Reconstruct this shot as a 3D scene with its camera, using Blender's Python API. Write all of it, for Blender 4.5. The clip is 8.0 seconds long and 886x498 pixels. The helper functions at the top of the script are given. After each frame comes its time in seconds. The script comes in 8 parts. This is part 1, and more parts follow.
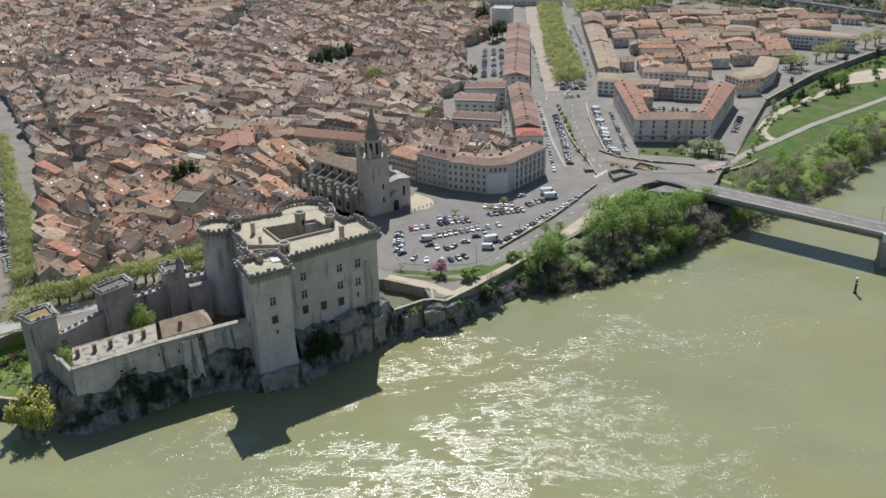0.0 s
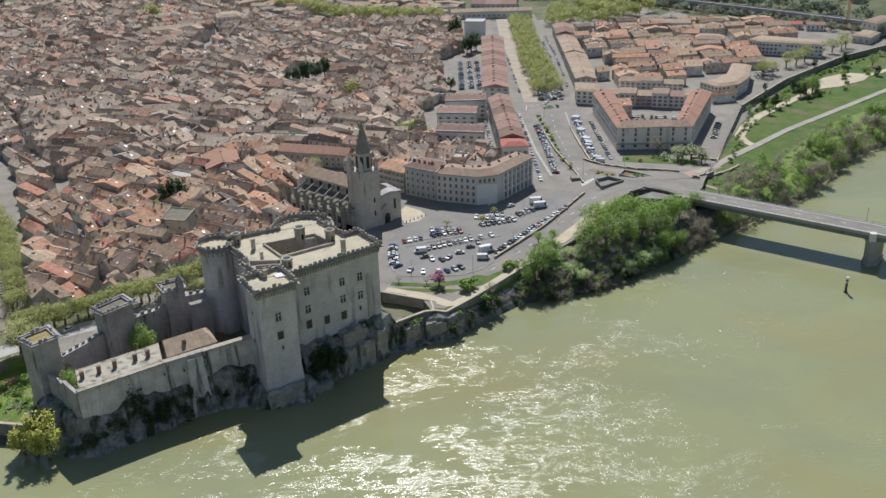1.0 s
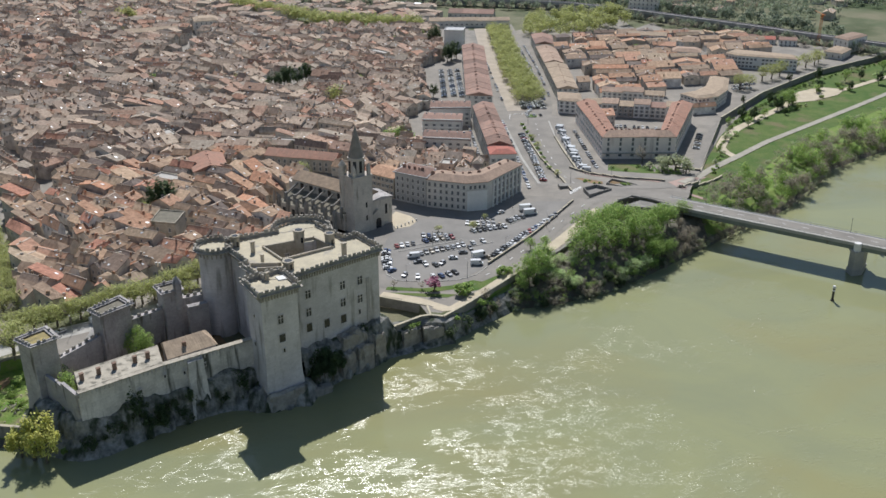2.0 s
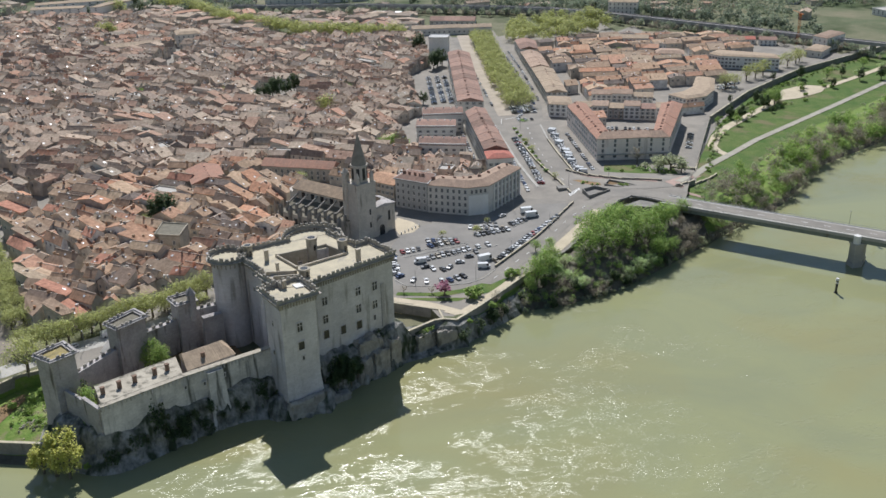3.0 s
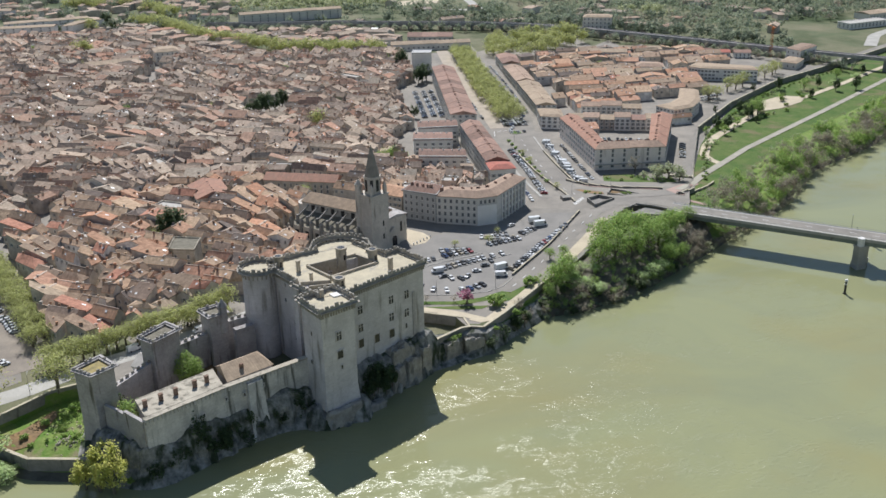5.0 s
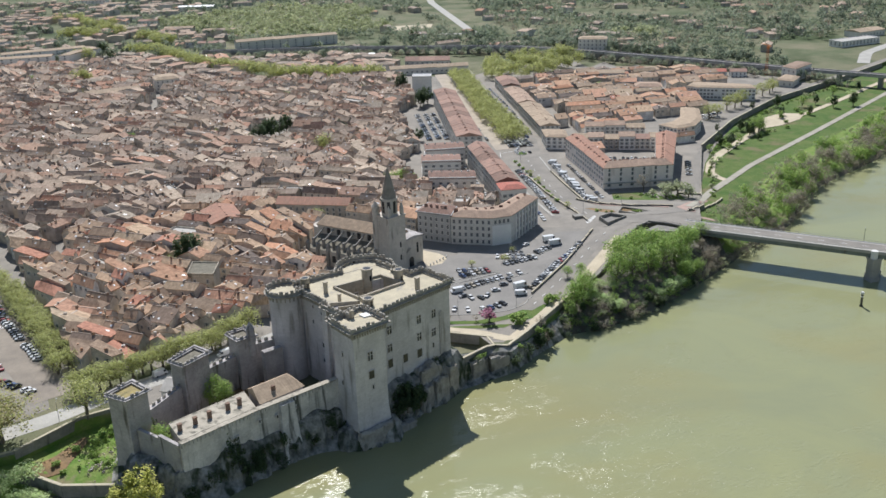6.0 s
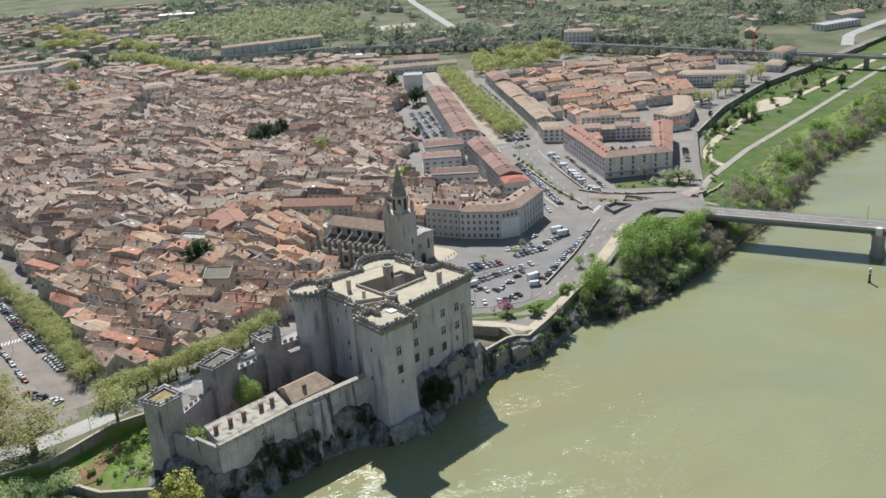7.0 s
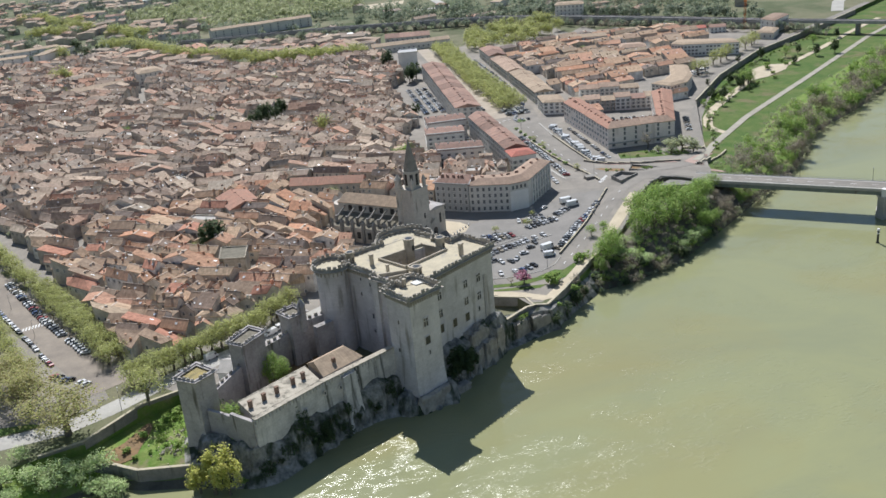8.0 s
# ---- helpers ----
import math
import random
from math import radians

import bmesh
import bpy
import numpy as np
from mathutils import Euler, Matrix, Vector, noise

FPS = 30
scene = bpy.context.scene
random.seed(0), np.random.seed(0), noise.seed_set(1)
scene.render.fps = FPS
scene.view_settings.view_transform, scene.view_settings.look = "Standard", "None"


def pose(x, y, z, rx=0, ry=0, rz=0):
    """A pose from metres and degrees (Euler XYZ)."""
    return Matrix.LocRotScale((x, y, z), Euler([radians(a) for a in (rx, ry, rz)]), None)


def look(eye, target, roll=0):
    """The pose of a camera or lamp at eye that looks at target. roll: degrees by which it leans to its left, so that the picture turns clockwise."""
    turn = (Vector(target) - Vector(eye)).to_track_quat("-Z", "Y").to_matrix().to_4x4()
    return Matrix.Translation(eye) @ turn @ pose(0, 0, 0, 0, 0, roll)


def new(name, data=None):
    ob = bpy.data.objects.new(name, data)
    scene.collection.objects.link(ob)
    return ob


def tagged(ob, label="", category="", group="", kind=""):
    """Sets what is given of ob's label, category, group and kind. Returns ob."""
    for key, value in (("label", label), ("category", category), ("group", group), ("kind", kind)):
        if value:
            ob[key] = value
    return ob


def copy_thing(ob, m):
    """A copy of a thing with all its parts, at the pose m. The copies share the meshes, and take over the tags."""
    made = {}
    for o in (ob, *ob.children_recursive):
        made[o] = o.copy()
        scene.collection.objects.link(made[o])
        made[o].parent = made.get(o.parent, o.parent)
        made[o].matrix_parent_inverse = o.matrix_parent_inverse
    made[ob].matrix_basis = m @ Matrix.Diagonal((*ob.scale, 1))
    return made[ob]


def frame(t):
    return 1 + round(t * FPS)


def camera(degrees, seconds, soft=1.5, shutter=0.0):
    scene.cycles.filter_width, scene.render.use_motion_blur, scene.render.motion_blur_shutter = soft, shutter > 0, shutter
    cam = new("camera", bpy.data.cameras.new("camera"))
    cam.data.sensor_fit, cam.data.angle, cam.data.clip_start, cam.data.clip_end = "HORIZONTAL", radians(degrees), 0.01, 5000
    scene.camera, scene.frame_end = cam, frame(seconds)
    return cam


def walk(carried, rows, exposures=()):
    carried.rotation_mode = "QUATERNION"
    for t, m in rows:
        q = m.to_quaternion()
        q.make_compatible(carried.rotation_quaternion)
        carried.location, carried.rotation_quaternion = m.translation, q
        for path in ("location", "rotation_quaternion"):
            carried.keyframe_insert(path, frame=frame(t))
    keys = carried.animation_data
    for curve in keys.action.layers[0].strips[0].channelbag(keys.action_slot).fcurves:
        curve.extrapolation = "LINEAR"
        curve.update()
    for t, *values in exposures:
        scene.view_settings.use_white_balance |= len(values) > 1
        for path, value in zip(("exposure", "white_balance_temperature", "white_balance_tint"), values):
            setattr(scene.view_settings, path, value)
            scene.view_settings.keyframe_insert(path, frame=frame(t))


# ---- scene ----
cam = camera(50.23, 8.0, soft=1.6)
# seconds, x, y, z, turn to the left, pitch up, lean to the left
ROWS = [
    (0.0, 0.00, 0.00, 179.93, 0.000, -24.587, -1.224),
    (0.5, -6.75, -0.81, 179.91, -1.239, -24.278, -1.861),
    (1.0, -13.84, -0.88, 179.67, -2.450, -23.807, -1.799),
    (1.5, -20.90, -1.27, 179.28, -3.883, -23.588, -0.632),
    (3.0, -42.12, -2.48, 177.94, -6.650, -22.780, -1.208),
    (3.5, -49.15, -2.38, 177.46, -7.410, -22.836, -1.764),
    (4.0, -56.11, -2.59, 176.92, -8.226, -22.896, -1.419),
    (4.5, -62.95, -2.48, 176.50, -9.041, -22.523, -1.093),
    (6.0, -83.88, -2.47, 175.64, -10.396, -20.326, -1.847),
    (6.5, -91.11, -3.05, 175.59, -10.964, -20.171, -2.546),
    (7.0, -98.10, -3.72, 175.86, -11.483, -20.442, -3.863),
    (7.5, -104.94, -4.23, 175.80, -12.113, -21.100, -4.702),
    (8.0, -111.75, -4.78, 175.57, -12.285, -21.763, -5.308),
]
walk(cam, [(t, pose(x, y, z, 90 + pitch, 0, turn) @ pose(0, 0, 0, 0, 0, lean)) for t, x, y, z, turn, pitch, lean in ROWS], [(0.0, -0.18), (4.0, -0.03), (8.0, 0.07)])

# ---------------------------------------------------------------- light
world = bpy.data.worlds.new("sky")
scene.world = world
world.use_nodes = True
wn = world.node_tree.nodes
wn.clear()
sky = wn.new("ShaderNodeTexSky")
sky.sky_type, sky.sun_disc = "NISHITA", False
sky.sun_elevation, sky.sun_rotation = radians(50), radians(0)
sky.air_density, sky.dust_density, sky.ozone_density = 1.2, 0.4, 2.5
bg = wn.new("ShaderNodeBackground")
bg.inputs["Strength"].default_value = 0.075
wo = wn.new("ShaderNodeOutputWorld")
world.node_tree.links.new(sky.outputs[0], bg.inputs[0])
world.node_tree.links.new(bg.outputs[0], wo.inputs[0])

sun = new("sun", bpy.data.lights.new("sun", "SUN"))
sun.data.energy, sun.data.angle, sun.data.color = 4.95, radians(0.55), (1.0, 0.995, 1.0)
sun.matrix_world = look((0.0, 655.0, 775.0), (0, 0, 0))
scene.view_settings.exposure = 0.0

# ---------------------------------------------------------------- materials
def link(nt, a, b):
    nt.links.new(a, b)


def surface(name, c1, c2, scale=0.2, rough=0.9, bump=0.3, grain=3.0, vary=0.0, metal=0.0, stains=None, island=False, spec=0.3, courses=False):
    """A matt surface: two colours mixed by a broad noise, a fine grain, relief, and a brightness that varies from piece to piece."""
    m = bpy.data.materials.new(name)
    m.use_nodes = True
    nt = m.node_tree
    b = nt.nodes["Principled BSDF"]
    b.inputs["Roughness"].default_value, b.inputs["Metallic"].default_value = rough, metal
    b.inputs["Specular IOR Level"].default_value = spec
    geo = nt.nodes.new("ShaderNodeNewGeometry")
    n1 = nt.nodes.new("ShaderNodeTexNoise")
    n1.inputs["Scale"].default_value, n1.inputs["Detail"].default_value, n1.inputs["Roughness"].default_value = scale, 6, 0.65
    n2 = nt.nodes.new("ShaderNodeTexNoise")
    n2.inputs["Scale"].default_value, n2.inputs["Detail"].default_value = grain, 4
    for n in (n1, n2):
        link(nt, geo.outputs["Position"], n.inputs["Vector"])
    ramp = nt.nodes.new("ShaderNodeMapRange")
    ramp.inputs[1].default_value, ramp.inputs[2].default_value = 0.35, 0.65
    link(nt, n1.outputs[0], ramp.inputs[0])
    mix = nt.nodes.new("ShaderNodeMix")
    mix.data_type = "RGBA"
    mix.inputs["A"].default_value, mix.inputs["B"].default_value = (*c1, 1), (*c2, 1)
    link(nt, ramp.outputs[0], mix.inputs["Factor"])
    out = mix.outputs["Result"]
    if stains:
        n3 = nt.nodes.new("ShaderNodeTexNoise")
        n3.inputs["Scale"].default_value, n3.inputs["Detail"].default_value = stains[1], 5
        mp = nt.nodes.new("ShaderNodeMapping")
        mp.inputs["Scale"].default_value = stains[3] if len(stains) > 3 else (1, 1, 1)
        link(nt, geo.outputs["Position"], mp.inputs["Vector"])
        link(nt, mp.outputs[0], n3.inputs["Vector"])
        r3 = nt.nodes.new("ShaderNodeMapRange")
        r3.inputs[1].default_value, r3.inputs[2].default_value = stains[2], stains[2] + 0.12
        link(nt, n3.outputs[0], r3.inputs[0])
        m3 = nt.nodes.new("ShaderNodeMix")
        m3.data_type = "RGBA"
        m3.inputs["B"].default_value = (*stains[0], 1)
        link(nt, out, m3.inputs["A"])
        link(nt, r3.outputs[0], m3.inputs["Factor"])
        out = m3.outputs["Result"]
    if courses:
        # squared stone blocks in courses, each of its own tone
        uv = nt.nodes.new("ShaderNodeVectorMath")
        uv.operation = "DOT_PRODUCT"
        uv.inputs[1].default_value = (0.42, 1.14, 0.0)
        link(nt, geo.outputs["Position"], uv.inputs[0])
        sep, com = nt.nodes.new("ShaderNodeSeparateXYZ"), nt.nodes.new("ShaderNodeCombineXYZ")
        link(nt, geo.outputs["Position"], sep.inputs[0])
        link(nt, uv.outputs["Value"], com.inputs[0])
        link(nt, sep.outputs[2], com.inputs[1])
        bk = nt.nodes.new("ShaderNodeTexBrick")
        bk.inputs["Color1"].default_value, bk.inputs["Color2"].default_value, bk.inputs["Mortar"].default_value = (1.06, 1.06, 1.06, 1), (0.96, 0.955, 0.945, 1), (0.93, 0.925, 0.915, 1)
        bk.inputs["Scale"].default_value, bk.inputs["Brick Width"].default_value, bk.inputs["Row Height"].default_value, bk.inputs["Mortar Size"].default_value = 1.0, 1.15, 0.52, 0.02
        link(nt, com.outputs[0], bk.inputs["Vector"])
        mb = nt.nodes.new("ShaderNodeVectorMath")
        mb.operation = "MULTIPLY"
        link(nt, out, mb.inputs[0])
        link(nt, bk.outputs[0], mb.inputs[1])
        out = mb.outputs[0]
    g = nt.nodes.new("ShaderNodeMapRange")
    g.inputs[3].default_value, g.inputs[4].default_value = 0.78, 1.22
    link(nt, n2.outputs[0], g.inputs[0])
    val = g.outputs[0]
    if vary:
        rnd = nt.nodes.new("ShaderNodeObjectInfo").outputs["Random"] if not island else geo.outputs["Random Per Island"]
        v = nt.nodes.new("ShaderNodeMapRange")
        v.inputs[3].default_value, v.inputs[4].default_value = 1 - vary, 1 + vary
        link(nt, rnd, v.inputs[0])
        mu = nt.nodes.new("ShaderNodeMath")
        mu.operation = "MULTIPLY"
        link(nt, v.outputs[0], mu.inputs[0])
        link(nt, val, mu.inputs[1])
        val = mu.outputs[0]
    sc = nt.nodes.new("ShaderNodeVectorMath")
    sc.operation = "SCALE"
    link(nt, out, sc.inputs[0])
    link(nt, val, sc.inputs["Scale"])
    link(nt, sc.outputs[0], b.inputs["Base Color"])
    if bump:
        bp = nt.nodes.new("ShaderNodeBump")
        bp.inputs["Strength"].default_value, bp.inputs["Distance"].default_value = bump, 0.3
        link(nt, n2.outputs[0], bp.inputs["Height"])
        link(nt, bp.outputs[0], b.inputs["Normal"])
    return m


def palette(name, colours, rough=0.9, scale=0.35, bump=0.35, island=False, patch=0.0, across=6.0):
    """A surface whose colour is drawn from a list for each piece, then weathered in patches and grain."""
    m = surface(name, (1, 1, 1), (0.62, 0.6, 0.58), scale, rough, bump, across)
    nt = m.node_tree
    sc = [n for n in nt.nodes if n.type == "VECT_MATH"][0]
    rnd = nt.nodes.new("ShaderNodeObjectInfo").outputs["Random"] if not island else nt.nodes.new("ShaderNodeNewGeometry").outputs["Random Per Island"]
    cr = nt.nodes.new("ShaderNodeValToRGB")
    cr.color_ramp.interpolation = "CONSTANT"
    el = cr.color_ramp.elements
    while len(el) < len(colours):
        el.new(1.0)
    for i, c in enumerate(colours):
        el[i].position, el[i].color = i / len(colours), (*c, 1)
    link(nt, rnd, cr.inputs[0])
    mu = nt.nodes.new("ShaderNodeVectorMath")
    mu.operation = "MULTIPLY"
    b = nt.nodes["Principled BSDF"]
    link(nt, sc.outputs[0], mu.inputs[0])
    link(nt, cr.outputs[0], mu.inputs[1])
    link(nt, mu.outputs[0], b.inputs["Base Color"])
    return m


def tiled(m):
    """Gives a roof surface its channels of clay tiles: fine uneven streaks that run down the slope."""
    nt = m.node_tree
    b = nt.nodes["Principled BSDF"]
    geo = nt.nodes.new("ShaderNodeNewGeometry")

    def vec(op, a, c):
        n = nt.nodes.new("ShaderNodeVectorMath")
        n.operation = op
        link(nt, a, n.inputs[0])
        if isinstance(c, tuple):
            n.inputs[1].default_value = c
        else:
            link(nt, c, n.inputs[1])
        return n.outputs["Value"] if op == "DOT_PRODUCT" else n.outputs[0]

    side = vec("NORMALIZE", vec("CROSS_PRODUCT", geo.outputs["True Normal"], (0.0, 0.0, 1.0)), (0.0, 0.0, 0.0))
    down = vec("CROSS_PRODUCT", geo.outputs["True Normal"], side)
    com = nt.nodes.new("ShaderNodeCombineXYZ")
    link(nt, vec("DOT_PRODUCT", geo.outputs["Position"], side), com.inputs[0])
    link(nt, vec("DOT_PRODUCT", geo.outputs["Position"], down), com.inputs[1])
    src = b.inputs["Base Color"].links[0].from_socket
    height = None
    for scale, lo, hi, detail in (((2.2, 0.12, 1.0), 0.82, 1.16, 2), ((0.35, 1.1, 1.0), 0.88, 1.1, 3)):
        mp = nt.nodes.new("ShaderNodeMapping")
        mp.inputs["Scale"].default_value = scale
        link(nt, com.outputs[0], mp.inputs[0])
        n = nt.nodes.new("ShaderNodeTexNoise")
        n.inputs["Scale"].default_value, n.inputs["Detail"].default_value = 1.0, detail
        link(nt, mp.outputs[0], n.inputs["Vector"])
        r = nt.nodes.new("ShaderNodeMapRange")
        for i, v in zip((1, 2, 3, 4), (0.3, 0.7, lo, hi)):
            r.inputs[i].default_value = v
        link(nt, n.outputs[0], r.inputs[0])
        s = nt.nodes.new("ShaderNodeVectorMath")
        s.operation = "SCALE"
        link(nt, src, s.inputs[0])
        link(nt, r.outputs[0], s.inputs["Scale"])
        src = s.outputs[0]
        height = height or n.outputs[0]
    link(nt, src, b.inputs["Base Color"])
    bp = nt.nodes.new("ShaderNodeBump")
    bp.inputs["Strength"].default_value, bp.inputs["Distance"].default_value = 0.5, 0.25
    link(nt, height, bp.inputs["Height"])
    link(nt, bp.outputs[0], b.inputs["Normal"])
    return m


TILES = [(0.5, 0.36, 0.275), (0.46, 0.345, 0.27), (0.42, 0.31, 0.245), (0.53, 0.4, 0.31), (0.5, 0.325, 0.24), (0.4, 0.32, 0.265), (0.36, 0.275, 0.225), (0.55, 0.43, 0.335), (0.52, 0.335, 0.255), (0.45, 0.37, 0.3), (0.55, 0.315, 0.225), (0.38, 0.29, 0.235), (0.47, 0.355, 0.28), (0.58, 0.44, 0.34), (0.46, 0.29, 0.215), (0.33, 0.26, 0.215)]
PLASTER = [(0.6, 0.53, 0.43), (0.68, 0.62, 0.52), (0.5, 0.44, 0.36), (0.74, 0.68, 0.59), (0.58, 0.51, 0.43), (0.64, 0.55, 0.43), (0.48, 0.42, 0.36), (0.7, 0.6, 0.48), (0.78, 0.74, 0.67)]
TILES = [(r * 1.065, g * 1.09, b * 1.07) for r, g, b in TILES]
# near tiles more orange; the far copy holds distance haze in greyer colours
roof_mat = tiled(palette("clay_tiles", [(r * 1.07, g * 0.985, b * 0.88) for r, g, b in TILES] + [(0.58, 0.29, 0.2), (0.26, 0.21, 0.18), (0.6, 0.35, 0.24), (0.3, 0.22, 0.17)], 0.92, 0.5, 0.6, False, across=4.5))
roof_far_hazed = tiled(palette("clay_tiles_far", TILES, 0.92, 0.5, 0.6, True, across=4.5))
PLASTER = [(r * 1.1, g * 1.12, b * 1.17) for r, g, b in PLASTER]
plaster = palette("plaster", PLASTER, 0.95, 0.25, 0.2, False)
plaster_far = palette("plaster_far", PLASTER, 0.95, 0.25, 0.2, True)
roof_red = tiled(surface("red_clay_tiles", (0.34, 0.205, 0.155), (0.235, 0.16, 0.13), 0.35, 0.9, 0.6, 4.5, 0.28))
roof_bright = tiled(surface("bright_red_tiles", (0.5, 0.175, 0.13), (0.42, 0.175, 0.135), 0.3, 0.9, 0.5, 4.5))
roof_faded = tiled(surface("faded_red_tiles", (0.42, 0.225, 0.16), (0.34, 0.205, 0.15), 0.3, 0.9, 0.5, 4.5))
roof_orange = tiled(surface("orange_clay_tiles", (0.43, 0.305, 0.225), (0.32, 0.23, 0.175), 0.35, 0.9, 0.6, 4.5, 0.22))
roof_tan = tiled(surface("sunbleached_tiles", (0.47, 0.36, 0.255), (0.36, 0.275, 0.2), 0.3, 0.9, 0.6, 4.5, 0.1))
roof_nave = tiled(surface("weathered_brown_tiles", (0.4, 0.295, 0.205), (0.29, 0.22, 0.16), 0.35, 0.9, 0.6, 4.5, 0.15))
facade = surface("pale_facade", (0.7, 0.67, 0.62), (0.6, 0.57, 0.525), 0.15, 0.9, 0.1, 5.0, 0.12)
facade_white = surface("white_facade", (0.8, 0.78, 0.745), (0.71, 0.69, 0.655), 0.15, 0.85, 0.1, 5.0, 0.08)
stone = surface("castle_limestone", (0.66, 0.625, 0.615), (0.5, 0.472, 0.465), 0.10, 0.92, 0.5, 1.6, 0.06, stains=((0.3, 0.28, 0.25), 0.4, 0.57, (1, 1, 0.12)), courses=True)
stone_pale = surface("roof_paving", (0.56, 0.495, 0.36), (0.45, 0.4, 0.295), 0.25, 0.9, 0.2, 3.0, stains=((0.36, 0.33, 0.28), 0.22, 0.58))
yard_stone = surface("lichened_limestone", (0.52, 0.46, 0.37), (0.37, 0.33, 0.265), 0.2, 0.93, 0.5, 1.5, 0.07, stains=((0.19, 0.175, 0.13), 0.35, 0.57, (1, 1, 0.2)), courses=True)
terrace_stone = surface("weathered_terrace", (0.5, 0.455, 0.37), (0.38, 0.34, 0.275), 0.3, 0.95, 0.3, 2.0, stains=((0.2, 0.185, 0.15), 0.38, 0.53))
stone_dark = surface("old_stone", (0.47, 0.44, 0.425), (0.325, 0.305, 0.295), 0.15, 0.95, 0.6, 1.4, 0.08, stains=((0.13, 0.12, 0.1), 0.4, 0.6, (1, 1, 0.15)), courses=True)
church_stone = surface("church_stone", (0.6, 0.55, 0.48), (0.47, 0.43, 0.375), 0.15, 0.95, 0.4, 1.6, 0.06, stains=((0.24, 0.22, 0.18), 0.4, 0.62, (1, 1, 0.2)), courses=True)
streaked = surface("streaked_limestone", (0.72, 0.685, 0.65), (0.5, 0.475, 0.45), 0.16, 0.93, 0.6, 1.4, stains=((0.13, 0.13, 0.115), 0.42, 0.53, (1, 1, 0.09)), courses=True)
spire_stone = surface("lichened_stone", (0.32, 0.29, 0.245), (0.22, 0.205, 0.175), 0.4, 0.95, 0.5, 1.6)
red_paving = surface("reddish_paving", (0.44, 0.31, 0.26), (0.36, 0.26, 0.22), 0.2, 0.9, 0.1, 2.0)
wall_stone = surface("grey_retaining_stone", (0.32, 0.3, 0.27), (0.21, 0.2, 0.18), 0.2, 0.95, 0.5, 1.5, stains=((0.12, 0.115, 0.1), 0.4, 0.6, (1, 1, 0.2)))
rock_mat = surface("limestone_rock", (0.4, 0.385, 0.35), (0.11, 0.112, 0.1), 0.3, 0.95, 1.0, 0.9, stains=((0.04, 0.055, 0.03), 0.24, 0.5, (1, 1, 0.35)))
asphalt = surface("asphalt", (0.28, 0.262, 0.238), (0.215, 0.203, 0.186), 0.06, 0.9, 0.1, 2.0)
asphalt_warm = surface("dusty_asphalt", (0.31, 0.265, 0.215), (0.215, 0.185, 0.155), 0.09, 0.9, 0.1, 2.0)
asphalt_pale = surface("pale_asphalt", (0.29, 0.265, 0.23), (0.215, 0.198, 0.175), 0.07, 0.9, 0.1, 2.0)
paving = surface("town_paving", (0.31, 0.28, 0.24), (0.225, 0.205, 0.178), 0.08, 0.9, 0.1, 2.0)
sand = surface("sandy_gravel", (0.58, 0.5, 0.37), (0.48, 0.41, 0.3), 0.1, 0.95, 0.2, 2.0)
promenade_mat = surface("promenade_gravel", (0.47, 0.4, 0.32), (0.37, 0.32, 0.26), 0.1, 0.95, 0.2, 2.0)
path_mat = surface("trodden_gravel", (0.43, 0.4, 0.33), (0.33, 0.305, 0.25), 0.12, 0.95, 0.2, 2.0)
grass = surface("meadow_grass", (0.06, 0.122, 0.022), (0.125, 0.165, 0.045), 0.09, 0.95, 0.8, 1.2, stains=((0.17, 0.155, 0.075), 0.05, 0.54))
weeds = surface("weedy_grass", (0.11, 0.21, 0.035), (0.22, 0.27, 0.075), 0.16, 0.95, 0.8, 1.2, stains=((0.26, 0.23, 0.13), 0.14, 0.58))
wild = surface("rough_grass", (0.1, 0.125, 0.06), (0.2, 0.185, 0.115), 0.02, 0.95, 0.8, 0.8, stains=((0.05, 0.075, 0.025), 0.012, 0.52))
earth = surface("brown_earth", (0.31, 0.2, 0.1), (0.2, 0.14, 0.08), 0.2, 0.95, 0.6, 1.2)
# wet bank earth, darkened as well for the shade under overhanging trees
wet_shaded_earth = surface("wet_bank_earth", (0.15, 0.135, 0.1), (0.095, 0.088, 0.065), 0.2, 0.8, 0.6, 1.2)
concrete = surface("concrete", (0.46, 0.44, 0.4), (0.36, 0.345, 0.31), 0.12, 0.85, 0.1, 2.5)
paint_white = surface("white_paint", (0.78, 0.77, 0.74), (0.7, 0.69, 0.66), 0.5, 0.7, 0.0, 3.0)
metal_dark = surface("dark_metal", (0.09, 0.09, 0.09), (0.06, 0.06, 0.06), 0.5, 0.5, 0.0, 3.0, metal=0.6)
roof_zinc = surface("grey_zinc", (0.3, 0.3, 0.3), (0.24, 0.24, 0.24), 0.3, 0.55, 0.05, 3.0, metal=0.3)
pane_mat = surface("window_panes", (0.16, 0.165, 0.17), (0.085, 0.09, 0.1), 0.6, 0.3, 0.0, 3.0, spec=0.5)
dark_glass = surface("dark_window", (0.035, 0.037, 0.04), (0.02, 0.022, 0.025), 0.5, 0.25, 0.0, 3.0, spec=0.5)
shutter_mat = palette("shutters", [(0.36, 0.38, 0.38), (0.48, 0.46, 0.42), (0.26, 0.21, 0.16), (0.56, 0.54, 0.5), (0.28, 0.33, 0.36)], 0.7, 1.0, 0.0)
bark = surface("bark", (0.2, 0.17, 0.13), (0.13, 0.11, 0.085), 1.0, 0.95, 0.5, 6.0)


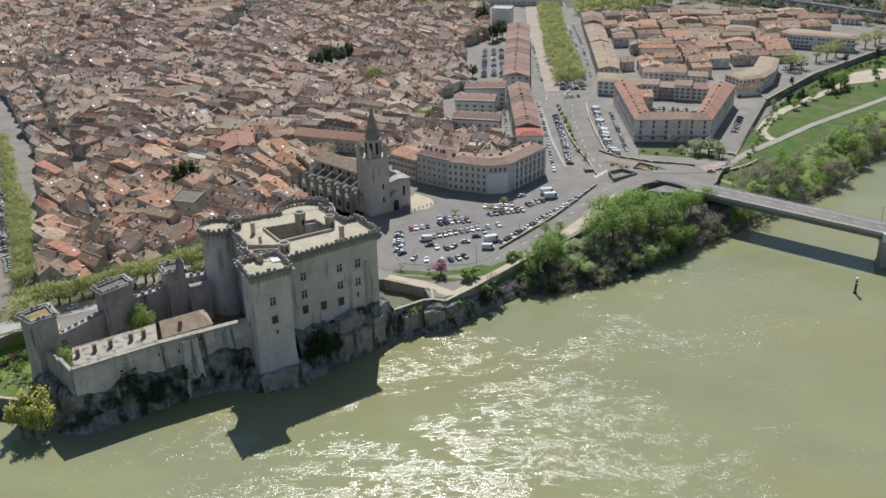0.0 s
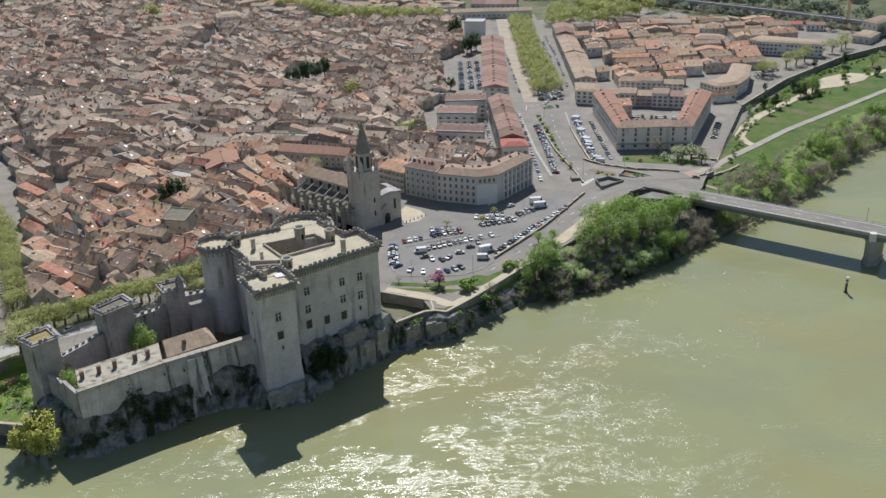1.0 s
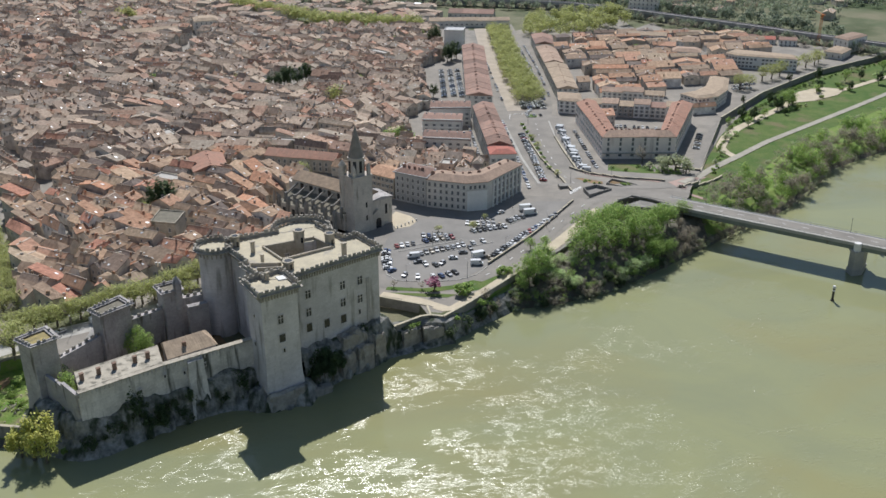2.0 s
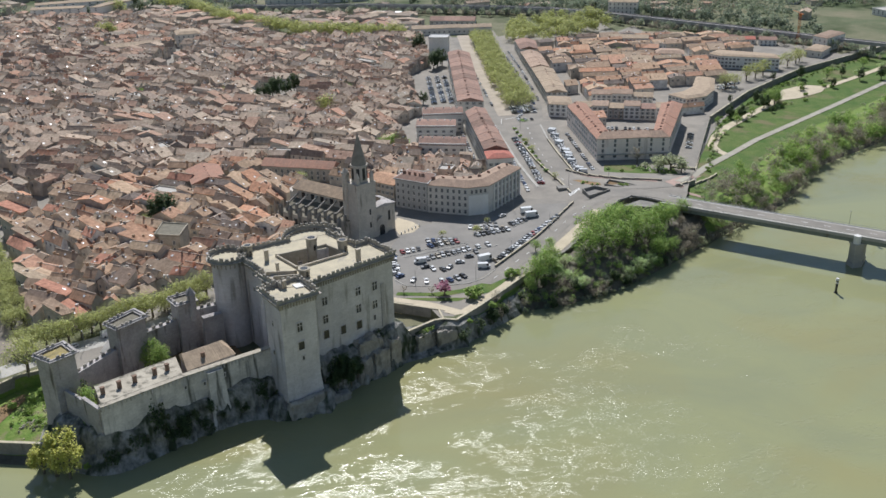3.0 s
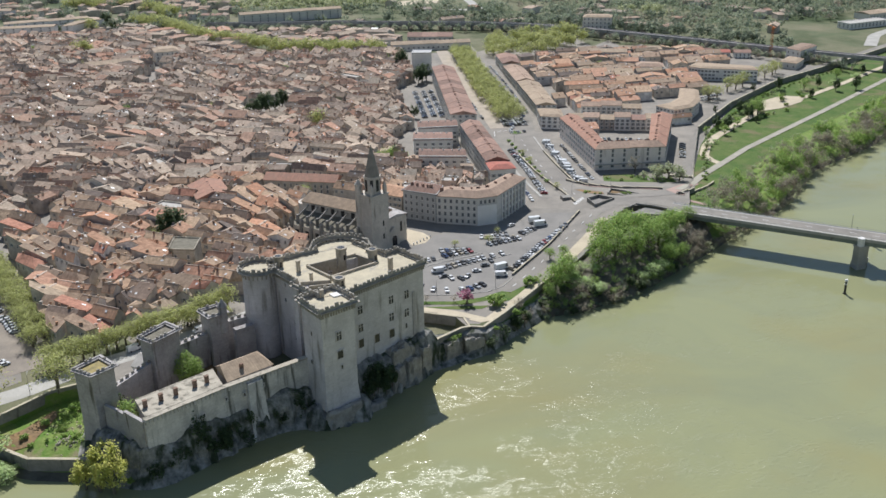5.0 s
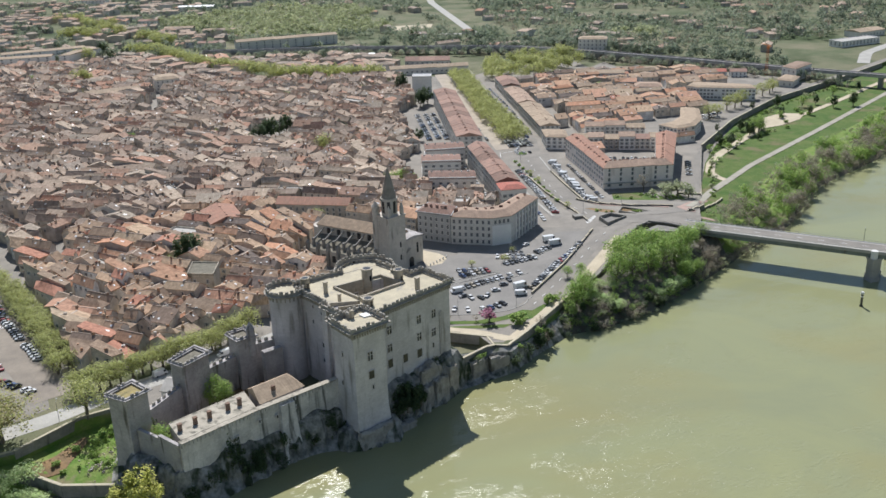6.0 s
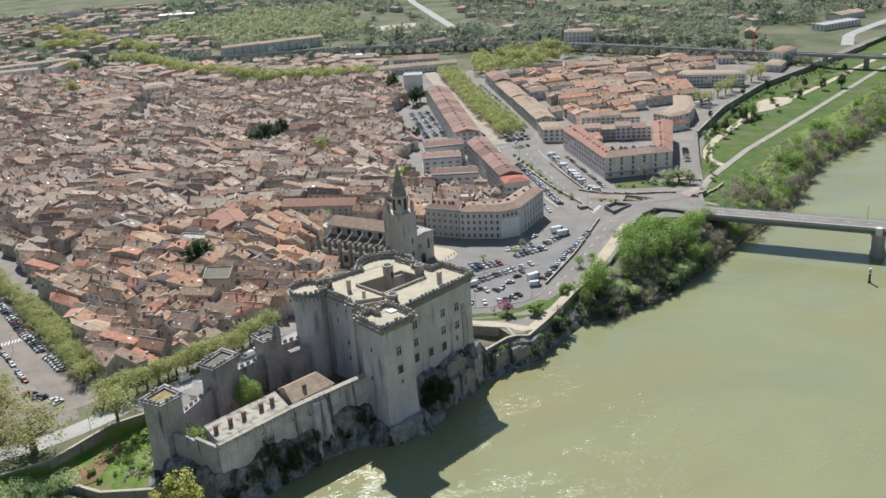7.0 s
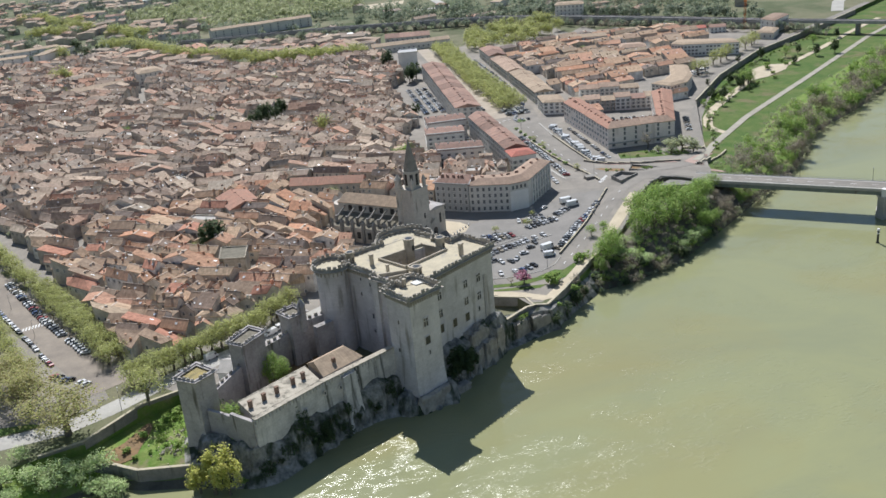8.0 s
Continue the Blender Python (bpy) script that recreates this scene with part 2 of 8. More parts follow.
def leaf(name, colours, rough=0.75, thin=0.55):
    """Foliage: each leaf spray takes its own tint, and some light passes through it."""
    m = palette(name, colours, rough, 0.4, 0.0, True)
    nt = m.node_tree
    b = nt.nodes["Principled BSDF"]
    src = b.inputs["Base Color"].links[0].from_socket
    tr = nt.nodes.new("ShaderNodeBsdfTranslucent")
    mx = nt.nodes.new("ShaderNodeMixShader")
    mx.inputs[0].default_value = thin
    link(nt, src, tr.inputs[0])
    link(nt, b.outputs[0], mx.inputs[1])
    link(nt, tr.outputs[0], mx.inputs[2])
    link(nt, mx.outputs[0], nt.nodes["Material Output"].inputs[0])
    return m


leaf_plane = leaf("young_plane_leaves", [(0.63, 0.665, 0.27), (0.58, 0.62, 0.24), (0.665, 0.69, 0.31), (0.545, 0.585, 0.23), (0.63, 0.64, 0.3)], 0.75, 0.5)
leaf_pale = leaf("thin_brownish_leaves", [(0.52, 0.49, 0.21), (0.48, 0.49, 0.18), (0.56, 0.51, 0.24), (0.45, 0.4, 0.2), (0.5, 0.54, 0.18)], 0.75, 0.36)
leaf_green = leaf("spring_leaves", [(0.4, 0.58, 0.15), (0.47, 0.63, 0.18), (0.34, 0.52, 0.13), (0.53, 0.63, 0.21), (0.29, 0.46, 0.13)], 0.75, 0.42)
leaf_fresh = leaf("pale_fresh_leaves", [(0.6, 0.76, 0.34), (0.66, 0.8, 0.4), (0.54, 0.72, 0.29), (0.7, 0.8, 0.42)], 0.75, 0.28)
leaf_weed = leaf("weed_tufts", [(0.32, 0.52, 0.1), (0.4, 0.58, 0.14), (0.26, 0.44, 0.09), (0.5, 0.56, 0.2)], 0.8, 0.45)
leaf_dark = leaf("dark_leaves", [(0.11, 0.165, 0.07), (0.135, 0.2, 0.085), (0.085, 0.135, 0.06), (0.165, 0.22, 0.1)], 0.75, 0.42)
leaf_olive = leaf("grey_green_leaves", [(0.522, 0.576, 0.342), (0.594, 0.63, 0.396), (0.45, 0.513, 0.279), (0.63, 0.648, 0.432)], 0.75, 0.4)
leaf_bare = leaf("twigs", [(0.459, 0.399, 0.323), (0.408, 0.357, 0.289), (0.51, 0.433, 0.357), (0.408, 0.408, 0.264)], 0.75, 0.42)
leaf_yellow = leaf("yellow_catkins", [(0.76, 0.75, 0.2), (0.72, 0.72, 0.18), (0.63, 0.68, 0.17), (0.8, 0.77, 0.24)], 0.75, 0.25)
# far foliage: distance haze is mixed into these paler, greyer leaf colours
leaf_wood_hazed = leaf("woodland_leaves", [(0.36, 0.43, 0.3), (0.42, 0.48, 0.34), (0.32, 0.39, 0.28), (0.46, 0.48, 0.36)], 0.8, 0.5)
leaf_evergreen_hazed = leaf("hazy_evergreen", [(0.2, 0.25, 0.18), (0.23, 0.28, 0.2), (0.17, 0.22, 0.155)], 0.8, 0.42)
leaf_grove_hazed = leaf("pale_grove_leaves", [(0.59, 0.64, 0.37), (0.55, 0.61, 0.35), (0.63, 0.65, 0.41), (0.51, 0.56, 0.33)], 0.8, 0.52)
leaf_pink = leaf("pink_blossom", [(0.567, 0.252, 0.353), (0.479, 0.202, 0.302), (0.63, 0.328, 0.416)], 0.75, 0.42)


def water_material():
    m = bpy.data.materials.new("river_water")
    m.use_nodes = True
    nt = m.node_tree
    b = nt.nodes["Principled BSDF"]
    b.inputs["IOR"].default_value = 1.36
    geo = nt.nodes.new("ShaderNodeNewGeometry")
    flow = nt.nodes.new("ShaderNodeMapping")
    flow.inputs["Rotation"].default_value = (0, 0, radians(-32))
    flow.inputs["Scale"].default_value = (0.55, 1.0, 1.0)
    link(nt, geo.outputs["Position"], flow.inputs[0])

    def noise_of(scale, detail, rough=0.6, warp=0.0):
        n = nt.nodes.new("ShaderNodeTexNoise")
        n.inputs["Scale"].default_value, n.inputs["Detail"].default_value, n.inputs["Roughness"].default_value = scale, detail, rough
        n.inputs["Distortion"].default_value = warp
        link(nt, flow.outputs[0], n.inputs["Vector"])
        return n.outputs[0]

    def ranged(s, a, z, lo, hi):
        r = nt.nodes.new("ShaderNodeMapRange")
        for i, v in zip((1, 2, 3, 4), (a, z, lo, hi)):
            r.inputs[i].default_value = v
        link(nt, s, r.inputs[0])
        return r.outputs[0]

    def blend(a, b, f):
        n = nt.nodes.new("ShaderNodeMix")
        n.data_type = "RGBA"
        for k, v in (("A", a), ("B", b)):
            if isinstance(v, tuple):
                n.inputs[k].default_value = (*v, 1)
            else:
                link(nt, v, n.inputs[k])
        link(nt, f, n.inputs["Factor"])
        return n.outputs["Result"]

    def times(a, b, op="MULTIPLY"):
        n = nt.nodes.new("ShaderNodeMath")
        n.operation = op
        for k, v in enumerate((a, b)):
            if isinstance(v, float):
                n.inputs[k].default_value = v
            else:
                link(nt, v, n.inputs[k])
        return n.outputs[0]

    # silt: greenish water with browner plumes
    silt = blend((0.3, 0.305, 0.158), (0.262, 0.272, 0.155), ranged(noise_of(0.02, 5, 0.6, 1.0), 0.35, 0.65, 0.0, 1.0))
    silt = blend(silt, (0.3, 0.265, 0.115), ranged(noise_of(0.012, 4, 0.55, 0.8), 0.5, 0.72, 0.0, 0.75))
    link(nt, silt, b.inputs["Base Color"])

    # ripples: the seams of the current break into a net of rough threads, gathered in patches
    def threads(n, width):
        return ranged(times(times(n, 0.5, "SUBTRACT"), 0.0, "ABSOLUTE"), 0.0, width, 1.0, 0.0)

    def net(scale, width, warp):
        w = nt.nodes.new("ShaderNodeTexNoise")
        w.inputs["Scale"].default_value, w.inputs["Detail"].default_value = scale * 1.6, 4
        link(nt, flow.outputs[0], w.inputs["Vector"])
        mv = nt.nodes.new("ShaderNodeVectorMath")
        mv.operation = "MULTIPLY_ADD"
        link(nt, w.outputs["Color"], mv.inputs[0])
        mv.inputs[1].default_value = (warp, warp, 0)
        link(nt, flow.outputs[0], mv.inputs[2])
        v = nt.nodes.new("ShaderNodeTexVoronoi")
        v.feature = "DISTANCE_TO_EDGE"
        v.inputs["Scale"].default_value = scale
        link(nt, mv.outputs[0], v.inputs["Vector"])
        return ranged(v.outputs["Distance"], 0.0, width, 1.0, 0.0)

    seams = times(net(0.085, 0.085, 18.0), threads(noise_of(0.05, 7, 0.66, 1.0), 0.03), "MAXIMUM")
    seams = times(seams, threads(noise_of(0.14, 5, 0.66, 0.6), 0.03), "MAXIMUM")
    patchy = ranged(noise_of(0.024, 5, 0.66, 0.8), 0.45, 0.56, 0.02, 1.0)
    specks = ranged(noise_of(0.25, 4, 0.7), 0.4, 0.55, 0.15, 1.0)
    chop = times(times(seams, patchy), specks)
    link(nt, ranged(chop, 0.02, 0.4, 0.06, 0.22), b.inputs["Roughness"])
    bp = nt.nodes.new("ShaderNodeBump")
    bp.inputs["Distance"].default_value = 0.42
    link(nt, ranged(chop, 0.02, 0.5, 0.015, 0.85), bp.inputs["Strength"])
    link(nt, noise_of(0.75, 4, 0.65), bp.inputs["Height"])
    bp2 = nt.nodes.new("ShaderNodeBump")
    bp2.inputs["Strength"].default_value, bp2.inputs["Distance"].default_value = 0.05, 0.10
    link(nt, noise_of(0.6, 3, 0.55), bp2.inputs["Height"])
    link(nt, bp.outputs[0], bp2.inputs["Normal"])
    link(nt, bp2.outputs[0], b.inputs["Normal"])
    return m


water_mat = water_material()
girder_paint = surface("grey_green_girder_paint", (0.23, 0.26, 0.23), (0.17, 0.19, 0.17), 0.3, 0.6, 0.1, 2.0, stains=((0.14, 0.12, 0.09), 0.3, 0.6, (1, 1, 0.2)))
ridge_mat = surface("mortared_ridge", (0.62, 0.5, 0.4), (0.5, 0.39, 0.3), 0.5, 0.9, 0.2, 4.0)
pale_roof = surface("pale_flat_roof", (0.5, 0.47, 0.43), (0.4, 0.38, 0.34), 0.4, 0.8, 0.1, 3.0)
sheet_white = surface("white_sheet", (0.82, 0.82, 0.8), (0.74, 0.74, 0.73), 0.5, 0.35, 0.0, 3.0, spec=0.5)

# ---------------------------------------------------------------- building tools
rng = random.Random(7)


class Soup:
    """Loose faces that become one mesh."""

    def __init__(self):
        self.v, self.f, self.m = [], [], []

    def poly(self, pts, m=0):
        n = len(self.v)
        self.v += [tuple(p) for p in pts]
        self.f.append(tuple(range(n, n + len(pts))))
        self.m.append(m)

    def shape(self, pts, faces, m=0):
        n = len(self.v)
        self.v += [tuple(p) for p in pts]
        for f in faces:
            self.f.append(tuple(n + i for i in f))
            self.m.append(m)

    def prism(self, ring, z0, z1, m=0, top=None, ring2=None, cap=True, floor=False):
        """A ring of plan points raised from z0 to z1; ring2 is the ring at the top where it tapers."""
        ring2 = ring2 or ring
        n = len(ring)
        a, b = [(x, y, z0) for x, y in ring], [(x, y, z1) for x, y in ring2]
        self.shape(a + b, [(i, (i + 1) % n, n + (i + 1) % n, n + i) for i in range(n)], m)
        if cap:
            self.poly(b, m if top is None else top)
        if floor:
            self.poly(a[::-1], m)

    def box(self, x0, x1, y0, y1, z0, z1, m=0, floor=False):
        self.prism([(x0, y0), (x1, y0), (x1, y1), (x0, y1)], z0, z1, m, floor=floor)

    def bar(self, a, b, w, z0, z1, m=0, floor=True):
        """A wall of width w over the plan line from a to b."""
        dx, dy = b[0] - a[0], b[1] - a[1]
        l = math.hypot(dx, dy) or 1
        nx, ny = -dy / l * w / 2, dx / l * w / 2
        self.prism([(a[0] - nx, a[1] - ny), (b[0] - nx, b[1] - ny), (b[0] + nx, b[1] + ny), (a[0] + nx, a[1] + ny)], z0, z1, m, floor=floor)

    def drum(self, x, y, r, z0, z1, n=24, m=0, r2=None, top=None, a0=0.0):
        ring = [(x + r * math.cos(a0 + 2 * math.pi * i / n), y + r * math.sin(a0 + 2 * math.pi * i / n)) for i in range(n)]
        r2 = r if r2 is None else r2
        ring2 = [(x + r2 * math.cos(a0 + 2 * math.pi * i / n), y + r2 * math.sin(a0 + 2 * math.pi * i / n)) for i in range(n)]
        self.prism(ring, z0, z1, m, top, ring2)

    def limb(self, a, b, r0, r1, n=6, m=0):
        """A tapered stick from a to b."""
        a, b = Vector(a), Vector(b)
        q = (b - a).to_track_quat("Z", "Y").to_matrix()
        ra = [a + q @ Vector((r0 * math.cos(6.2832 * i / n), r0 * math.sin(6.2832 * i / n), 0)) for i in range(n)]
        rb = [b + q @ Vector((r1 * math.cos(6.2832 * i / n), r1 * math.sin(6.2832 * i / n), 0)) for i in range(n)]
        self.shape(ra + rb, [(i, (i + 1) % n, n + (i + 1) % n, n + i) for i in range(n)] + [tuple(range(n, 2 * n))], m)

    def mesh(self, name, mats, smooth=False):
        me = bpy.data.meshes.new(name)
        me.from_pydata(self.v, [], self.f)
        for m in mats if isinstance(mats, (list, tuple)) else [mats]:
            me.materials.append(m)
        me.polygons.foreach_set("material_index", self.m)
        if smooth:
            me.polygons.foreach_set("use_smooth", [True] * len(self.f))
        me.update()
        return me


def part(name, soup, mats, parent, label="", at=None, kind="", weld=False):
    """One mesh object under a thing or a part (or top-level where parent is None)."""
    ob = new(name, soup.mesh(name, mats) if isinstance(soup, Soup) else soup)
    if weld:
        bm = bmesh.new()
        bm.from_mesh(ob.data)
        bmesh.ops.remove_doubles(bm, verts=bm.verts[:], dist=0.002)
        bm.to_mesh(ob.data)
        bm.free()
    if parent is not None:
        ob.parent = parent
    if at is not None:
        ob.matrix_basis = at
    return tagged(ob, label, kind=kind)


def thing(name, label, category, at=None, group="", kind=""):
    ob = new(name)
    if at is not None:
        ob.matrix_basis = at
    return tagged(ob, label, category, group, kind)


def setting(name, soup, mats, label="", category=""):
    return tagged(new(name, soup.mesh(name, mats)), label, category, kind="structure")


def inside(p, ring):
    x, y = p
    c, j = False, len(ring) - 1
    for i in range(len(ring)):
        (xi, yi), (xj, yj) = ring[i], ring[j]
        if (yi > y) != (yj > y) and x < (xj - xi) * (y - yi) / (yj - yi) + xi:
            c = not c
        j = i
    return c


def chain(pts):
    """A plan line as y over x."""
    xs, ys = [p[0] for p in pts], [p[1] for p in pts]
    return lambda x: float(np.interp(x, xs, ys))


def along(pts, step):
    """Points every so many metres along a plan line, with the heading in radians."""
    out, carry = [], 0.0
    for (x0, y0), (x1, y1) in zip(pts, pts[1:]):
        l = math.hypot(x1 - x0, y1 - y0)
        a = math.atan2(y1 - y0, x1 - x0)
        s = carry
        while s < l:
            out.append((x0 + (x1 - x0) * s / l, y0 + (y1 - y0) * s / l, a))
            s += step
        carry = s - l
    return out


def mitred(pts, w):
    """The outline of a wall of width w over an open plan line."""
    l, r, n = [], [], len(pts)
    for i, p in enumerate(pts):
        a, b = Vector(pts[max(0, i - 1)]), Vector(pts[min(n - 1, i + 1)])
        q = Vector(p)
        d1 = (q - a).normalized() if i else (b - q).normalized()
        d2 = (b - q).normalized() if i < n - 1 else d1
        m = Vector((-d1.y - d2.y, d1.x + d2.x))
        m = m / max(0.5, m.length_squared / 2) * w / 2
        l.append(tuple(q + m))
        r.append(tuple(q - m))
    return r + l[::-1]


# ---------------------------------------------------------------- lie of the land
# where the water meets the bank, and where the upper level begins
bank = chain([(-4000, -1500), (-1000, 60), (-400, 215), (-240, 250), (-180, 268), (-168, 272.5), (-158, 266.8), (-140, 262), (-122, 254), (-114, 255), (-102, 264), (-88, 276), (-76, 279), (-65, 279), (-57, 283), (-43, 291),
              (-35, 300), (-26, 308), (2, 319), (15, 331), (34, 346), (49, 348), (76, 358), (103, 378), (133, 401), (155, 419), (194, 448), (251, 511), (313, 550), (480, 680), (900, 960), (4000, 3000)])
brink = chain([(-4000, -1460), (-1000, 90), (-400, 245), (-240, 272), (-190, 284), (-176, 288), (-158, 306), (-144, 311), (-141, 296), (-120, 270), (-100, 282), (-70, 296), (-45, 330), (-27, 346), (-22, 344.5),
               (-5.5, 335), (-4.5, 323.5), (0.5, 322), (23.7, 346.6), (35.6, 360), (46, 370.5), (60, 385), (75, 404), (88, 422), (98, 432), (106, 436.5), (114, 431), (122, 421), (134, 432), (140, 447), (155, 480), (160, 488), (211, 594), (265, 657), (336, 721), (437, 785), (600, 900), (1200, 1290), (4000, 3150)])
shelf = chain([(-4000, 5), (-180, 6), (-165, 4.5), (-141, 4.5), (-139, 9), (-30, 9), (-27, 4.5), (-5, 4.5), (-3, 7), (30, 6.5), (60, 7.5), (105, 9), (130, 10), (145, 9.5), (195, 5.5), (4000, 5.0)])


def ease(s):
    s = min(1.0, max(0.0, s))
    return s * s * (3 - 2 * s)


def upper(x, y):
    """Height of the town's ground, which climbs to the bridge head."""
    return 9.0 + 5.6 * ease(1 - math.hypot(x - 116, y - 432) / 75) + 4.0 * ease((y - 1500) / 2500)


def land(x, y):
    """Height of the ground at a place."""
    b, t, s = bank(x), brink(x), shelf(x)
    if y >= t:
        return upper(x, y)
    w = min(16.0, (t - b) * 0.7)
    if y >= b + w:
        return s
    if y >= b:
        return s * ((y - b) / w) ** 0.7
    return max(-6.0, (y - b) * 0.35)


xs = sorted(set([-4000, -3000, -2200, -1600, -1200, -900, -700, -560, -480, -420, -380, -340, -300] + list(range(-280, 360, 4)) + list(range(360, 520, 10)) + [540, 580, 640, 720, 820, 950, 1150, 1400, 1800, 2400, 3200, 4000]))
rows = []
for x in xs:
    b, t = bank(x), brink(x)
    w = min(16.0, (t - b) * 0.7)
    ys = [b - 60, b - 14, b - 4, b] + [b + w * k for k in (0.2, 0.45, 0.7, 1.0)] + [b + w + (t - 0.25 - b - w) * k for k in (0.25, 0.5, 0.75, 1.0)] + [t]
    ys += [t + d for d in (3, 6, 10, 14, 18, 22, 26, 30, 35, 40, 46, 52, 60, 68, 76, 84, 92, 100, 112, 126, 145, 170, 200, 240, 290, 350, 420, 500, 600, 750, 950, 1200, 1600, 2100, 2800, 3600)]
    col = []
    for y in ys:
        z = land(x, y)
        if b < y < t - 1 and z > 0.5:
            z += (0.15 if x > 125 else 0.6) * noise.noise((x * 0.15, y * 0.15, 0))
        col.append((x, y, z))
    rows.append(col)
g = Soup()
nr = len(rows[0])
for col in rows:
    g.v += col
TOWN = [(-170, 340), (-60, 345), (-24, 314), (24, 347), (106, 424), (134, 432), (160, 488), (211, 594), (265, 657), (400, 760), (380, 840), (230, 960), (60, 960), (-90, 960), (-260, 1200), (-700, 1320), (-500, 900), (-250, 500)]
for i in range(len(rows) - 1):
    for j in range(nr - 1):
        c = ((rows[i][j][0] + rows[i + 1][j + 1][0]) / 2, (rows[i][j][1] + rows[i + 1][j + 1][1]) / 2)
        g.f.append((i * nr + j, (i + 1) * nr + j, (i + 1) * nr + j + 1, i * nr + j + 1))
        g.m.append(2 if -27 < c[0] < -4 and 8 <= j < 12 else 5 if -146 < c[0] < 32 and j < 8 else 3 if 30 < c[0] < 138 and j < 12 else 3 if j < 4 or (-27 < c[0] < -4 and j < 12) else 0 if j >= 12 and inside(c, TOWN) else 1 if c[0] > 125 and 8 <= j < 12 else 2 if j >= 12 else 4)
ground = setting("ground", g, [paving, grass, wild, wet_shaded_earth, weeds, rock_mat], "paved town ground, grassy banks and fields beyond", "ground")
w = Soup()
w.poly([(-4000, -4000, 0), (4000, -4000, 0), (4000, 3000, 0), (-4000, 3000, 0)])
setting("water", w, water_mat, "wide silty green river with ripples", "river")


def draped(name, ring, mat, up=0.06, label="", category="", size=7.0):
    """A sheet cut to a plan outline that lies on the ground."""
    bm = bmesh.new()
    bm.faces.new([bm.verts.new((x, y, 0)) for x, y in ring])
    bmesh.ops.triangulate(bm, faces=bm.faces[:])
    for _ in range(6):
        long = [e for e in bm.edges if e.calc_length() > size]
        if not long:
            break
        bmesh.ops.subdivide_edges(bm, edges=long, cuts=1)
        bmesh.ops.triangulate(bm, faces=[f for f in bm.faces if len(f.verts) > 3])
    for v in bm.verts:
        v.co.z = land(v.co.x, v.co.y) + up
    me = bpy.data.meshes.new(name)
    bmesh.ops.recalc_face_normals(bm, faces=bm.faces[:])
    bm.to_mesh(me)
    bm.free()
    me.materials.append(mat)
    return tagged(new(name, me), label, category, kind="structure")


def ribbon(name, pts, width, mat, up=0.08, label="", category="", step=5.0, level=None):
    """A road or path of constant width along a plan line."""
    s = Soup()
    p = along(pts, step) + [(*pts[-1], math.atan2(pts[-1][1] - pts[-2][1], pts[-1][0] - pts[-2][0]))]
    n = 4
    for x, y, a in p:
        for k in range(n + 1):
            o = (k / n - 0.5) * width
            px, py = x - math.sin(a) * o, y + math.cos(a) * o
            s.v.append((px, py, (level if level is not None else land(px, py)) + up))
    for i in range(len(p) - 1):
        for k in range(n):
            q = i * (n + 1) + k
            s.f.append((q, q + n + 1, q + n + 2, q + 1))
            s.m.append(0)
    return setting(name, s, mat, label, category)

# ---------------------------------------------------------------- castle
castle = thing("castle", "massive pale limestone riverside castle with crenellated towers", "castle", pose(-53.7, 293.5, 0, 0, 0, 34.6))


def offset(ring, d):
    """A ring of plan points (counter-clockwise) moved outward by d."""
    out, n = [], len(ring)
    for i in range(n):
        p, q, r = Vector(ring[i - 1]), Vector(ring[i]), Vector(ring[(i + 1) % n])
        e1, e2 = (q - p).normalized(), (r - q).normalized()
        n1, n2 = Vector((e1.y, -e1.x)), Vector((e2.y, -e2.x))
        b = (n1 + n2)
        b = b / max(0.35, b.length_squared / 2)
        out.append(tuple(q + b * d))
    return out


def circle(x, y, r, n=28, a0=0.0, a1=360.0):
    full = abs(a1 - a0) >= 360
    return [(x + r * math.cos(radians(a0 + (a1 - a0) * i / n)), y + r * math.sin(radians(a0 + (a1 - a0) * i / n))) for i in range(n if full else n + 1)]




mossy_roof = surface("ochre_moss", (0.4, 0.32, 0.13), (0.24, 0.2, 0.11), 0.35, 0.95, 0.5, 1.8, stains=((0.14, 0.14, 0.06), 0.4, 0.55))
court_roof = surface("dark_lichened_roof", (0.24, 0.215, 0.17), (0.15, 0.14, 0.105), 0.4, 0.95, 0.5, 1.8)
old_brick = surface("sooty_brick", (0.31, 0.2, 0.145), (0.2, 0.145, 0.115), 0.6, 0.95, 0.4, 3.0, 0.15)
crest = surface("weathered_crest", (0.44, 0.405, 0.35), (0.3, 0.275, 0.235), 0.3, 0.95, 0.5, 1.8, 0.12)


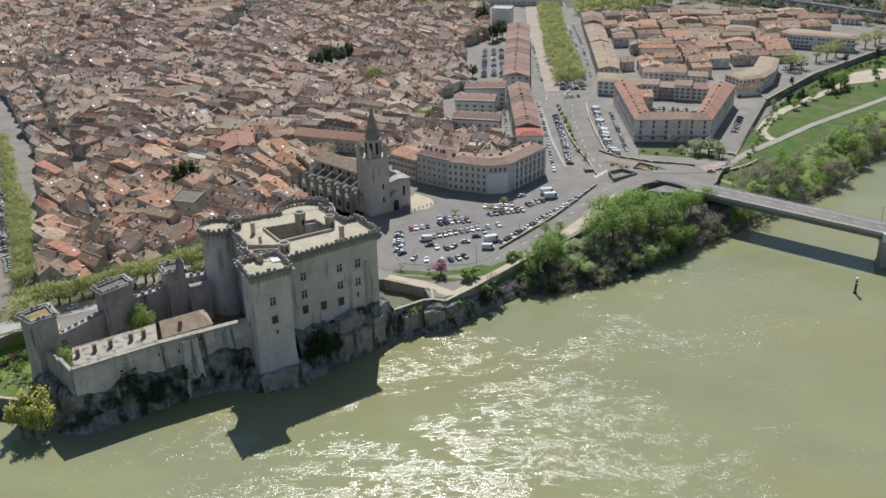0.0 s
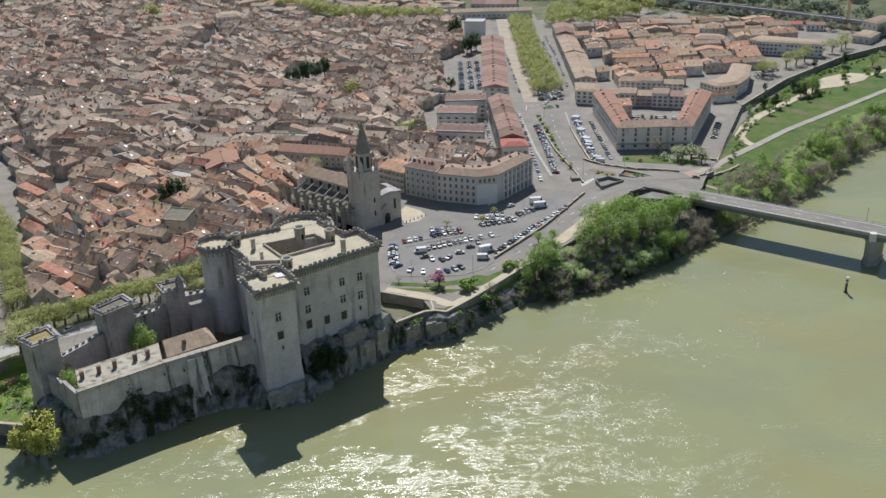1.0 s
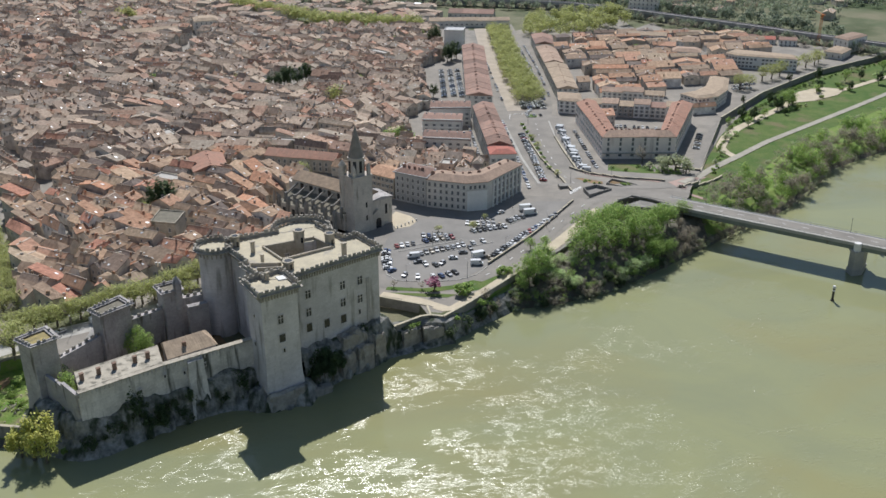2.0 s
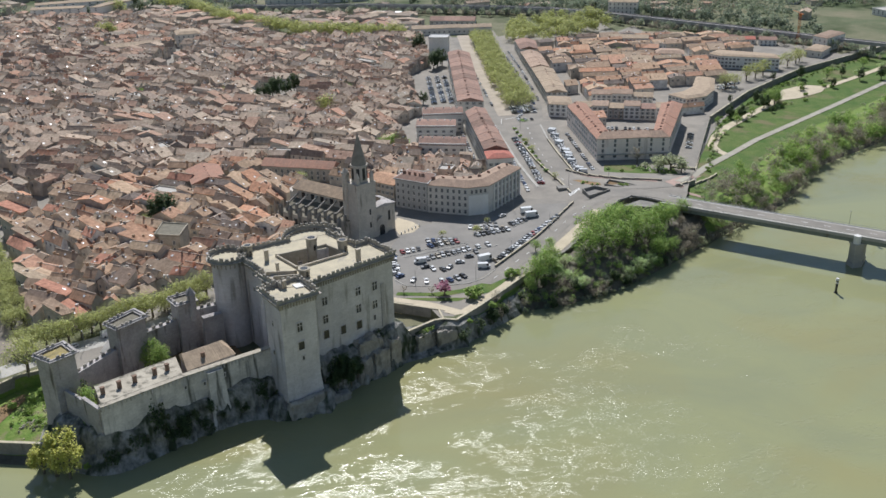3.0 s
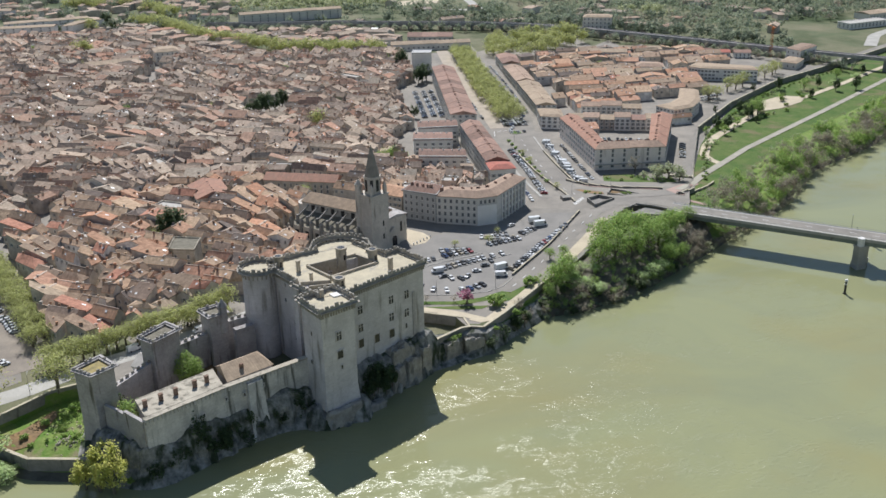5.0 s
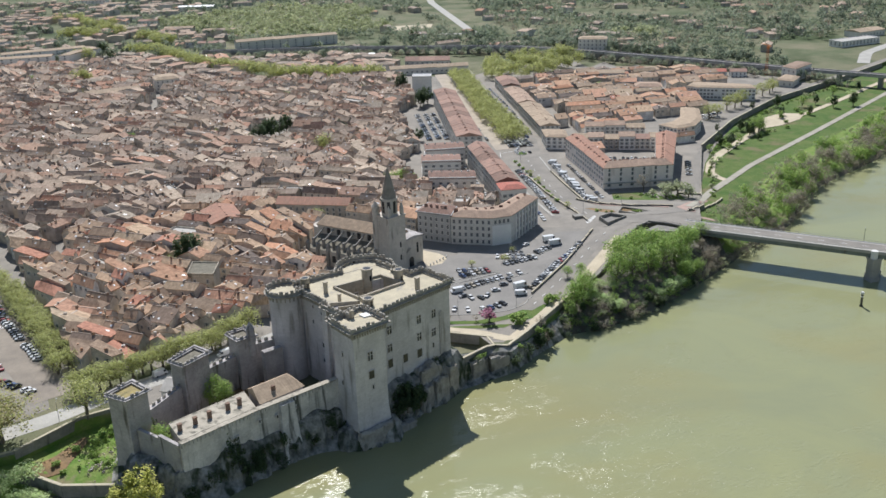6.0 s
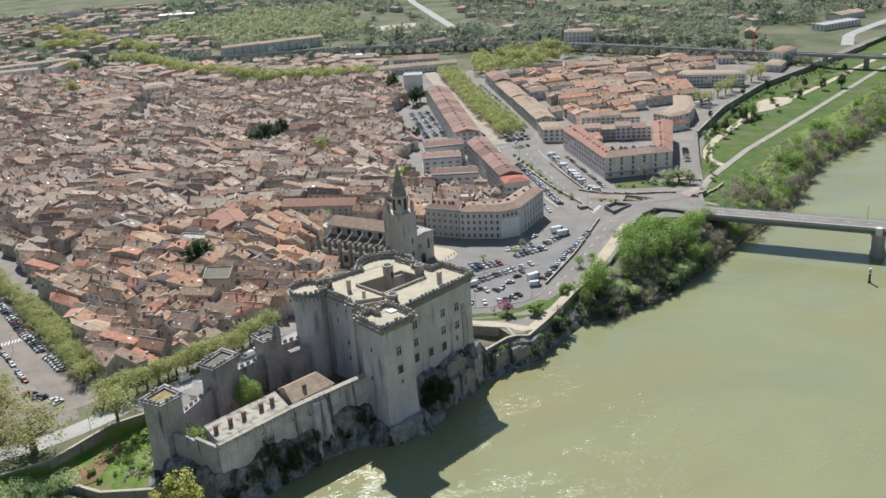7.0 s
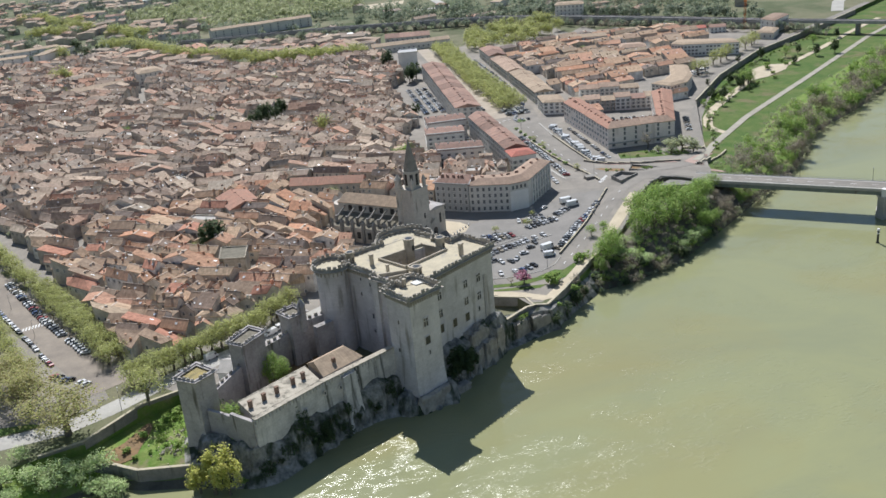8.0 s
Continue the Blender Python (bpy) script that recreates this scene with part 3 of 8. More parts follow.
def battlement(parent, line, z, closed=True, walk_h=2.0, gap=1.95, corbels=True, mat=None, size=1.0, ruin=0.05):
    """A machicolated parapet over a plan line: corbels, parapet wall and one merlon after another."""
    mat = mat or crest
    pts = list(line) + ([line[0]] if closed else [])
    wall, cor = Soup(), Soup()
    for a, b in zip(pts, pts[1:]):
        dx, dy = b[0] - a[0], b[1] - a[1]
        l = math.hypot(dx, dy)
        ux, uy = dx / l, dy / l
        if corbels:
            k = max(1, int(l / 1.05))
            for i in range(k):
                t = (i + 0.5) / k
                x, y = a[0] + dx * t, a[1] + dy * t
                ix, iy = -uy * 0.45, ux * 0.45
                cor.bar((x - ux * 0.2 + ix, y - uy * 0.2 + iy), (x + ux * 0.2 + ix, y + uy * 0.2 + iy), 0.95, z - walk_h - 0.3, z - walk_h + 0.8)
                cor.bar((x - ux * 0.22 + ix * 1.5, y - uy * 0.22 + iy * 1.5), (x + ux * 0.22 + ix * 1.5, y + uy * 0.22 + iy * 1.5), 0.6, z - walk_h - 1.5, z - walk_h - 0.3)
    wall.prism(mitred(pts, 0.55), z - walk_h + 1.0, z, 0, floor=True)
    part("parapet", wall, mat, parent)
    walk_slab = Soup()
    walk_slab.prism(mitred(pts, 2.0), z - walk_h + 0.75, z - walk_h + 1.02, 0, floor=True)
    part("wall_walk", walk_slab, mat, parent)
    if corbels:
        part("machicolation", cor, mat, parent, kind="stuff")
    for x, y, a in along(pts, gap):
        s = merlon_shapes[rng.randrange(3)]
        if rng.random() < ruin:
            continue
        part("merlon", s, mat, parent, "", pose(x, y, z - 0.02, 0, 0, math.degrees(a)) @ pose(gap / 2, 0, 0) @ Matrix.Diagonal((size * rng.uniform(0.8, 1.1), 1, size * rng.choice((0.55, 0.8, 0.9, 1.0)), 1)))


merlon_shapes = []
for k in range(3):
    s = Soup()
    hw, hh = 0.56 + 0.05 * k, 0.8 + 0.12 * k
    s.prism([(-hw, -0.27), (hw, -0.27), (hw, 0.27), (-hw, 0.27)], 0, hh, 0, cap=False)
    s.prism([(-hw - 0.04, -0.31), (hw + 0.04, -0.31), (hw + 0.04, 0.31), (-hw - 0.04, 0.31)], hh, hh + 0.14, 0, ring2=[(-hw + 0.1, -0.1), (hw - 0.1, -0.1), (hw - 0.1, 0.1), (-hw + 0.1, 0.1)], floor=True)
    merlon_shapes.append(s.mesh("merlon", crest))


def holed(s, outer, hole, z, m):
    """A flat roof with an opening in it."""
    from mathutils import geometry
    o, h = [Vector((x, y, z)) for x, y in outer], [Vector((x, y, z)) for x, y in hole]
    allp = o + h
    for t in geometry.tessellate_polygon([o, h]):
        p = [allp[i] for i in t]
        if (p[1] - p[0]).cross(p[2] - p[0]).z < 0:
            p.reverse()
        s.poly(p, m)


YARD = [(4.5, 14.0), (24.5, 12.4), (24.0, 24.2), (5.0, 28.5)]
KEEP = [(-1.0, 0), (36.0, 0), (36.7, 15), (31, 15.3), (31, 34), (17, 37.2), (-3, 41), (-4.5, 38), (-5.3, 24), (-5.6, 18.2), (-8.0, 18.0), (-8.0, 4)]
DECK = 42.9
s = Soup()
s.prism(KEEP, 9, 43, 0, cap=False)
part("keep_wall", s, stone, castle)
s = Soup()
s.prism(YARD[::-1], 12, 43, 0, cap=False)
part("courtyard_wall", s, yard_stone, castle, "lichened walls of the courtyard")
s = Soup()
holed(s, KEEP, YARD, DECK, 0)
part("keep_roof", s, stone_pale, castle, "pale stone paved roof terrace")
s = Soup()
s.poly([(x, y, 12.0) for x, y in YARD])
part("courtyard_floor", s, stone_dark, castle)
for a, b in zip(YARD, YARD[1:] + YARD[:1]):
    s = Soup()
    d = (Vector(b) - Vector(a)).normalized() * 0.25
    s.bar((a[0] - d.x, a[1] - d.y), (b[0] + d.x, b[1] + d.y), 0.6, DECK - 0.2, DECK + 0.95)
    part("courtyard_parapet", s, yard_stone, castle)
OUT = offset(KEEP, 0.75)
battlement(castle, OUT[0:5], 44.4, closed=False)
battlement(castle, [OUT[5], OUT[6]], 44.4, closed=False)
battlement(castle, [OUT[7], OUT[8], OUT[9], OUT[10], OUT[11]], 44.0, closed=False)

# river tower, square
RT = [(-16.0, -6.4), (-2.9, -7.4), (-1.6, 3.0), (-2.2, 5.6), (-14.4, 6.2)]
s = Soup()
s.prism(offset(RT, 0.5), 6, 13, 0, ring2=RT, cap=False)
s.prism(RT, 13, 43.1, 0, cap=False)
tower = part("river_tower", s, stone, castle, "tall square tower of pale limestone")
s = Soup()
s.prism(offset(RT, 0.5), 42.4, 42.85, 0)
part("tower_roof", s, stone_pale, tower, "pale paved tower roof")
battlement(tower, offset(RT, 0.8), 44.4)

# town-side drum tower
s = Soup()
s.drum(24, 33, 10.3, 9, 42.82, 48, 0)
drum = part("drum_tower", s, stone, castle)
s = Soup()
s.drum(24, 33, 10.2, 42.3, 42.86, 48, 0)
part("tower_roof", s, stone_pale, drum, "pale paved tower roof")
battlement(drum, circle(24, 33, 11.0, 22, -60, 150), 45.0, closed=False)
# upstream drum tower
s = Soup()
s.drum(-8.3, 40.4, 6.3, 9, 42.6, 48, 0, 6.0)
drum = part("drum_tower", s, stone, castle, "tall round limestone tower with crenellated top")
s = Soup()
s.drum(-8.3, 40.4, 6.1, 42.2, 42.95, 40, 0)
part("tower_roof", s, stone_pale, drum, "pale paved tower roof")
battlement(drum, circle(-8.3, 40.4, 6.8, 24), 44.4)


def turret(x, y, r, z0, z1):
    """A stair turret with a lip; a dark disc on top paints its shaded hollow."""
    s = Soup()
    s.drum(x, y, r, z0, z1 - 0.5, 20, 0)
    s.drum(x, y, r + 0.18, z1 - 0.75, z1, 20, 0)
    t = part("stair_turret", s, yard_stone, castle)
    s = Soup()
    s.drum(x, y, r * 0.72, z1 - 0.1, z1 + 0.04, 16, 0)
    part("turret_opening", s, dark_glass, t, "dark open top")
    s = Soup()
    s.box(x - 0.45, x + 0.45, y - r - 0.06, y - r + 0.2, max(z0, DECK) + 0.1, max(z0, DECK) + 2.1)
    part("turret_door", s, dark_glass, t, "dark doorway")


for x, y, r, z0, z1 in ((-1.6, 37.0, 1.6, 42.5, 47.0), (18.6, 25.6, 2.0, 12, 47.6), (26.2, 16.6, 1.8, 42.5, 47.2), (3.0, 7.4, 1.9, 42.5, 45.8)):
    turret(x, y, r, z0, z1)


def chimney_stack(x, y, w, d, z0, z1, parent=None, mat=None):
    s = Soup()
    s.box(x - w / 2, x + w / 2, y - d / 2, y + d / 2, z0, z1 - 0.35)
    s.box(x - w / 2 - 0.12, x + w / 2 + 0.12, y - d / 2 - 0.12, y + d / 2 + 0.12, z1 - 0.35, z1, floor=True)
    return part("chimney", s, mat or yard_stone, parent or castle)


chimney_stack(0.4, 27.6, 1.3, 1.0, 42.5, 47.2)
chimney_stack(24.4, 4.6, 1.5, 1.2, 42.5, 47.6)
chimney_stack(-7.6, 3.6, 1.1, 0.9, 42.5, 45.8)
chimney_stack(-1.5, 17.5, 1.0, 0.8, 42.5, 46.0)
# low walls round the stair head between terrace and tower
for a, b in (((-6.5, 17.0), (2.0, 10.4)), ((-6.8, 12.0), (-0.5, 8.0)), ((-0.5, 8.0), (1.4, 6.4)), ((4.6, 14.0), (3.2, 9.5))):
    s = Soup()
    s.bar(a, b, 0.5, 42.6, 44.3)
    part("terrace_wall", s, yard_stone, castle)
# darker slab on the deck paints the shade of the sunken passage
s = Soup()
s.prism([(-5.8, 16.2), (-6.2, 12.8), (-0.4, 8.6), (1.2, 10.2)], 42.5, 42.97)
part("sunken_terrace", s, stone_dark, castle, "dark stepped terrace")
s = Soup()
s.prism([(-5.0, 0.5), (-1.6, -0.4), (-1.4, 3.0), (-4.6, 3.6)], 42.6, 43.25)
part("roof_hatch", s, paint_white, castle, "white flat roof hatch")


def cross_window(parent, m, w, h, open_dark=False):
    """A mullioned stone window with hood, in a wall whose outside is -y of m."""
    s = Soup()
    for x0, x1, z0, z1 in ((-w / 2 - 0.22, -w / 2, -h / 2, h / 2), (w / 2, w / 2 + 0.22, -h / 2, h / 2), (-w / 2 - 0.35, w / 2 + 0.35, h / 2, h / 2 + 0.32), (-w / 2 - 0.3, w / 2 + 0.3, -h / 2 - 0.25, -h / 2)):
        s.box(x0, x1, -0.16, 0.1, z0, z1, 0, True)
    if not open_dark:
        s.box(-0.13, 0.13, -0.1, 0.1, -h / 2, h / 2, 0, True)
        s.box(-w / 2, -0.13, -0.09, 0.1, h * 0.12, h * 0.12 + 0.2, 0, True)
        s.box(0.13, w / 2, -0.09, 0.1, h * 0.12, h * 0.12 + 0.2, 0, True)
    f = part("window_surround", s, stone, parent, "", m)
    s = Soup()
    s.box(-w / 2, w / 2, -0.03, 0.05, -h / 2, h / 2, 0, True)
    part("window_pane", s, dark_glass, parent, "dark window opening", m)


for u, z, w, h, o in ((5.6, 34.7, 1.7, 2.6, 0), (5.5, 27.8, 1.7, 2.6, 0), (5.4, 21.8, 1.9, 2.9, 1), (12.7, 21.1, 1.9, 2.9, 1), (19.8, 20.5, 2.0, 2.9, 1), (20.0, 33.8, 1.7, 2.7, 0), (19.9, 27.0, 1.7, 2.6, 0),
                      (27.5, 33.5, 1.7, 2.8, 0), (27.3, 26.2, 1.7, 2.7, 0), (26.9, 21.0, 0.7, 1.7, 1)):
    cross_window(castle, pose(u, 0, z), w * 1.2, h * 1.15, o)
for f, z in ((0.18, 38.2), (0.45, 37.8), (0.88, 38.4), (0.3, 31.5), (0.88, 31.5)):
    cross_window(castle, pose(5.0 + 19.0 * f, 28.5 - 4.3 * f, z, 0, 0, -12.75), 1.3, 2.4)
ta = math.degrees(math.atan2(-1.0, 13.1))
for f, z, w, h, o in ((0.46, 32.7, 1.6, 2.7, 0), (0.47, 25.7, 1.9, 2.6, 1), (0.5, 20.9, 0.6, 1.3, 1)):
    cross_window(castle, pose(-16 + 13.1 * f + 0.4, -6.54 - 1.0 * f, z, 0, 0, ta), w * 1.2, h * 1.15, o)
for v, z, w, h in ((28.6, 39.1, 0.7, 1.3), (23.6, 38, 0.7, 1.2), (29.1, 33, 0.8, 1.5), (21.0, 35.8, 0.6, 1.2), (23.8, 25.3, 0.9, 1.9), (23.9, 19.1, 0.7, 1.3), (21.0, 21.3, 0.7, 1.5)):
    cross_window(castle, pose(-5.3 - (24 - v) * 0.052, v, z, 0, 0, -93), w, h, 1)
for v, z in ((0.5, 33.0), (1.5, 22.0)):
    cross_window(castle, pose(-15.2, v, z, 0, 0, -83), 0.6, 1.4, 1)
# latrine shaft, a dark bar painting the shade of its groove, and pilaster
s = Soup()
s.box(30.2, 31.4, -0.35, 0.2, 16, 33.5, 0, True)
part("wall_shaft", s, stone_dark, castle, "dark vertical recess")
s = Soup()
s.box(-9.2, -7.6, 15.8, 18.4, 9, 42.6)
part("pilaster", s, stone, castle)


# ---------------------------------------------------------------- lower court of the castle (plan in world metres)
court = thing("castle_outworks", "weathered stone outer court with walls, towers and terrace roof", "castle")


def square_tower(ring, z0, z1, name="court_tower", growth=True, batter=0.6):
    s = Soup()
    s.prism(offset(ring, batter), z0, z0 + 9, 0, ring2=ring, cap=False)
    s.prism(ring, z0 + 9, z1 - 1.0, 0, cap=False)
    t = part(name, s, stone_dark if growth else stone, court, "old square stone tower, ruined top")
    s = Soup()
    s.prism(offset(ring, -0.2), z1 - 2.4, z1 - 1.9, 0)
    part("tower_roof", s, mossy_roof if ring is CT else court_roof, t, "ochre mossy tower roof" if ring is CT else "dark weathered tower roof")
    battlement(t, offset(ring, 0.3), z1 - 0.9, walk_h=1.4, gap=1.7, corbels=True, mat=stone_dark, size=0.7, ruin=0.35)
    return t


CT = [(-141.9, 278.6), (-135.8, 273.6), (-129.8, 278.8), (-135.2, 285.6)]
MT = [(-124.5, 300.8), (-120.0, 296.4), (-112.0, 304.5), (-116.8, 309.8)]
GT = [(-105.5, 318.5), (-101.8, 312.4), (-96.4, 315.4), (-99.6, 322.0)]
square_tower(CT, 2, 33.0)
square_tower(MT, 8, 31.6)
square_tower(GT, 8, 31.4)


def curtain(a, b, w, z0, z1, mat=None, crenels=True, name="curtain_wall"):
    s = Soup()
    s.bar(a, b, w, z0, z1)
    c = part(name, s, mat or stone_dark, court)
    if crenels:
        n = max(1, int(math.hypot(b[0] - a[0], b[1] - a[1]) / 2.6))
        ang = math.degrees(math.atan2(b[1] - a[1], b[0] - a[0]))
        for i in range(n):
            t = (i + 0.5) / n
            part("merlon", merlon_shapes[i % 3], None, c, "", pose(a[0] + (b[0] - a[0]) * t, a[1] + (b[1] - a[1]) * t, z1 - 0.02, 0, 0, ang))
    return c


curtain((-132.0, 283.5), (-121.5, 299.5), 2.2, 6, 21.5)
curtain((-114.0, 307.5), (-103.0, 316.0), 2.2, 6, 22.5)
curtain((-98.0, 317.0), (-86.0, 322.0), 2.4, 6, 25.5)
curtain((-93.5, 311.0), (-87.0, 314.2), 2.6, 8, 25.0, crenels=False)
s = Soup()
s.drum(-97.2, 315.2, 1.5, 22, 32.6, 12, 0)
s.drum(-97.2, 315.2, 1.8, 32.6, 35.4, 12, 0, 0.08)
part("stair_turret", s, stone_dark, court, "slim stair turret with pointed stone cap")
# river wall of the court
RW = [(-119.7, 260.0), (-96.0, 275.6), (-67.0, 291.6)]
s = Soup()
s.prism(mitred(RW, 1.8), 1, 21.5, 0, floor=True)
wall = part("river_wall", s, streaked, court, "high pale river wall with dark streaks")
s = Soup()
s.prism(mitred(RW, 2.3), 21.5, 21.85, 0, floor=True)
part("coping", s, terrace_stone, wall)
s = Soup()
for x, y, a in along(RW, 1.4):
    if x < -70:
        nx, ny = math.sin(a) * 1.05, -math.cos(a) * 1.05
        s.bar((x + nx - 0.2 * math.cos(a), y + ny - 0.2 * math.sin(a)), (x + nx + 0.2 * math.cos(a), y + ny + 0.2 * math.sin(a)), 0.6, 20.3, 21.5)
part("machicolation", s, stone, wall, kind="stuff")
curtain((-119.7, 260.0), (-126.5, 268.0), 1.2, 2, 21.0, stone_dark, False, "end_wall")
curtain((-126.5, 268.0), (-133.5, 275.0), 1.2, 2, 20.0, stone_dark, False, "end_wall")
# terrace building
TB = [(-119.2, 261.3), (-96.4, 276.3), (-100.2, 288.0), (-123.6, 272.6)]
s = Soup()
s.prism(TB, 8, 21.6, 0, cap=False)
blk = part("terrace_building", s, stone_dark, court)
s = Soup()
s.prism(TB, 21.2, 21.93, 0)
part("terrace_roof", s, terrace_stone, blk, "grey weathered terrace roof")
for a, b in ((TB[2], TB[3]), (TB[3], TB[0])):
    s = Soup()
    s.bar(a, b, 0.45, 21.2, 22.0)
    part("parapet", s, terrace_stone, blk)
ang = math.degrees(math.atan2(14.4, 22))
for i, f in enumerate((0.10, 0.30, 0.49, 0.74, 0.9)):
    x, y = TB[0][0] * (1 - f) + TB[1][0] * f - 3.0, TB[0][1] * (1 - f) + TB[1][1] * f + 4.4
    c = Soup()
    c.box(-0.6, 0.6, -0.5, 0.5, 0, 2.7)
    c.box(-0.7, 0.7, -0.6, 0.6, 2.7, 3.0, floor=True)
    part("chimney", c, old_brick, blk, "sooty brick chimney", pose(x, y, 21.5, 0, 0, ang))
# tiled lodge beside it
LG = [(-94.9, 278.6), (-80.6, 287.4), (-85.6, 297.6), (-99.0, 289.4)]
s = Soup()
s.prism(LG, 8, 22.0, 0, cap=False)
lodge = part("lodge", s, stone_dark, court)
s = Soup()
o = offset(LG, 0.5)
r0 = ((o[0][0] + o[3][0]) / 2, (o[0][1] + o[3][1]) / 2)
r1 = ((o[1][0] + o[2][0]) / 2 - 3.0, (o[1][1] + o[2][1]) / 2 - 1.8)
A = [(*p, 21.9) for p in o] + [(*r0, 25.3), (*r1, 25.3)]
s.shape(A, [(0, 1, 5, 4), (1, 2, 5), (2, 3, 4, 5), (3, 0, 4)])
part("lodge_roof", s, roof_tan, lodge, "low-pitched tan tiled roof")
part("chimney", (lambda c: (c.box(-0.6, 0.6, -0.45, 0.45, 0, 2.2), c)[1])(Soup()), old_brick, lodge, "sooty brick chimney", pose(-90.5, 284.2, 22.8, 0, 0, 31))
# buttresses
for x, y in ((-86.8, 279.6), (-104.5, 269.0)):
    s = Soup()
    r = [(-4.0, -4.4), (4.0, -4.4), (3.6, 0.6), (-3.6, 0.6)]
    q = [(-3.1, -2.2), (3.1, -2.2), (3.1, 0.6), (-3.1, 0.6)]
    k = [(-2.7, -1.2), (2.7, -1.2), (2.7, 0.6), (-2.7, 0.6)]
    s.prism(r, -2, 8.5, 0, ring2=q)
    if x > -90:
        s.prism(q, 8.5, 20.6, 0, ring2=k)
        part("buttress", s, streaked, court, "", pose(x, y, 0, 0, 0, 31))
# court ground
draped_court = Soup()
draped_court.poly([(x, y, 10.0) for x, y in ((-121, 266), (-72, 292), (-84, 316), (-100, 318), (-132, 280))])
part("court_floor", draped_court, earth, court, "shaded earth court floor")
for u, z in ((0.62, 17.2), (0.75, 17.8), (0.35, 15.6), (0.5, 18.2)):
    x, y = -119.7 + 47.2 * u, 260 + 29 * u
    cross_window(court, pose(x + 0.5, y - 0.95, z, 0, 0, 32), 0.6, 1.1, 1)


# ---------------------------------------------------------------- rock under the castle
def rock_skirt(name, line, z0, z1, out, seed, label, step=1.1, lean=0.7):
    """A craggy rock face that flares outwards from z1 down to z0 along a plan line."""
    p = along(line, step)
    lv = 12
    s = Soup()
    for i, (x, y, a) in enumerate(p):
        nx, ny = math.sin(a), -math.cos(a)
        top = z1 + 3.4 * noise.noise((x * 0.11, y * 0.11, seed)) + 1.8 * noise.noise((x * 0.35, y * 0.35, seed)) if not callable(z1) else z1(x) + 1.6 * noise.noise((x * 0.11, y * 0.11, seed))
        for k in range(lv + 1):
            f = k / lv
            z = z0 + (top - z0) * f
            crag = noise.fractal((x * 0.14, y * 0.14, z * 0.07 + seed), 1.0, 2.0, 4)
            step_out = abs(noise.noise((x * 0.2, y * 0.2, seed + 9))) * 2.2
            o = out * (1 - f) ** lean + 0.2 + (2.4 * crag + step_out + 2.0 * abs(noise.noise((x * 0.42, y * 0.42, seed + 4))) + 1.3 * abs(noise.noise((x * 0.3, y * 0.3, z * 0.3 + seed)))) * (1 - f * f) * min(1.0, f * 4 + 0.4)
            if k == lv:
                o = -1.5
            s.v.append((x + nx * o, y + ny * o, z))
    for i in range(len(p) - 1):
        for k in range(lv):
            q = i * (lv + 1) + k
            s.f.append((q, q + lv + 1, q + lv + 2, q + 1))
            s.m.append(0)
    return setting(name, s, rock_mat, label, "rock")


rock_skirt("rock_court", [(-137.5, 273.5), (-127.0, 267.0), (-120.3, 259.4), (-96.0, 275.2), (-67.5, 289.5)], -2.5, 12.8, 4.2, 3.0, "craggy dark limestone rock with stains and ivy")
rock_skirt("rock_tower", [(-70.0, 287.5), (-68.0, 282.0), (-63.2, 278.6), (-50.6, 284.6), (-50.5, 290.5), (-46.0, 297.5)], -2.5, 5.6, 2.6, 8.0, "pale rounded rock under the tower", 0.9, 0.5)
rock_skirt("rock_keep", [(-53.0, 292.0), (-38.0, 302.6), (-24.0, 312.5), (-22.0, 318.0)], -2.5, 15.5, 4.2, 14.0, "tall cleft limestone rock under the keep")
rock_skirt("rock_quay", [(-25.5, 312.0), (-8.0, 322.6), (1.0, 321.0), (12.0, 333.0), (26.0, 348.0)], -2.5, chain([(-25, 8.6), (-5, 9.2), (5, 9.0), (12, 6.5), (26, 3.5)]), 2.0, 21.0, "dark limestone rock below the quay wall", 1.1, 1.0)


def boulder(x, y, rx, ry, h, turn, seed, z0=-1.5):
    """A rounded limestone block with flattened, split faces."""
    bm = bmesh.new()
    bmesh.ops.create_icosphere(bm, subdivisions=4, radius=1.0)
    for v in bm.verts:
        p = v.co.copy()
        k = max(abs(p.x), abs(p.y), abs(p.z))
        p = p.lerp(p / max(k, 0.001), 0.82)
        p *= 1 + 0.13 * noise.fractal((p.x * 1.1 + seed, p.y * 1.1, p.z * 1.1 + seed), 1.0, 2.2, 4)
        p *= 1 - 0.16 * (p.z > 0.4) * noise.noise((p.x * 2 + seed, p.y * 2, 0))
        v.co = Vector((p.x * rx, p.y * ry, (p.z + 0.8) * h / 1.8))
    me = bpy.data.meshes.new("boulder")
    bm.to_mesh(me)
    bm.free()
    me.materials.append(boulder_mat)
    ob = thing("boulder", "big pale limestone block at the foot of the castle", "rock", pose(x, y, z0, 0, 0, turn), "boulders under the castle")
    part("stone", me, None, ob)
    return ob


boulder_mat = surface("pale_rock", (0.42, 0.39, 0.34), (0.26, 0.24, 0.21), 0.25, 0.95, 0.8, 1.1, 0.08, stains=((0.12, 0.115, 0.095), 0.3, 0.55, (1, 1, 0.3)))
boulder(-37.2, 299.8, 3.2, 2.6, 11.5, 38, 1.0)
boulder(-31.0, 304.4, 3.5, 2.8, 12.0, 34, 2.0)
boulder(-25.6, 309.6, 2.6, 2.6, 13.5, 36, 3.0)
boulder(-35.0, 304.6, 5.5, 3.0, 17.0, 36, 4.0)
boulder(-46.8, 287.6, 5.0, 1.8, 4.2, 30, 5.0)
boulder(-57.0, 281.4, 7.4, 2.2, 8.0, 28.5, 6.0)
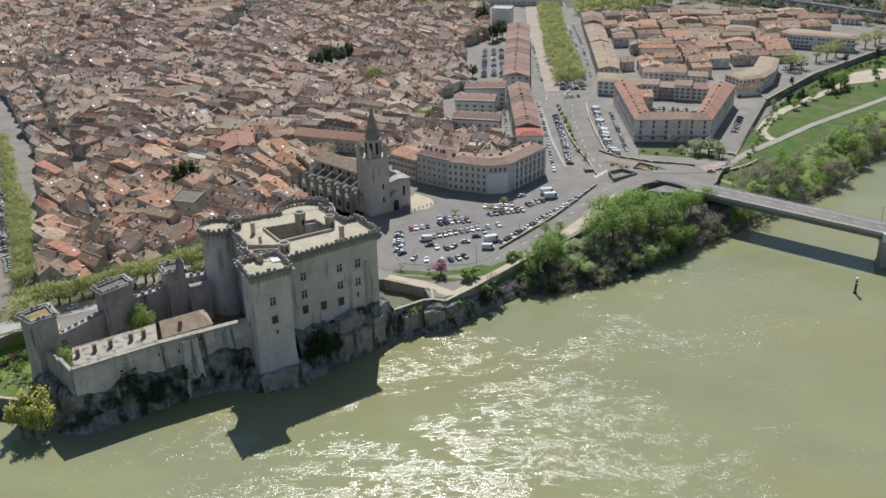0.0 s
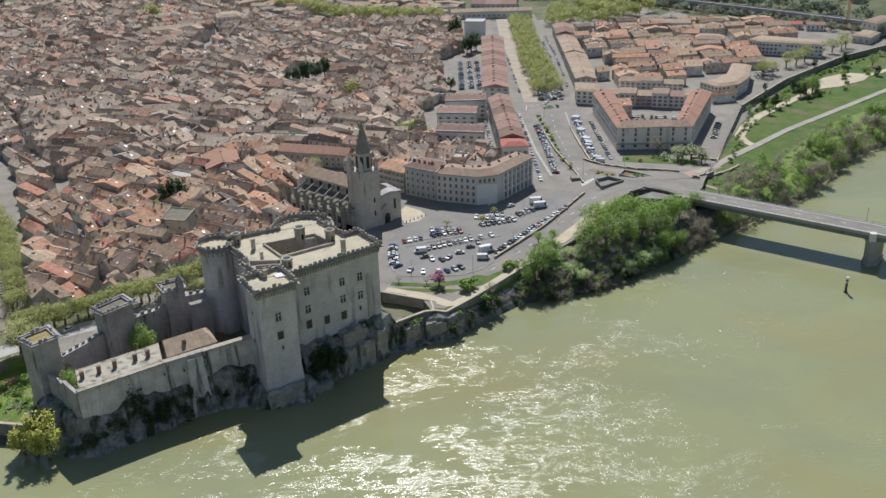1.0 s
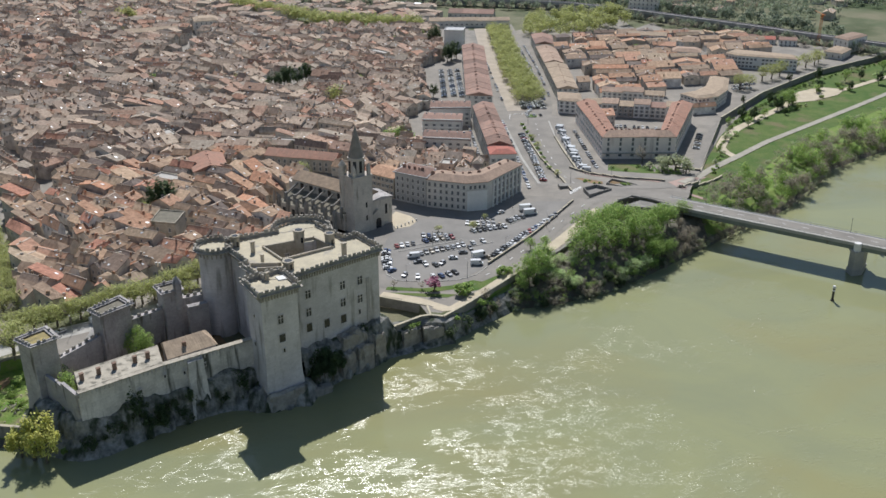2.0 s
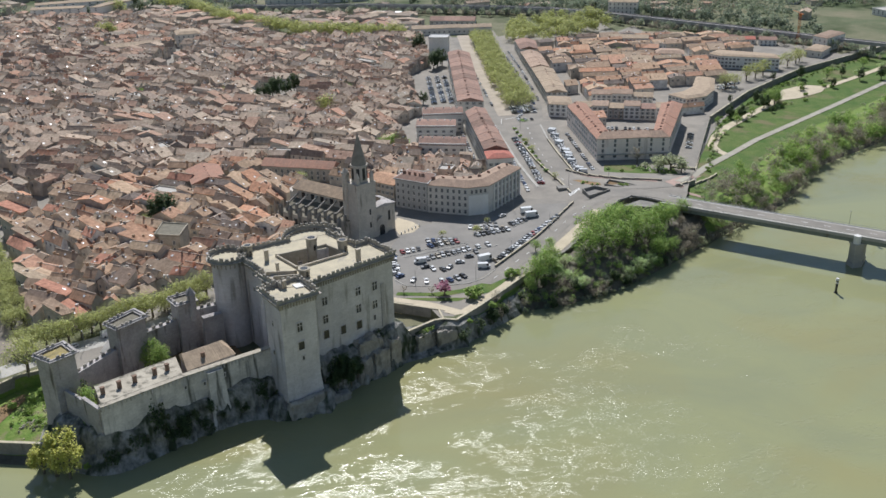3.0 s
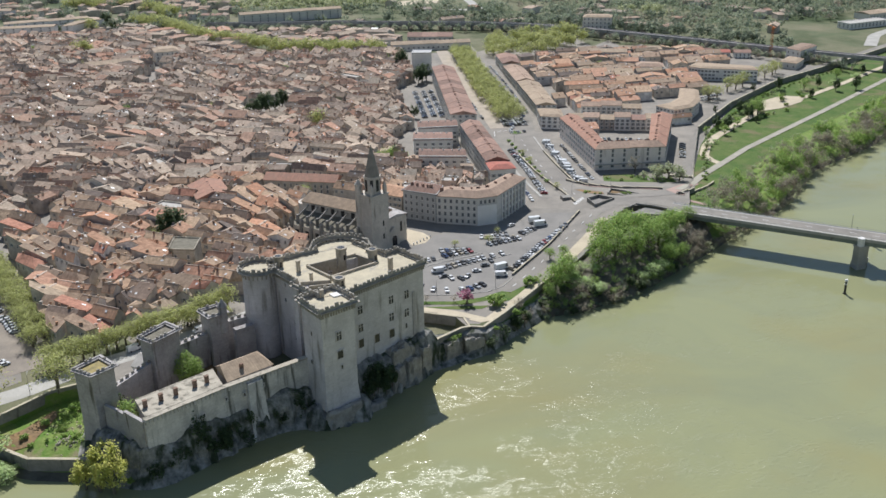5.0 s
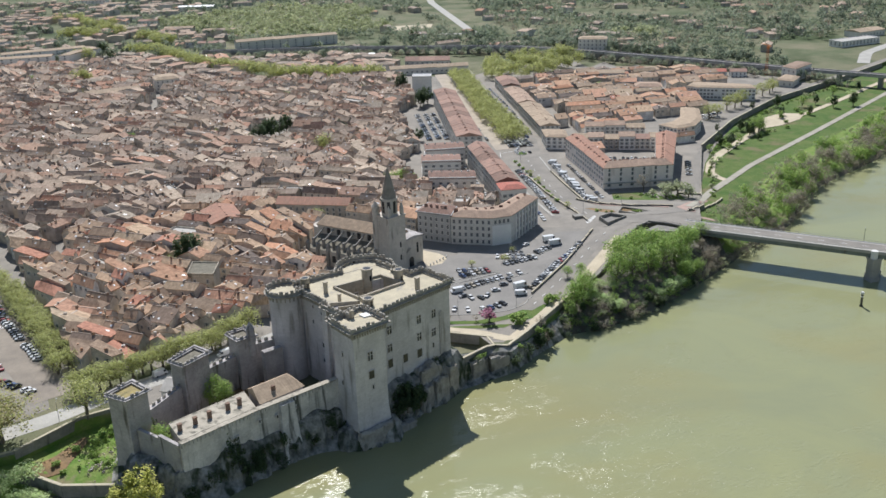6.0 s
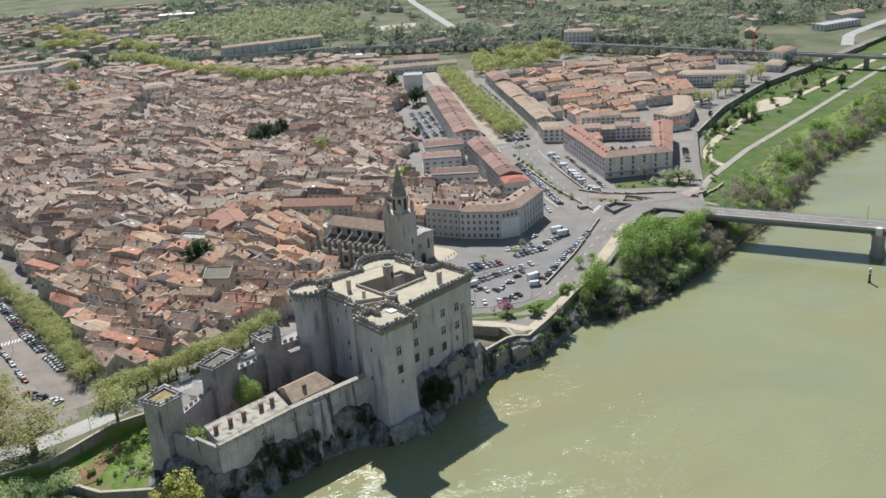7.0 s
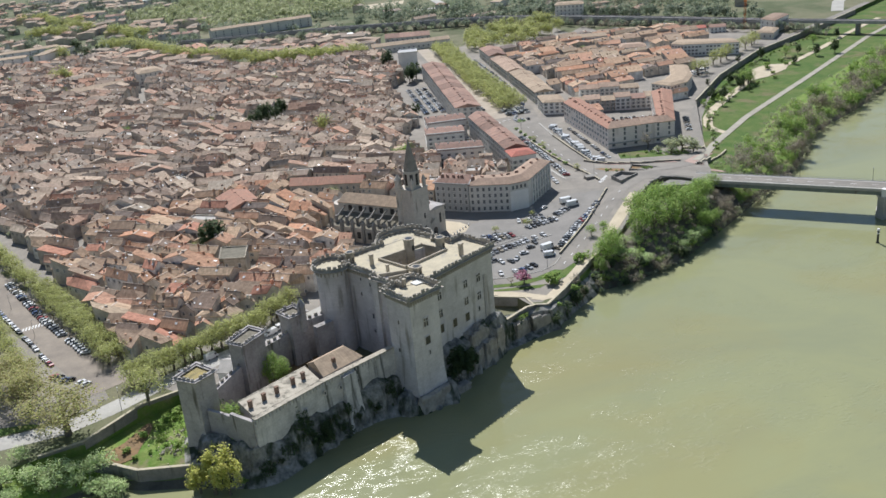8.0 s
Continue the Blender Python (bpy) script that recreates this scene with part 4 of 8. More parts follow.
boulder(-12.5, 318.8, 4.6, 2.0, 9.5, 32, 7.0)
boulder(-4.0, 320.4, 4.0, 1.8, 9.0, 8, 8.0)

# ---------------------------------------------------------------- trees
def crown_mesh(name, mat, r, h, n, size, seed, blobs=12, flat=1.0, fill=0.25, clump=1.0):
    """A crown of many small leaf sprays gathered in uneven clumps, about the crown's middle."""
    q = random.Random(seed)
    s = Soup()
    cl = []
    for _ in range(blobs):
        a, e = q.uniform(0, 6.2832), q.uniform(-0.7, 1.0)
        d = q.uniform(0.15, 0.85)
        cl.append((r * d * math.cos(a), r * d * math.sin(a), h * 0.5 * e * 0.8 * (1.15 - 0.55 * d), q.uniform(0.16, 0.36) * r * clump))
    for _ in range(n):
        cx, cy, cz, cr = cl[q.randrange(blobs)]
        v = Vector((q.gauss(0, 1), q.gauss(0, 1), q.gauss(0, 1))).normalized()
        d = cr * (1 - fill * q.random()) * q.choice((1, 1, 1, 1.18))
        c = Vector((cx, cy, cz)) + Vector((v.x * d, v.y * d, v.z * d * h / (2 * r) * flat * 1.4))
        ax = (v * 0.5 + Vector((q.uniform(-1, 1), q.uniform(-1, 1), q.uniform(-0.3, 1.0))) * 0.7 + Vector((0, 0, 0.75))).normalized()
        t1 = ax.orthogonal().normalized()
        t2 = ax.cross(t1)
        w = size * q.uniform(0.6, 1.3)
        k = q.uniform(0.5, 0.9)
        s.poly([c - t1 * w, c + t2 * w * k, c + t1 * w, c - t2 * w * k])
    return s.mesh(name, mat)


def trunk_mesh(r, h, spread, seed, limbs=5, name="trunk"):
    q = random.Random(seed)
    s = Soup()
    s.limb((0, 0, -0.4), (q.uniform(-0.2, 0.2), q.uniform(-0.2, 0.2), h), r, r * 0.7, 8)
    for i in range(limbs):
        a = 6.2832 * i / limbs + q.uniform(-0.4, 0.4)
        s.limb((0, 0, h * 0.92), (spread * math.cos(a), spread * math.sin(a), h + spread * q.uniform(0.5, 1.1)), r * 0.5, r * 0.12, 5)
    return s.mesh(name, bark)


KINDS = {}
for key, mat, r, h, n, size, th, count, lab, dense in (
        ("plane", leaf_plane, 5.0, 6.4, 1100, 0.26, 2.8, 3, "pollarded plane tree with fresh yellow-green leaves", 34),
        ("green", leaf_green, 5.0, 9.0, 1750, 0.27, 3.0, 3, "tall leafy tree in fresh green", 46),
        ("dark", leaf_dark, 3.4, 9.0, 1300, 0.36, 2.2, 2, "dark evergreen tree with dense foliage", 26),
        ("bare", leaf_bare, 4.4, 7.5, 800, 0.2, 3.2, 2, "grey-brown tree not yet in leaf", 34),
        ("olive", leaf_olive, 3.4, 3.2, 360, 0.33, 1.5, 2, "bushy tree with grey-green leaves", 26),
        ("fresh", leaf_fresh, 4.8, 4.2, 1150, 0.27, 2.2, 3, "broad leafy tree in pale fresh green", 44),
        ("yellow", leaf_yellow, 4.6, 7.6, 2300, 0.25, 2.2, 2, "tree with yellow spring blossom", 30),
        ("pink", leaf_pink, 2.3, 3.2, 700, 0.26, 1.8, 1, "small tree in pink blossom", 18),
        ("bush", leaf_green, 2.2, 2.6, 600, 0.3, 0.5, 2, "rounded green bush with small leaves", 18),
        ("oval", leaf_green, 5.4, 11.5, 5200, 0.23, 2.5, 1, "dense bright green tree with an oval crown", 60),
        ("bigplane", leaf_pale, 10.5, 13.0, 4600, 0.29, 6.0, 2, "spreading old plane tree in thin young leaf", 90)):
    KINDS[key] = [(crown_mesh("crown", mat, r, h, n, size, 31 * v + len(key), dense, 1.0, 0.85 if key in ("plane", "bigplane", "bare", "yellow", "olive") else 0.5, 1.45 if key in ("plane", "olive") else 1.2 if key in ("green", "fresh", "bigplane") else 1.0), trunk_mesh(0.09 * r, th, r * 0.55, 17 * v + 3), th, h, lab) for v in range(count)]


IVY = [crown_mesh("leaves", leaf_dark, 2.4, 5.5, 520, 0.26, 77 + v, 22) for v in range(2)]


def ivy(x, y, z, k, tall=1.0):
    """A mat of climbing leaves on a wall or rock."""
    ob = thing("ivy", "dark green ivy clinging to stone", "ivy", pose(x, y, z, 0, 0, rng.uniform(0, 360)), "ivy on the castle rock")
    part("leaves", IVY[rng.randrange(2)], None, ob, "", Matrix.Diagonal((k, k, k * tall, 1)))


FAR_TREES = []


def tree(kind, x, y, size=1.0, group="", z=None, label="", tall=1.0):
    if y > 640 and kind == "plane" and not label:
        FAR_TREES.append((x, y, size))
        return None
    c, t, th, h, lab = KINDS[kind][rng.randrange(len(KINDS[kind]))]
    z = land(x, y) if z is None else z
    ob = thing({"bush": "bush", "olive": "shrub", "bare": "bare_tree"}.get(kind, "tree"), label or lab, "bush" if kind == "bush" else "tree", pose(x, y, z - 0.1, 0, 0, rng.uniform(0, 360)), group)
    k = size * rng.uniform(0.9, 1.1)
    if kind != "bush":
        part("trunk", t, None, ob, "", Matrix.Diagonal((k, k, k * tall, 1)))
    part("crown", c, None, ob, "", pose(0, 0, (th + h * 0.36) * k * tall) @ Matrix.Diagonal((k, k, k * tall, 1)))
    return ob


# ---------------------------------------------------------------- houses of the old town
def lerp2(a, b, t):
    return (a[0] + (b[0] - a[0]) * t, a[1] + (b[1] - a[1]) * t)


def house_shapes(q, z0, eave, rise, q_rng, wall, roof, chim, style):
    """Adds a house over the plan quad q: walls to the eaves, a tiled roof with thickness, and a chimney."""
    l1 = math.dist(q[0], q[1]) + math.dist(q[2], q[3])
    l2 = math.dist(q[1], q[2]) + math.dist(q[3], q[0])
    if (l1 < l2) != (q_rng.random() < (0.38 if max(l1, l2) < 1.7 * min(l1, l2) else 0.2)):
        q = q[1:] + q[:1]
    if style == "mono" and q_rng.random() < 0.8:
        j = min(range(4), key=lambda i: q[i][1] + q[(i + 1) % 4][1])
        q = q[j:] + q[:j]
    # ridge runs from the middle of side q3-q0 to the middle of side q1-q2
    m0, m1 = lerp2(q[3], q[0], 0.5), lerp2(q[1], q[2], 0.5)
    wall.prism(q, z0, eave, 0, cap=False)
    ov = 0.25
    o = offset(q, ov)
    th = 0.22
    if style == "flat":
        zr = eave + 0.4
        roof.prism(offset(q, -0.25), eave - 0.4, eave - 0.1, 3)
        for a, b in zip(q, q[1:] + q[:1]):
            wall.bar(a, b, 0.3, eave, eave + 0.7)
    elif style == "mono":
        hi, lo = eave + rise * 1.3, eave
        zs = (lo, lo, hi, hi)
        wall.shape([(*q[1], eave), (*q[2], eave), (*q[2], hi - 0.05), (*q[3], eave), (*q[0], eave), (*q[3], hi - 0.05)], [(0, 1, 2), (3, 4, 5)], 0)
        wall.shape([(*q[2], eave), (*q[3], eave), (*q[3], hi - 0.05), (*q[2], hi - 0.05)], [(0, 1, 2, 3)], 0)
        top = [(*p, z + th) for p, z in zip(o, zs)]
        bot = [(*p, z - 0.02) for p, z in zip(o, zs)]
        roof.shape(top + bot, [(0, 1, 2, 3), (0, 4, 5, 1), (1, 5, 6, 2), (2, 6, 7, 3), (3, 7, 4, 0), (7, 6, 5, 4)])
        zr = (lo + hi) / 2
    elif style == "hip":
        a, b = lerp2(m0, m1, 0.28), lerp2(m0, m1, 0.72)
        zr = eave + rise
        top = [(*p, eave + th) for p in o] + [(*a, zr + th), (*b, zr + th)]
        bot = [(*p, eave - 0.02) for p in o]
        roof.shape(top + bot, [(0, 1, 5, 4), (1, 2, 5), (2, 3, 4, 5), (3, 0, 4), (0, 6, 7, 1), (1, 7, 8, 2), (2, 8, 9, 3), (3, 9, 6, 0)])
    else:
        mo0, mo1 = lerp2(o[3], o[0], 0.5), lerp2(o[1], o[2], 0.5)
        zr = eave + rise
        wall.shape([(*q[1], eave), (*q[2], eave), (*m1, zr)], [(0, 1, 2)], 0)
        wall.shape([(*q[3], eave), (*q[0], eave), (*m0, zr)], [(0, 1, 2)], 0)
        lift = -rise * ov / max(1.0, math.dist(q[1], q[2]) / 2)
        top = [(*o[0], eave + th + lift), (*o[1], eave + th + lift), (*mo1, zr + th), (*o[2], eave + th + lift), (*o[3], eave + th + lift), (*mo0, zr + th)]
        bot = [(x, y, z - th - 0.02) for x, y, z in top]
        roof.shape(top + bot, [(0, 1, 2, 5), (5, 2, 3, 4), (0, 6, 7, 1), (1, 7, 8, 2), (2, 8, 9, 3), (3, 9, 10, 4), (4, 10, 11, 5), (5, 11, 6, 0)])
    if style == "gable":
        roof.shape([(*lerp2(o[3], o[0], t), zr + th + dz) for t, dz in ((0.47, 0.0), (0.5, 0.12), (0.53, 0.0))] + [(*lerp2(o[2], o[1], t), zr + th + dz) for t, dz in ((0.47, 0.0), (0.5, 0.12), (0.53, 0.0))], [(0, 3, 4, 1), (1, 4, 5, 2)], 1)
    # small white panels paint the sun glints of skylights and tiles
    if style in ("gable", "mono") and q_rng.random() < 0.5:
        f = q_rng.uniform(0.2, 0.7)
        e = min(0.12, 1.0 / max(4.0, math.dist(q[0], q[1])))
        def on(t, g):
            k = g if style == "mono" else g * 2
            p = lerp2(lerp2(o[0], o[1], t), lerp2(o[3], o[2], t), g)
            return (*p, eave + th + 0.06 + (zr - eave) * (2 * g if style == "mono" else k))
        roof.shape([on(f, 0.2), on(f + e, 0.2), on(f + e, 0.31), on(f, 0.31)], [(0, 1, 2, 3)], 2)
    for _ in range(q_rng.choice((0, 1, 1, 2, 2, 3))):
        f, g2 = q_rng.uniform(0.15, 0.85), q_rng.uniform(0.3, 0.7)
        p = lerp2(lerp2(q[0], q[1], f), lerp2(q[3], q[2], f), g2)
        w, d = q_rng.uniform(0.35, 0.7), q_rng.uniform(0.25, 0.4)
        if isinstance(chim, list):
            chim.append(Soup())
        (chim[-1] if isinstance(chim, list) else chim).box(p[0] - w, p[0] + w, p[1] - d, p[1] + d, eave, zr + q_rng.uniform(0.5, 1.2))
    return q


def relief(xs, zs, cell, mats, back=0.06):
    """One joined window: a grid of panels, each at its own depth before the wall, with the steps between them."""
    s, seen = Soup(), {}

    def at(x, y, z):
        key = (round(x, 4), round(y, 4), round(z, 4))
        if key not in seen:
            seen[key] = len(s.v)
            s.v.append((x, y, z))
        return seen[key]

    def face(pts, m):
        s.f.append(tuple(at(*p) for p in pts))
        s.m.append(m)

    n, k = len(xs) - 1, len(zs) - 1
    get = lambda i, j: cell(i, j) if 0 <= i < n and 0 <= j < k else None
    for i in range(n):
        for j in range(k):
            c = get(i, j)
            if c is None:
                continue
            (d, m), x0, x1, z0, z1 = c, xs[i], xs[i + 1], zs[j], zs[j + 1]
            face([(x0, d, z0), (x1, d, z0), (x1, d, z1), (x0, d, z1)], m)
            for o, line in (((i - 1, j), [(x0, z1), (x0, z0)]), ((i + 1, j), [(x1, z0), (x1, z1)]), ((i, j - 1), [(x0, z0), (x1, z0)]), ((i, j + 1), [(x1, z1), (x0, z1)])):
                e = get(*o)
                b = back if e is None else e[0]
                if b > d + 1e-6:
                    (ax, az), (bx, bz) = line
                    face([(ax, b, az), (bx, b, bz), (bx, d, bz), (ax, d, az)], m)
    return s.mesh("window", mats)


def window_shape(kind):
    xs = (-1.0, -0.6, -0.45, 0.45, 0.6, 1.0) if kind != 1 else (-0.6, -0.45, 0.45, 0.6)
    mid = 2 if kind != 1 else 1

    def cell(i, j):
        if kind != 1 and i in (0, 4):
            return (-0.11, 2)
        return (-0.02, 1) if i == mid and j == 1 else (-0.06, 0)
    return relief(xs, (-0.82, -0.72, 0.72, 0.82), cell, [facade, pane_mat, shutter_mat])


WINDOWS = [window_shape(0), window_shape(1)]


def split(rect, size_of, rnd, want, gap):
    """Cuts a plan rectangle in two across its longer side, again and again, until the pieces are small enough."""
    u0, u1, v0, v1 = rect
    wu, wv = size_of(rect)
    if wu <= want[0] and wv <= want[1]:
        return [rect]
    f = rnd.uniform(0.38, 0.62)
    if wu / want[0] > wv / want[1]:
        c = u0 + (u1 - u0) * f
        g2 = gap / wu * (u1 - u0) / 2
        a, b = (u0, c - g2, v0, v1), (c + g2, u1, v0, v1)
    else:
        c = v0 + (v1 - v0) * f
        g2 = gap / wv * (v1 - v0) / 2
        a, b = (u0, u1, v0, c - g2), (u0, u1, c + g2, v1)
    return split(a, size_of, rnd, want, gap) + split(b, size_of, rnd, want, gap)


GRID = radians(-33)


def askew(u, v):
    """The old town's lots: set askew to the river, on streets that wander."""
    x, y = -130 + u * math.cos(GRID) - v * math.sin(GRID), 560 + u * math.sin(GRID) + v * math.cos(GRID)
    return (x + 13 * noise.noise((u * 0.013, v * 0.013, 1.7)), y + 13 * noise.noise((u * 0.013, v * 0.013, 5.1)))


def plain_grid(u, v):
    return (u - 2 + 0.1 * (v - 600), v + 0.08 * (u - 110))


OUTLINE = [(-163, 339), (-148, 340), (-134, 348), (-113, 367), (-97, 374), (-72, 386), (-60, 398), (-64, 424), (-80, 444), (-72, 460), (-54, 476), (-52, 486), (-16, 486), (2, 520), (2, 618), (20, 628), (22, 765), (44, 800), (50, 925), (-75, 938), (-145, 1000), (-195, 1060), (-262, 1128), (-420, 1132), (-620, 1200), (-640, 1000), (-300, 640), (-223, 496), (-207, 454), (-190, 409), (-174, 366)]
RIGHT = [(109, 604), (125, 602), (127, 583), (172, 580), (180, 592), (198, 598), (250, 690), (330, 770), (325, 860), (215, 880), (134, 850)]
CLEAR = [[(-88, 500), (-40, 484), (-34, 518), (-80, 537)], [(-134, 445), (-123, 445), (-123, 457), (-134, 457)], [(-55, 648), (-43, 648), (-43, 661), (-55, 661)], [(-58, 395), (-14, 395), (-14, 486), (-48, 486), (-74, 458), (-78, 446), (-62, 424)], [(-100, 690), (-62, 690), (-62, 742), (-100, 742)], [(-62, 470), (-20, 470), (-20, 492), (-62, 492)],
         [(190, 610), (246, 610), (246, 684), (190, 684)], [(262, 715), (322, 715), (322, 775), (262, 775)], [(27, 640), (62, 620), (52, 772), (30, 765)], [(100, 590), (190, 575), (200, 628), (184, 646), (136, 652), (139, 735), (143, 800), (152, 860), (108, 860)], [(232, 765), (262, 765), (268, 800), (238, 800)], [(-128, 514), (-108, 524), (-98, 494), (-118, 486)], [(-128, 404), (-111, 404), (-111, 427), (-128, 429)], [(-194, 936), (-158, 940), (-164, 976), (-196, 972)], [(-250, 902), (-194, 916), (-198, 938), (-252, 926)], [(-186, 812), (-172, 812), (-178, 940), (-192, 940)]]
hr = random.Random(11)


def size_in(warp):
    def size_of(r):
        u0, u1, v0, v1 = r
        p = [warp(u0, v0), warp(u1, v0), warp(u1, v1), warp(u0, v1)]
        return ((math.dist(p[0], p[1]) + math.dist(p[3], p[2])) / 2, (math.dist(p[1], p[2]) + math.dist(p[0], p[3])) / 2)
    return size_of


STREETS = [[(-139, 350), (-163.2, 412), (-183.2, 457.7), (-206.4, 504.2), (-238.2, 562.4), (-267, 620), (-330, 740)]]


def to_street(p):
    """The distance to the nearest street and the way from it."""
    best = (1e9, (0, 0))
    for s in STREETS:
        for a, b in zip(s, s[1:]):
            d = (b[0] - a[0], b[1] - a[1])
            t = min(1, max(0, ((p[0] - a[0]) * d[0] + (p[1] - a[1]) * d[1]) / (d[0] ** 2 + d[1] ** 2)))
            q = (a[0] + d[0] * t, a[1] + d[1] * t)
            best = min(best, (math.dist(p, q), q))
    return best


def fitted(q, c, ring):
    """A lot whose corners are drawn back from the streets and from the edge of the town."""
    out = []
    for p in q:
        if not inside(p, ring):
            lo, hi = 0.0, 1.0
            for _ in range(7):
                mid = (lo + hi) / 2
                lo, hi = (mid, hi) if inside((c[0] + (p[0] - c[0]) * mid, c[1] + (p[1] - c[1]) * mid), ring) else (lo, mid)
            p = (c[0] + (p[0] - c[0]) * lo, c[1] + (p[1] - c[1]) * lo)
        for _ in range(6):
            if to_street(p)[0] > 1.3:
                break
            p = (p[0] + (c[0] - p[0]) * 0.22, p[1] + (c[1] - p[1]) * 0.22)
        out.append(p)
    return out


lots = []
for warp, dom, ring in ((askew, (-560, 520, -420, 800), OUTLINE), (plain_grid, (112, 330, 576, 880), RIGHT)):
    so, town = size_in(warp), warp is askew
    for block in split(dom, so, hr, (46, 38) if town else (40, 34), 1.4 if town else 3.2):
        for lot in split(block, so, hr, (hr.uniform(10, 24), hr.uniform(7.5, 12)) if town else (hr.uniform(17, 32), hr.uniform(11, 16)), 0.0):
            u0, u1, v0, v1 = lot
            q = [warp(u0, v0), warp(u1, v0), warp(u1, v1), warp(u0, v1)]
            c = (sum(p[0] for p in q) / 4, sum(p[1] for p in q) / 4)
            if inside(c, ring) and not any(inside(c, k) for k in CLEAR) and (not town or to_street(c)[0] > 2.6):
                lots.append((c, q, block))


def turned(u, v):
    return (u + 0.28 * (v - 500) + 2 * noise.noise((u * 0.05, v * 0.05, 3.3)), v - 0.3 * u + 2 * noise.noise((u * 0.05, v * 0.05, 8.3)))


COURT = [(-22, 488), (-6, 474), (10, 464), (20, 459), (27, 459), (40, 474), (39, 519), (6, 526), (4, 549), (-16, 549)]
for block in split((-40, 60, 440, 570), size_in(turned), hr, (34, 30), 2.0):
    for lot in split(block, size_in(turned), hr, (hr.uniform(9, 15), hr.uniform(8, 12)), 0.0):
        u0, u1, v0, v1 = lot
        q = [turned(u0, v0), turned(u1, v0), turned(u1, v1), turned(u0, v1)]
        c = (sum(p[0] for p in q) / 4, sum(p[1] for p in q) / 4)
        if inside(c, COURT) and not (-24 < c[0] < -6 and c[1] < 480):
            lots.append((c, q, block))
lots.sort(key=lambda l: math.hypot(l[0][0] + 115, (l[0][1] - 330) * 0.8))
far_wall, far_roof, far_chim, far_win = Soup(), Soup(), Soup(), Soup()
NEAR = 225
blk_h = {}
for i, (c, q, block) in enumerate(lots):
    r = random.Random(1000 + i)
    turn = random.Random(int(block[0] * 7 + block[2] * 13)).uniform(-0.35, 0.35) * min(1.0, max(0.15, (c[1] - 400) / 160)) * (0.3 if c[0] > 100 else 1.0) + r.uniform(-0.05, 0.05)
    ct, st = math.cos(turn) * 0.995, math.sin(turn) * 0.995
    q = [(c[0] + (x - c[0]) * ct - (y - c[1]) * st, c[1] + (x - c[0]) * st + (y - c[1]) * ct) for x, y in q]
    if inside(c, OUTLINE):
        q = fitted(q, c, OUTLINE)
    if r.random() < 0.035:
        if i > 60 and r.random() < 0.5:
            tree(r.choice(("green", "dark", "olive", "plane")), c[0], c[1], 0.8)
        continue
    base = blk_h.setdefault(block, r.uniform(5.8, 7.8))
    eave = 9 + base + r.uniform(-2.0, 2.0)
    rise = r.uniform(1.5, 3.1)
    style = r.choices(("gable", "mono", "hip", "flat"), (0.68, 0.21, 0.08, 0.03))[0]
    if i < 90 and style == "flat":
        style = "gable"
    z0 = 8.7
    quarter = c[0] > 100
    if quarter:
        eave, rise = 9 + r.uniform(5.0, 8.6), r.uniform(1.3, 2.2)
    if i < NEAR or quarter:
        h = thing("house", r.choice(("old town house with clay tile roof", "plastered row house with weathered tile roof", "narrow stone house with low tiled roof")), "house", group="houses beside the avenue" if quarter else "old town houses")
        wall, roof, chim = Soup(), Soup(), []
        q2 = house_shapes(q, z0, eave, rise, r, wall, roof, chim, style)
        part("wall", wall, plaster, h, weld=True)
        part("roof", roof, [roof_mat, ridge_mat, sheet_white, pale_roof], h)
        for c1 in chim[:2]:
            part("chimney", c1, roof_mat if i % 3 else plaster, h)
        n_win, most = 0, 2 if quarter else 3 if i < 150 else 2
        for a, b in zip(q, q[1:] + q[:1]):
            ang = math.atan2(b[1] - a[1], b[0] - a[0])
            if math.sin(ang - math.pi / 2) > -0.25 or n_win >= most:
                continue
            l = math.dist(a, b)
            k = max(1, int(l / 3.4))
            for row in range(2):
                for j in range(k):
                    if r.random() < 0.2 or n_win >= most:
                        continue
                    p = lerp2(a, b, (j + 0.5) / k)
                    part("window", WINDOWS[r.randrange(2)], None, h, "", pose(p[0], p[1], eave - 1.9 - 2.9 * row, 0, 0, math.degrees(ang)))
                    n_win += 1
    else:
        house_shapes(q, z0, eave, rise, r, far_wall, far_roof, far_chim, style)
        for a, b in zip(q, q[1:] + q[:1]):
            ang = math.atan2(b[1] - a[1], b[0] - a[0])
            if math.sin(ang - math.pi / 2) > -0.25:
                continue
            k = max(1, int(math.dist(a, b) / 3.6))
            for j in range(k):
                if r.random() < 0.3:
                    continue
                p, e = lerp2(a, b, (j + 0.5) / k), (math.cos(ang) * 0.5, math.sin(ang) * 0.5)
                far_win.bar((p[0] - e[0], p[1] - e[1]), (p[0] + e[0], p[1] + e[1]), 0.16, eave - 2.6, eave - 1.1)
fh = thing("old_town_quarter", "dense quarter of old houses with weathered clay tile roofs", "houses", kind="stuff")
part("walls", far_wall, plaster_far, fh, kind="stuff")
part("roofs", far_roof, [roof_far_hazed, ridge_mat, sheet_white, pale_roof], fh, kind="stuff")
part("chimneys", far_chim, roof_far_hazed, fh, kind="stuff")
part("windows", far_win, pane_mat, fh, kind="stuff")

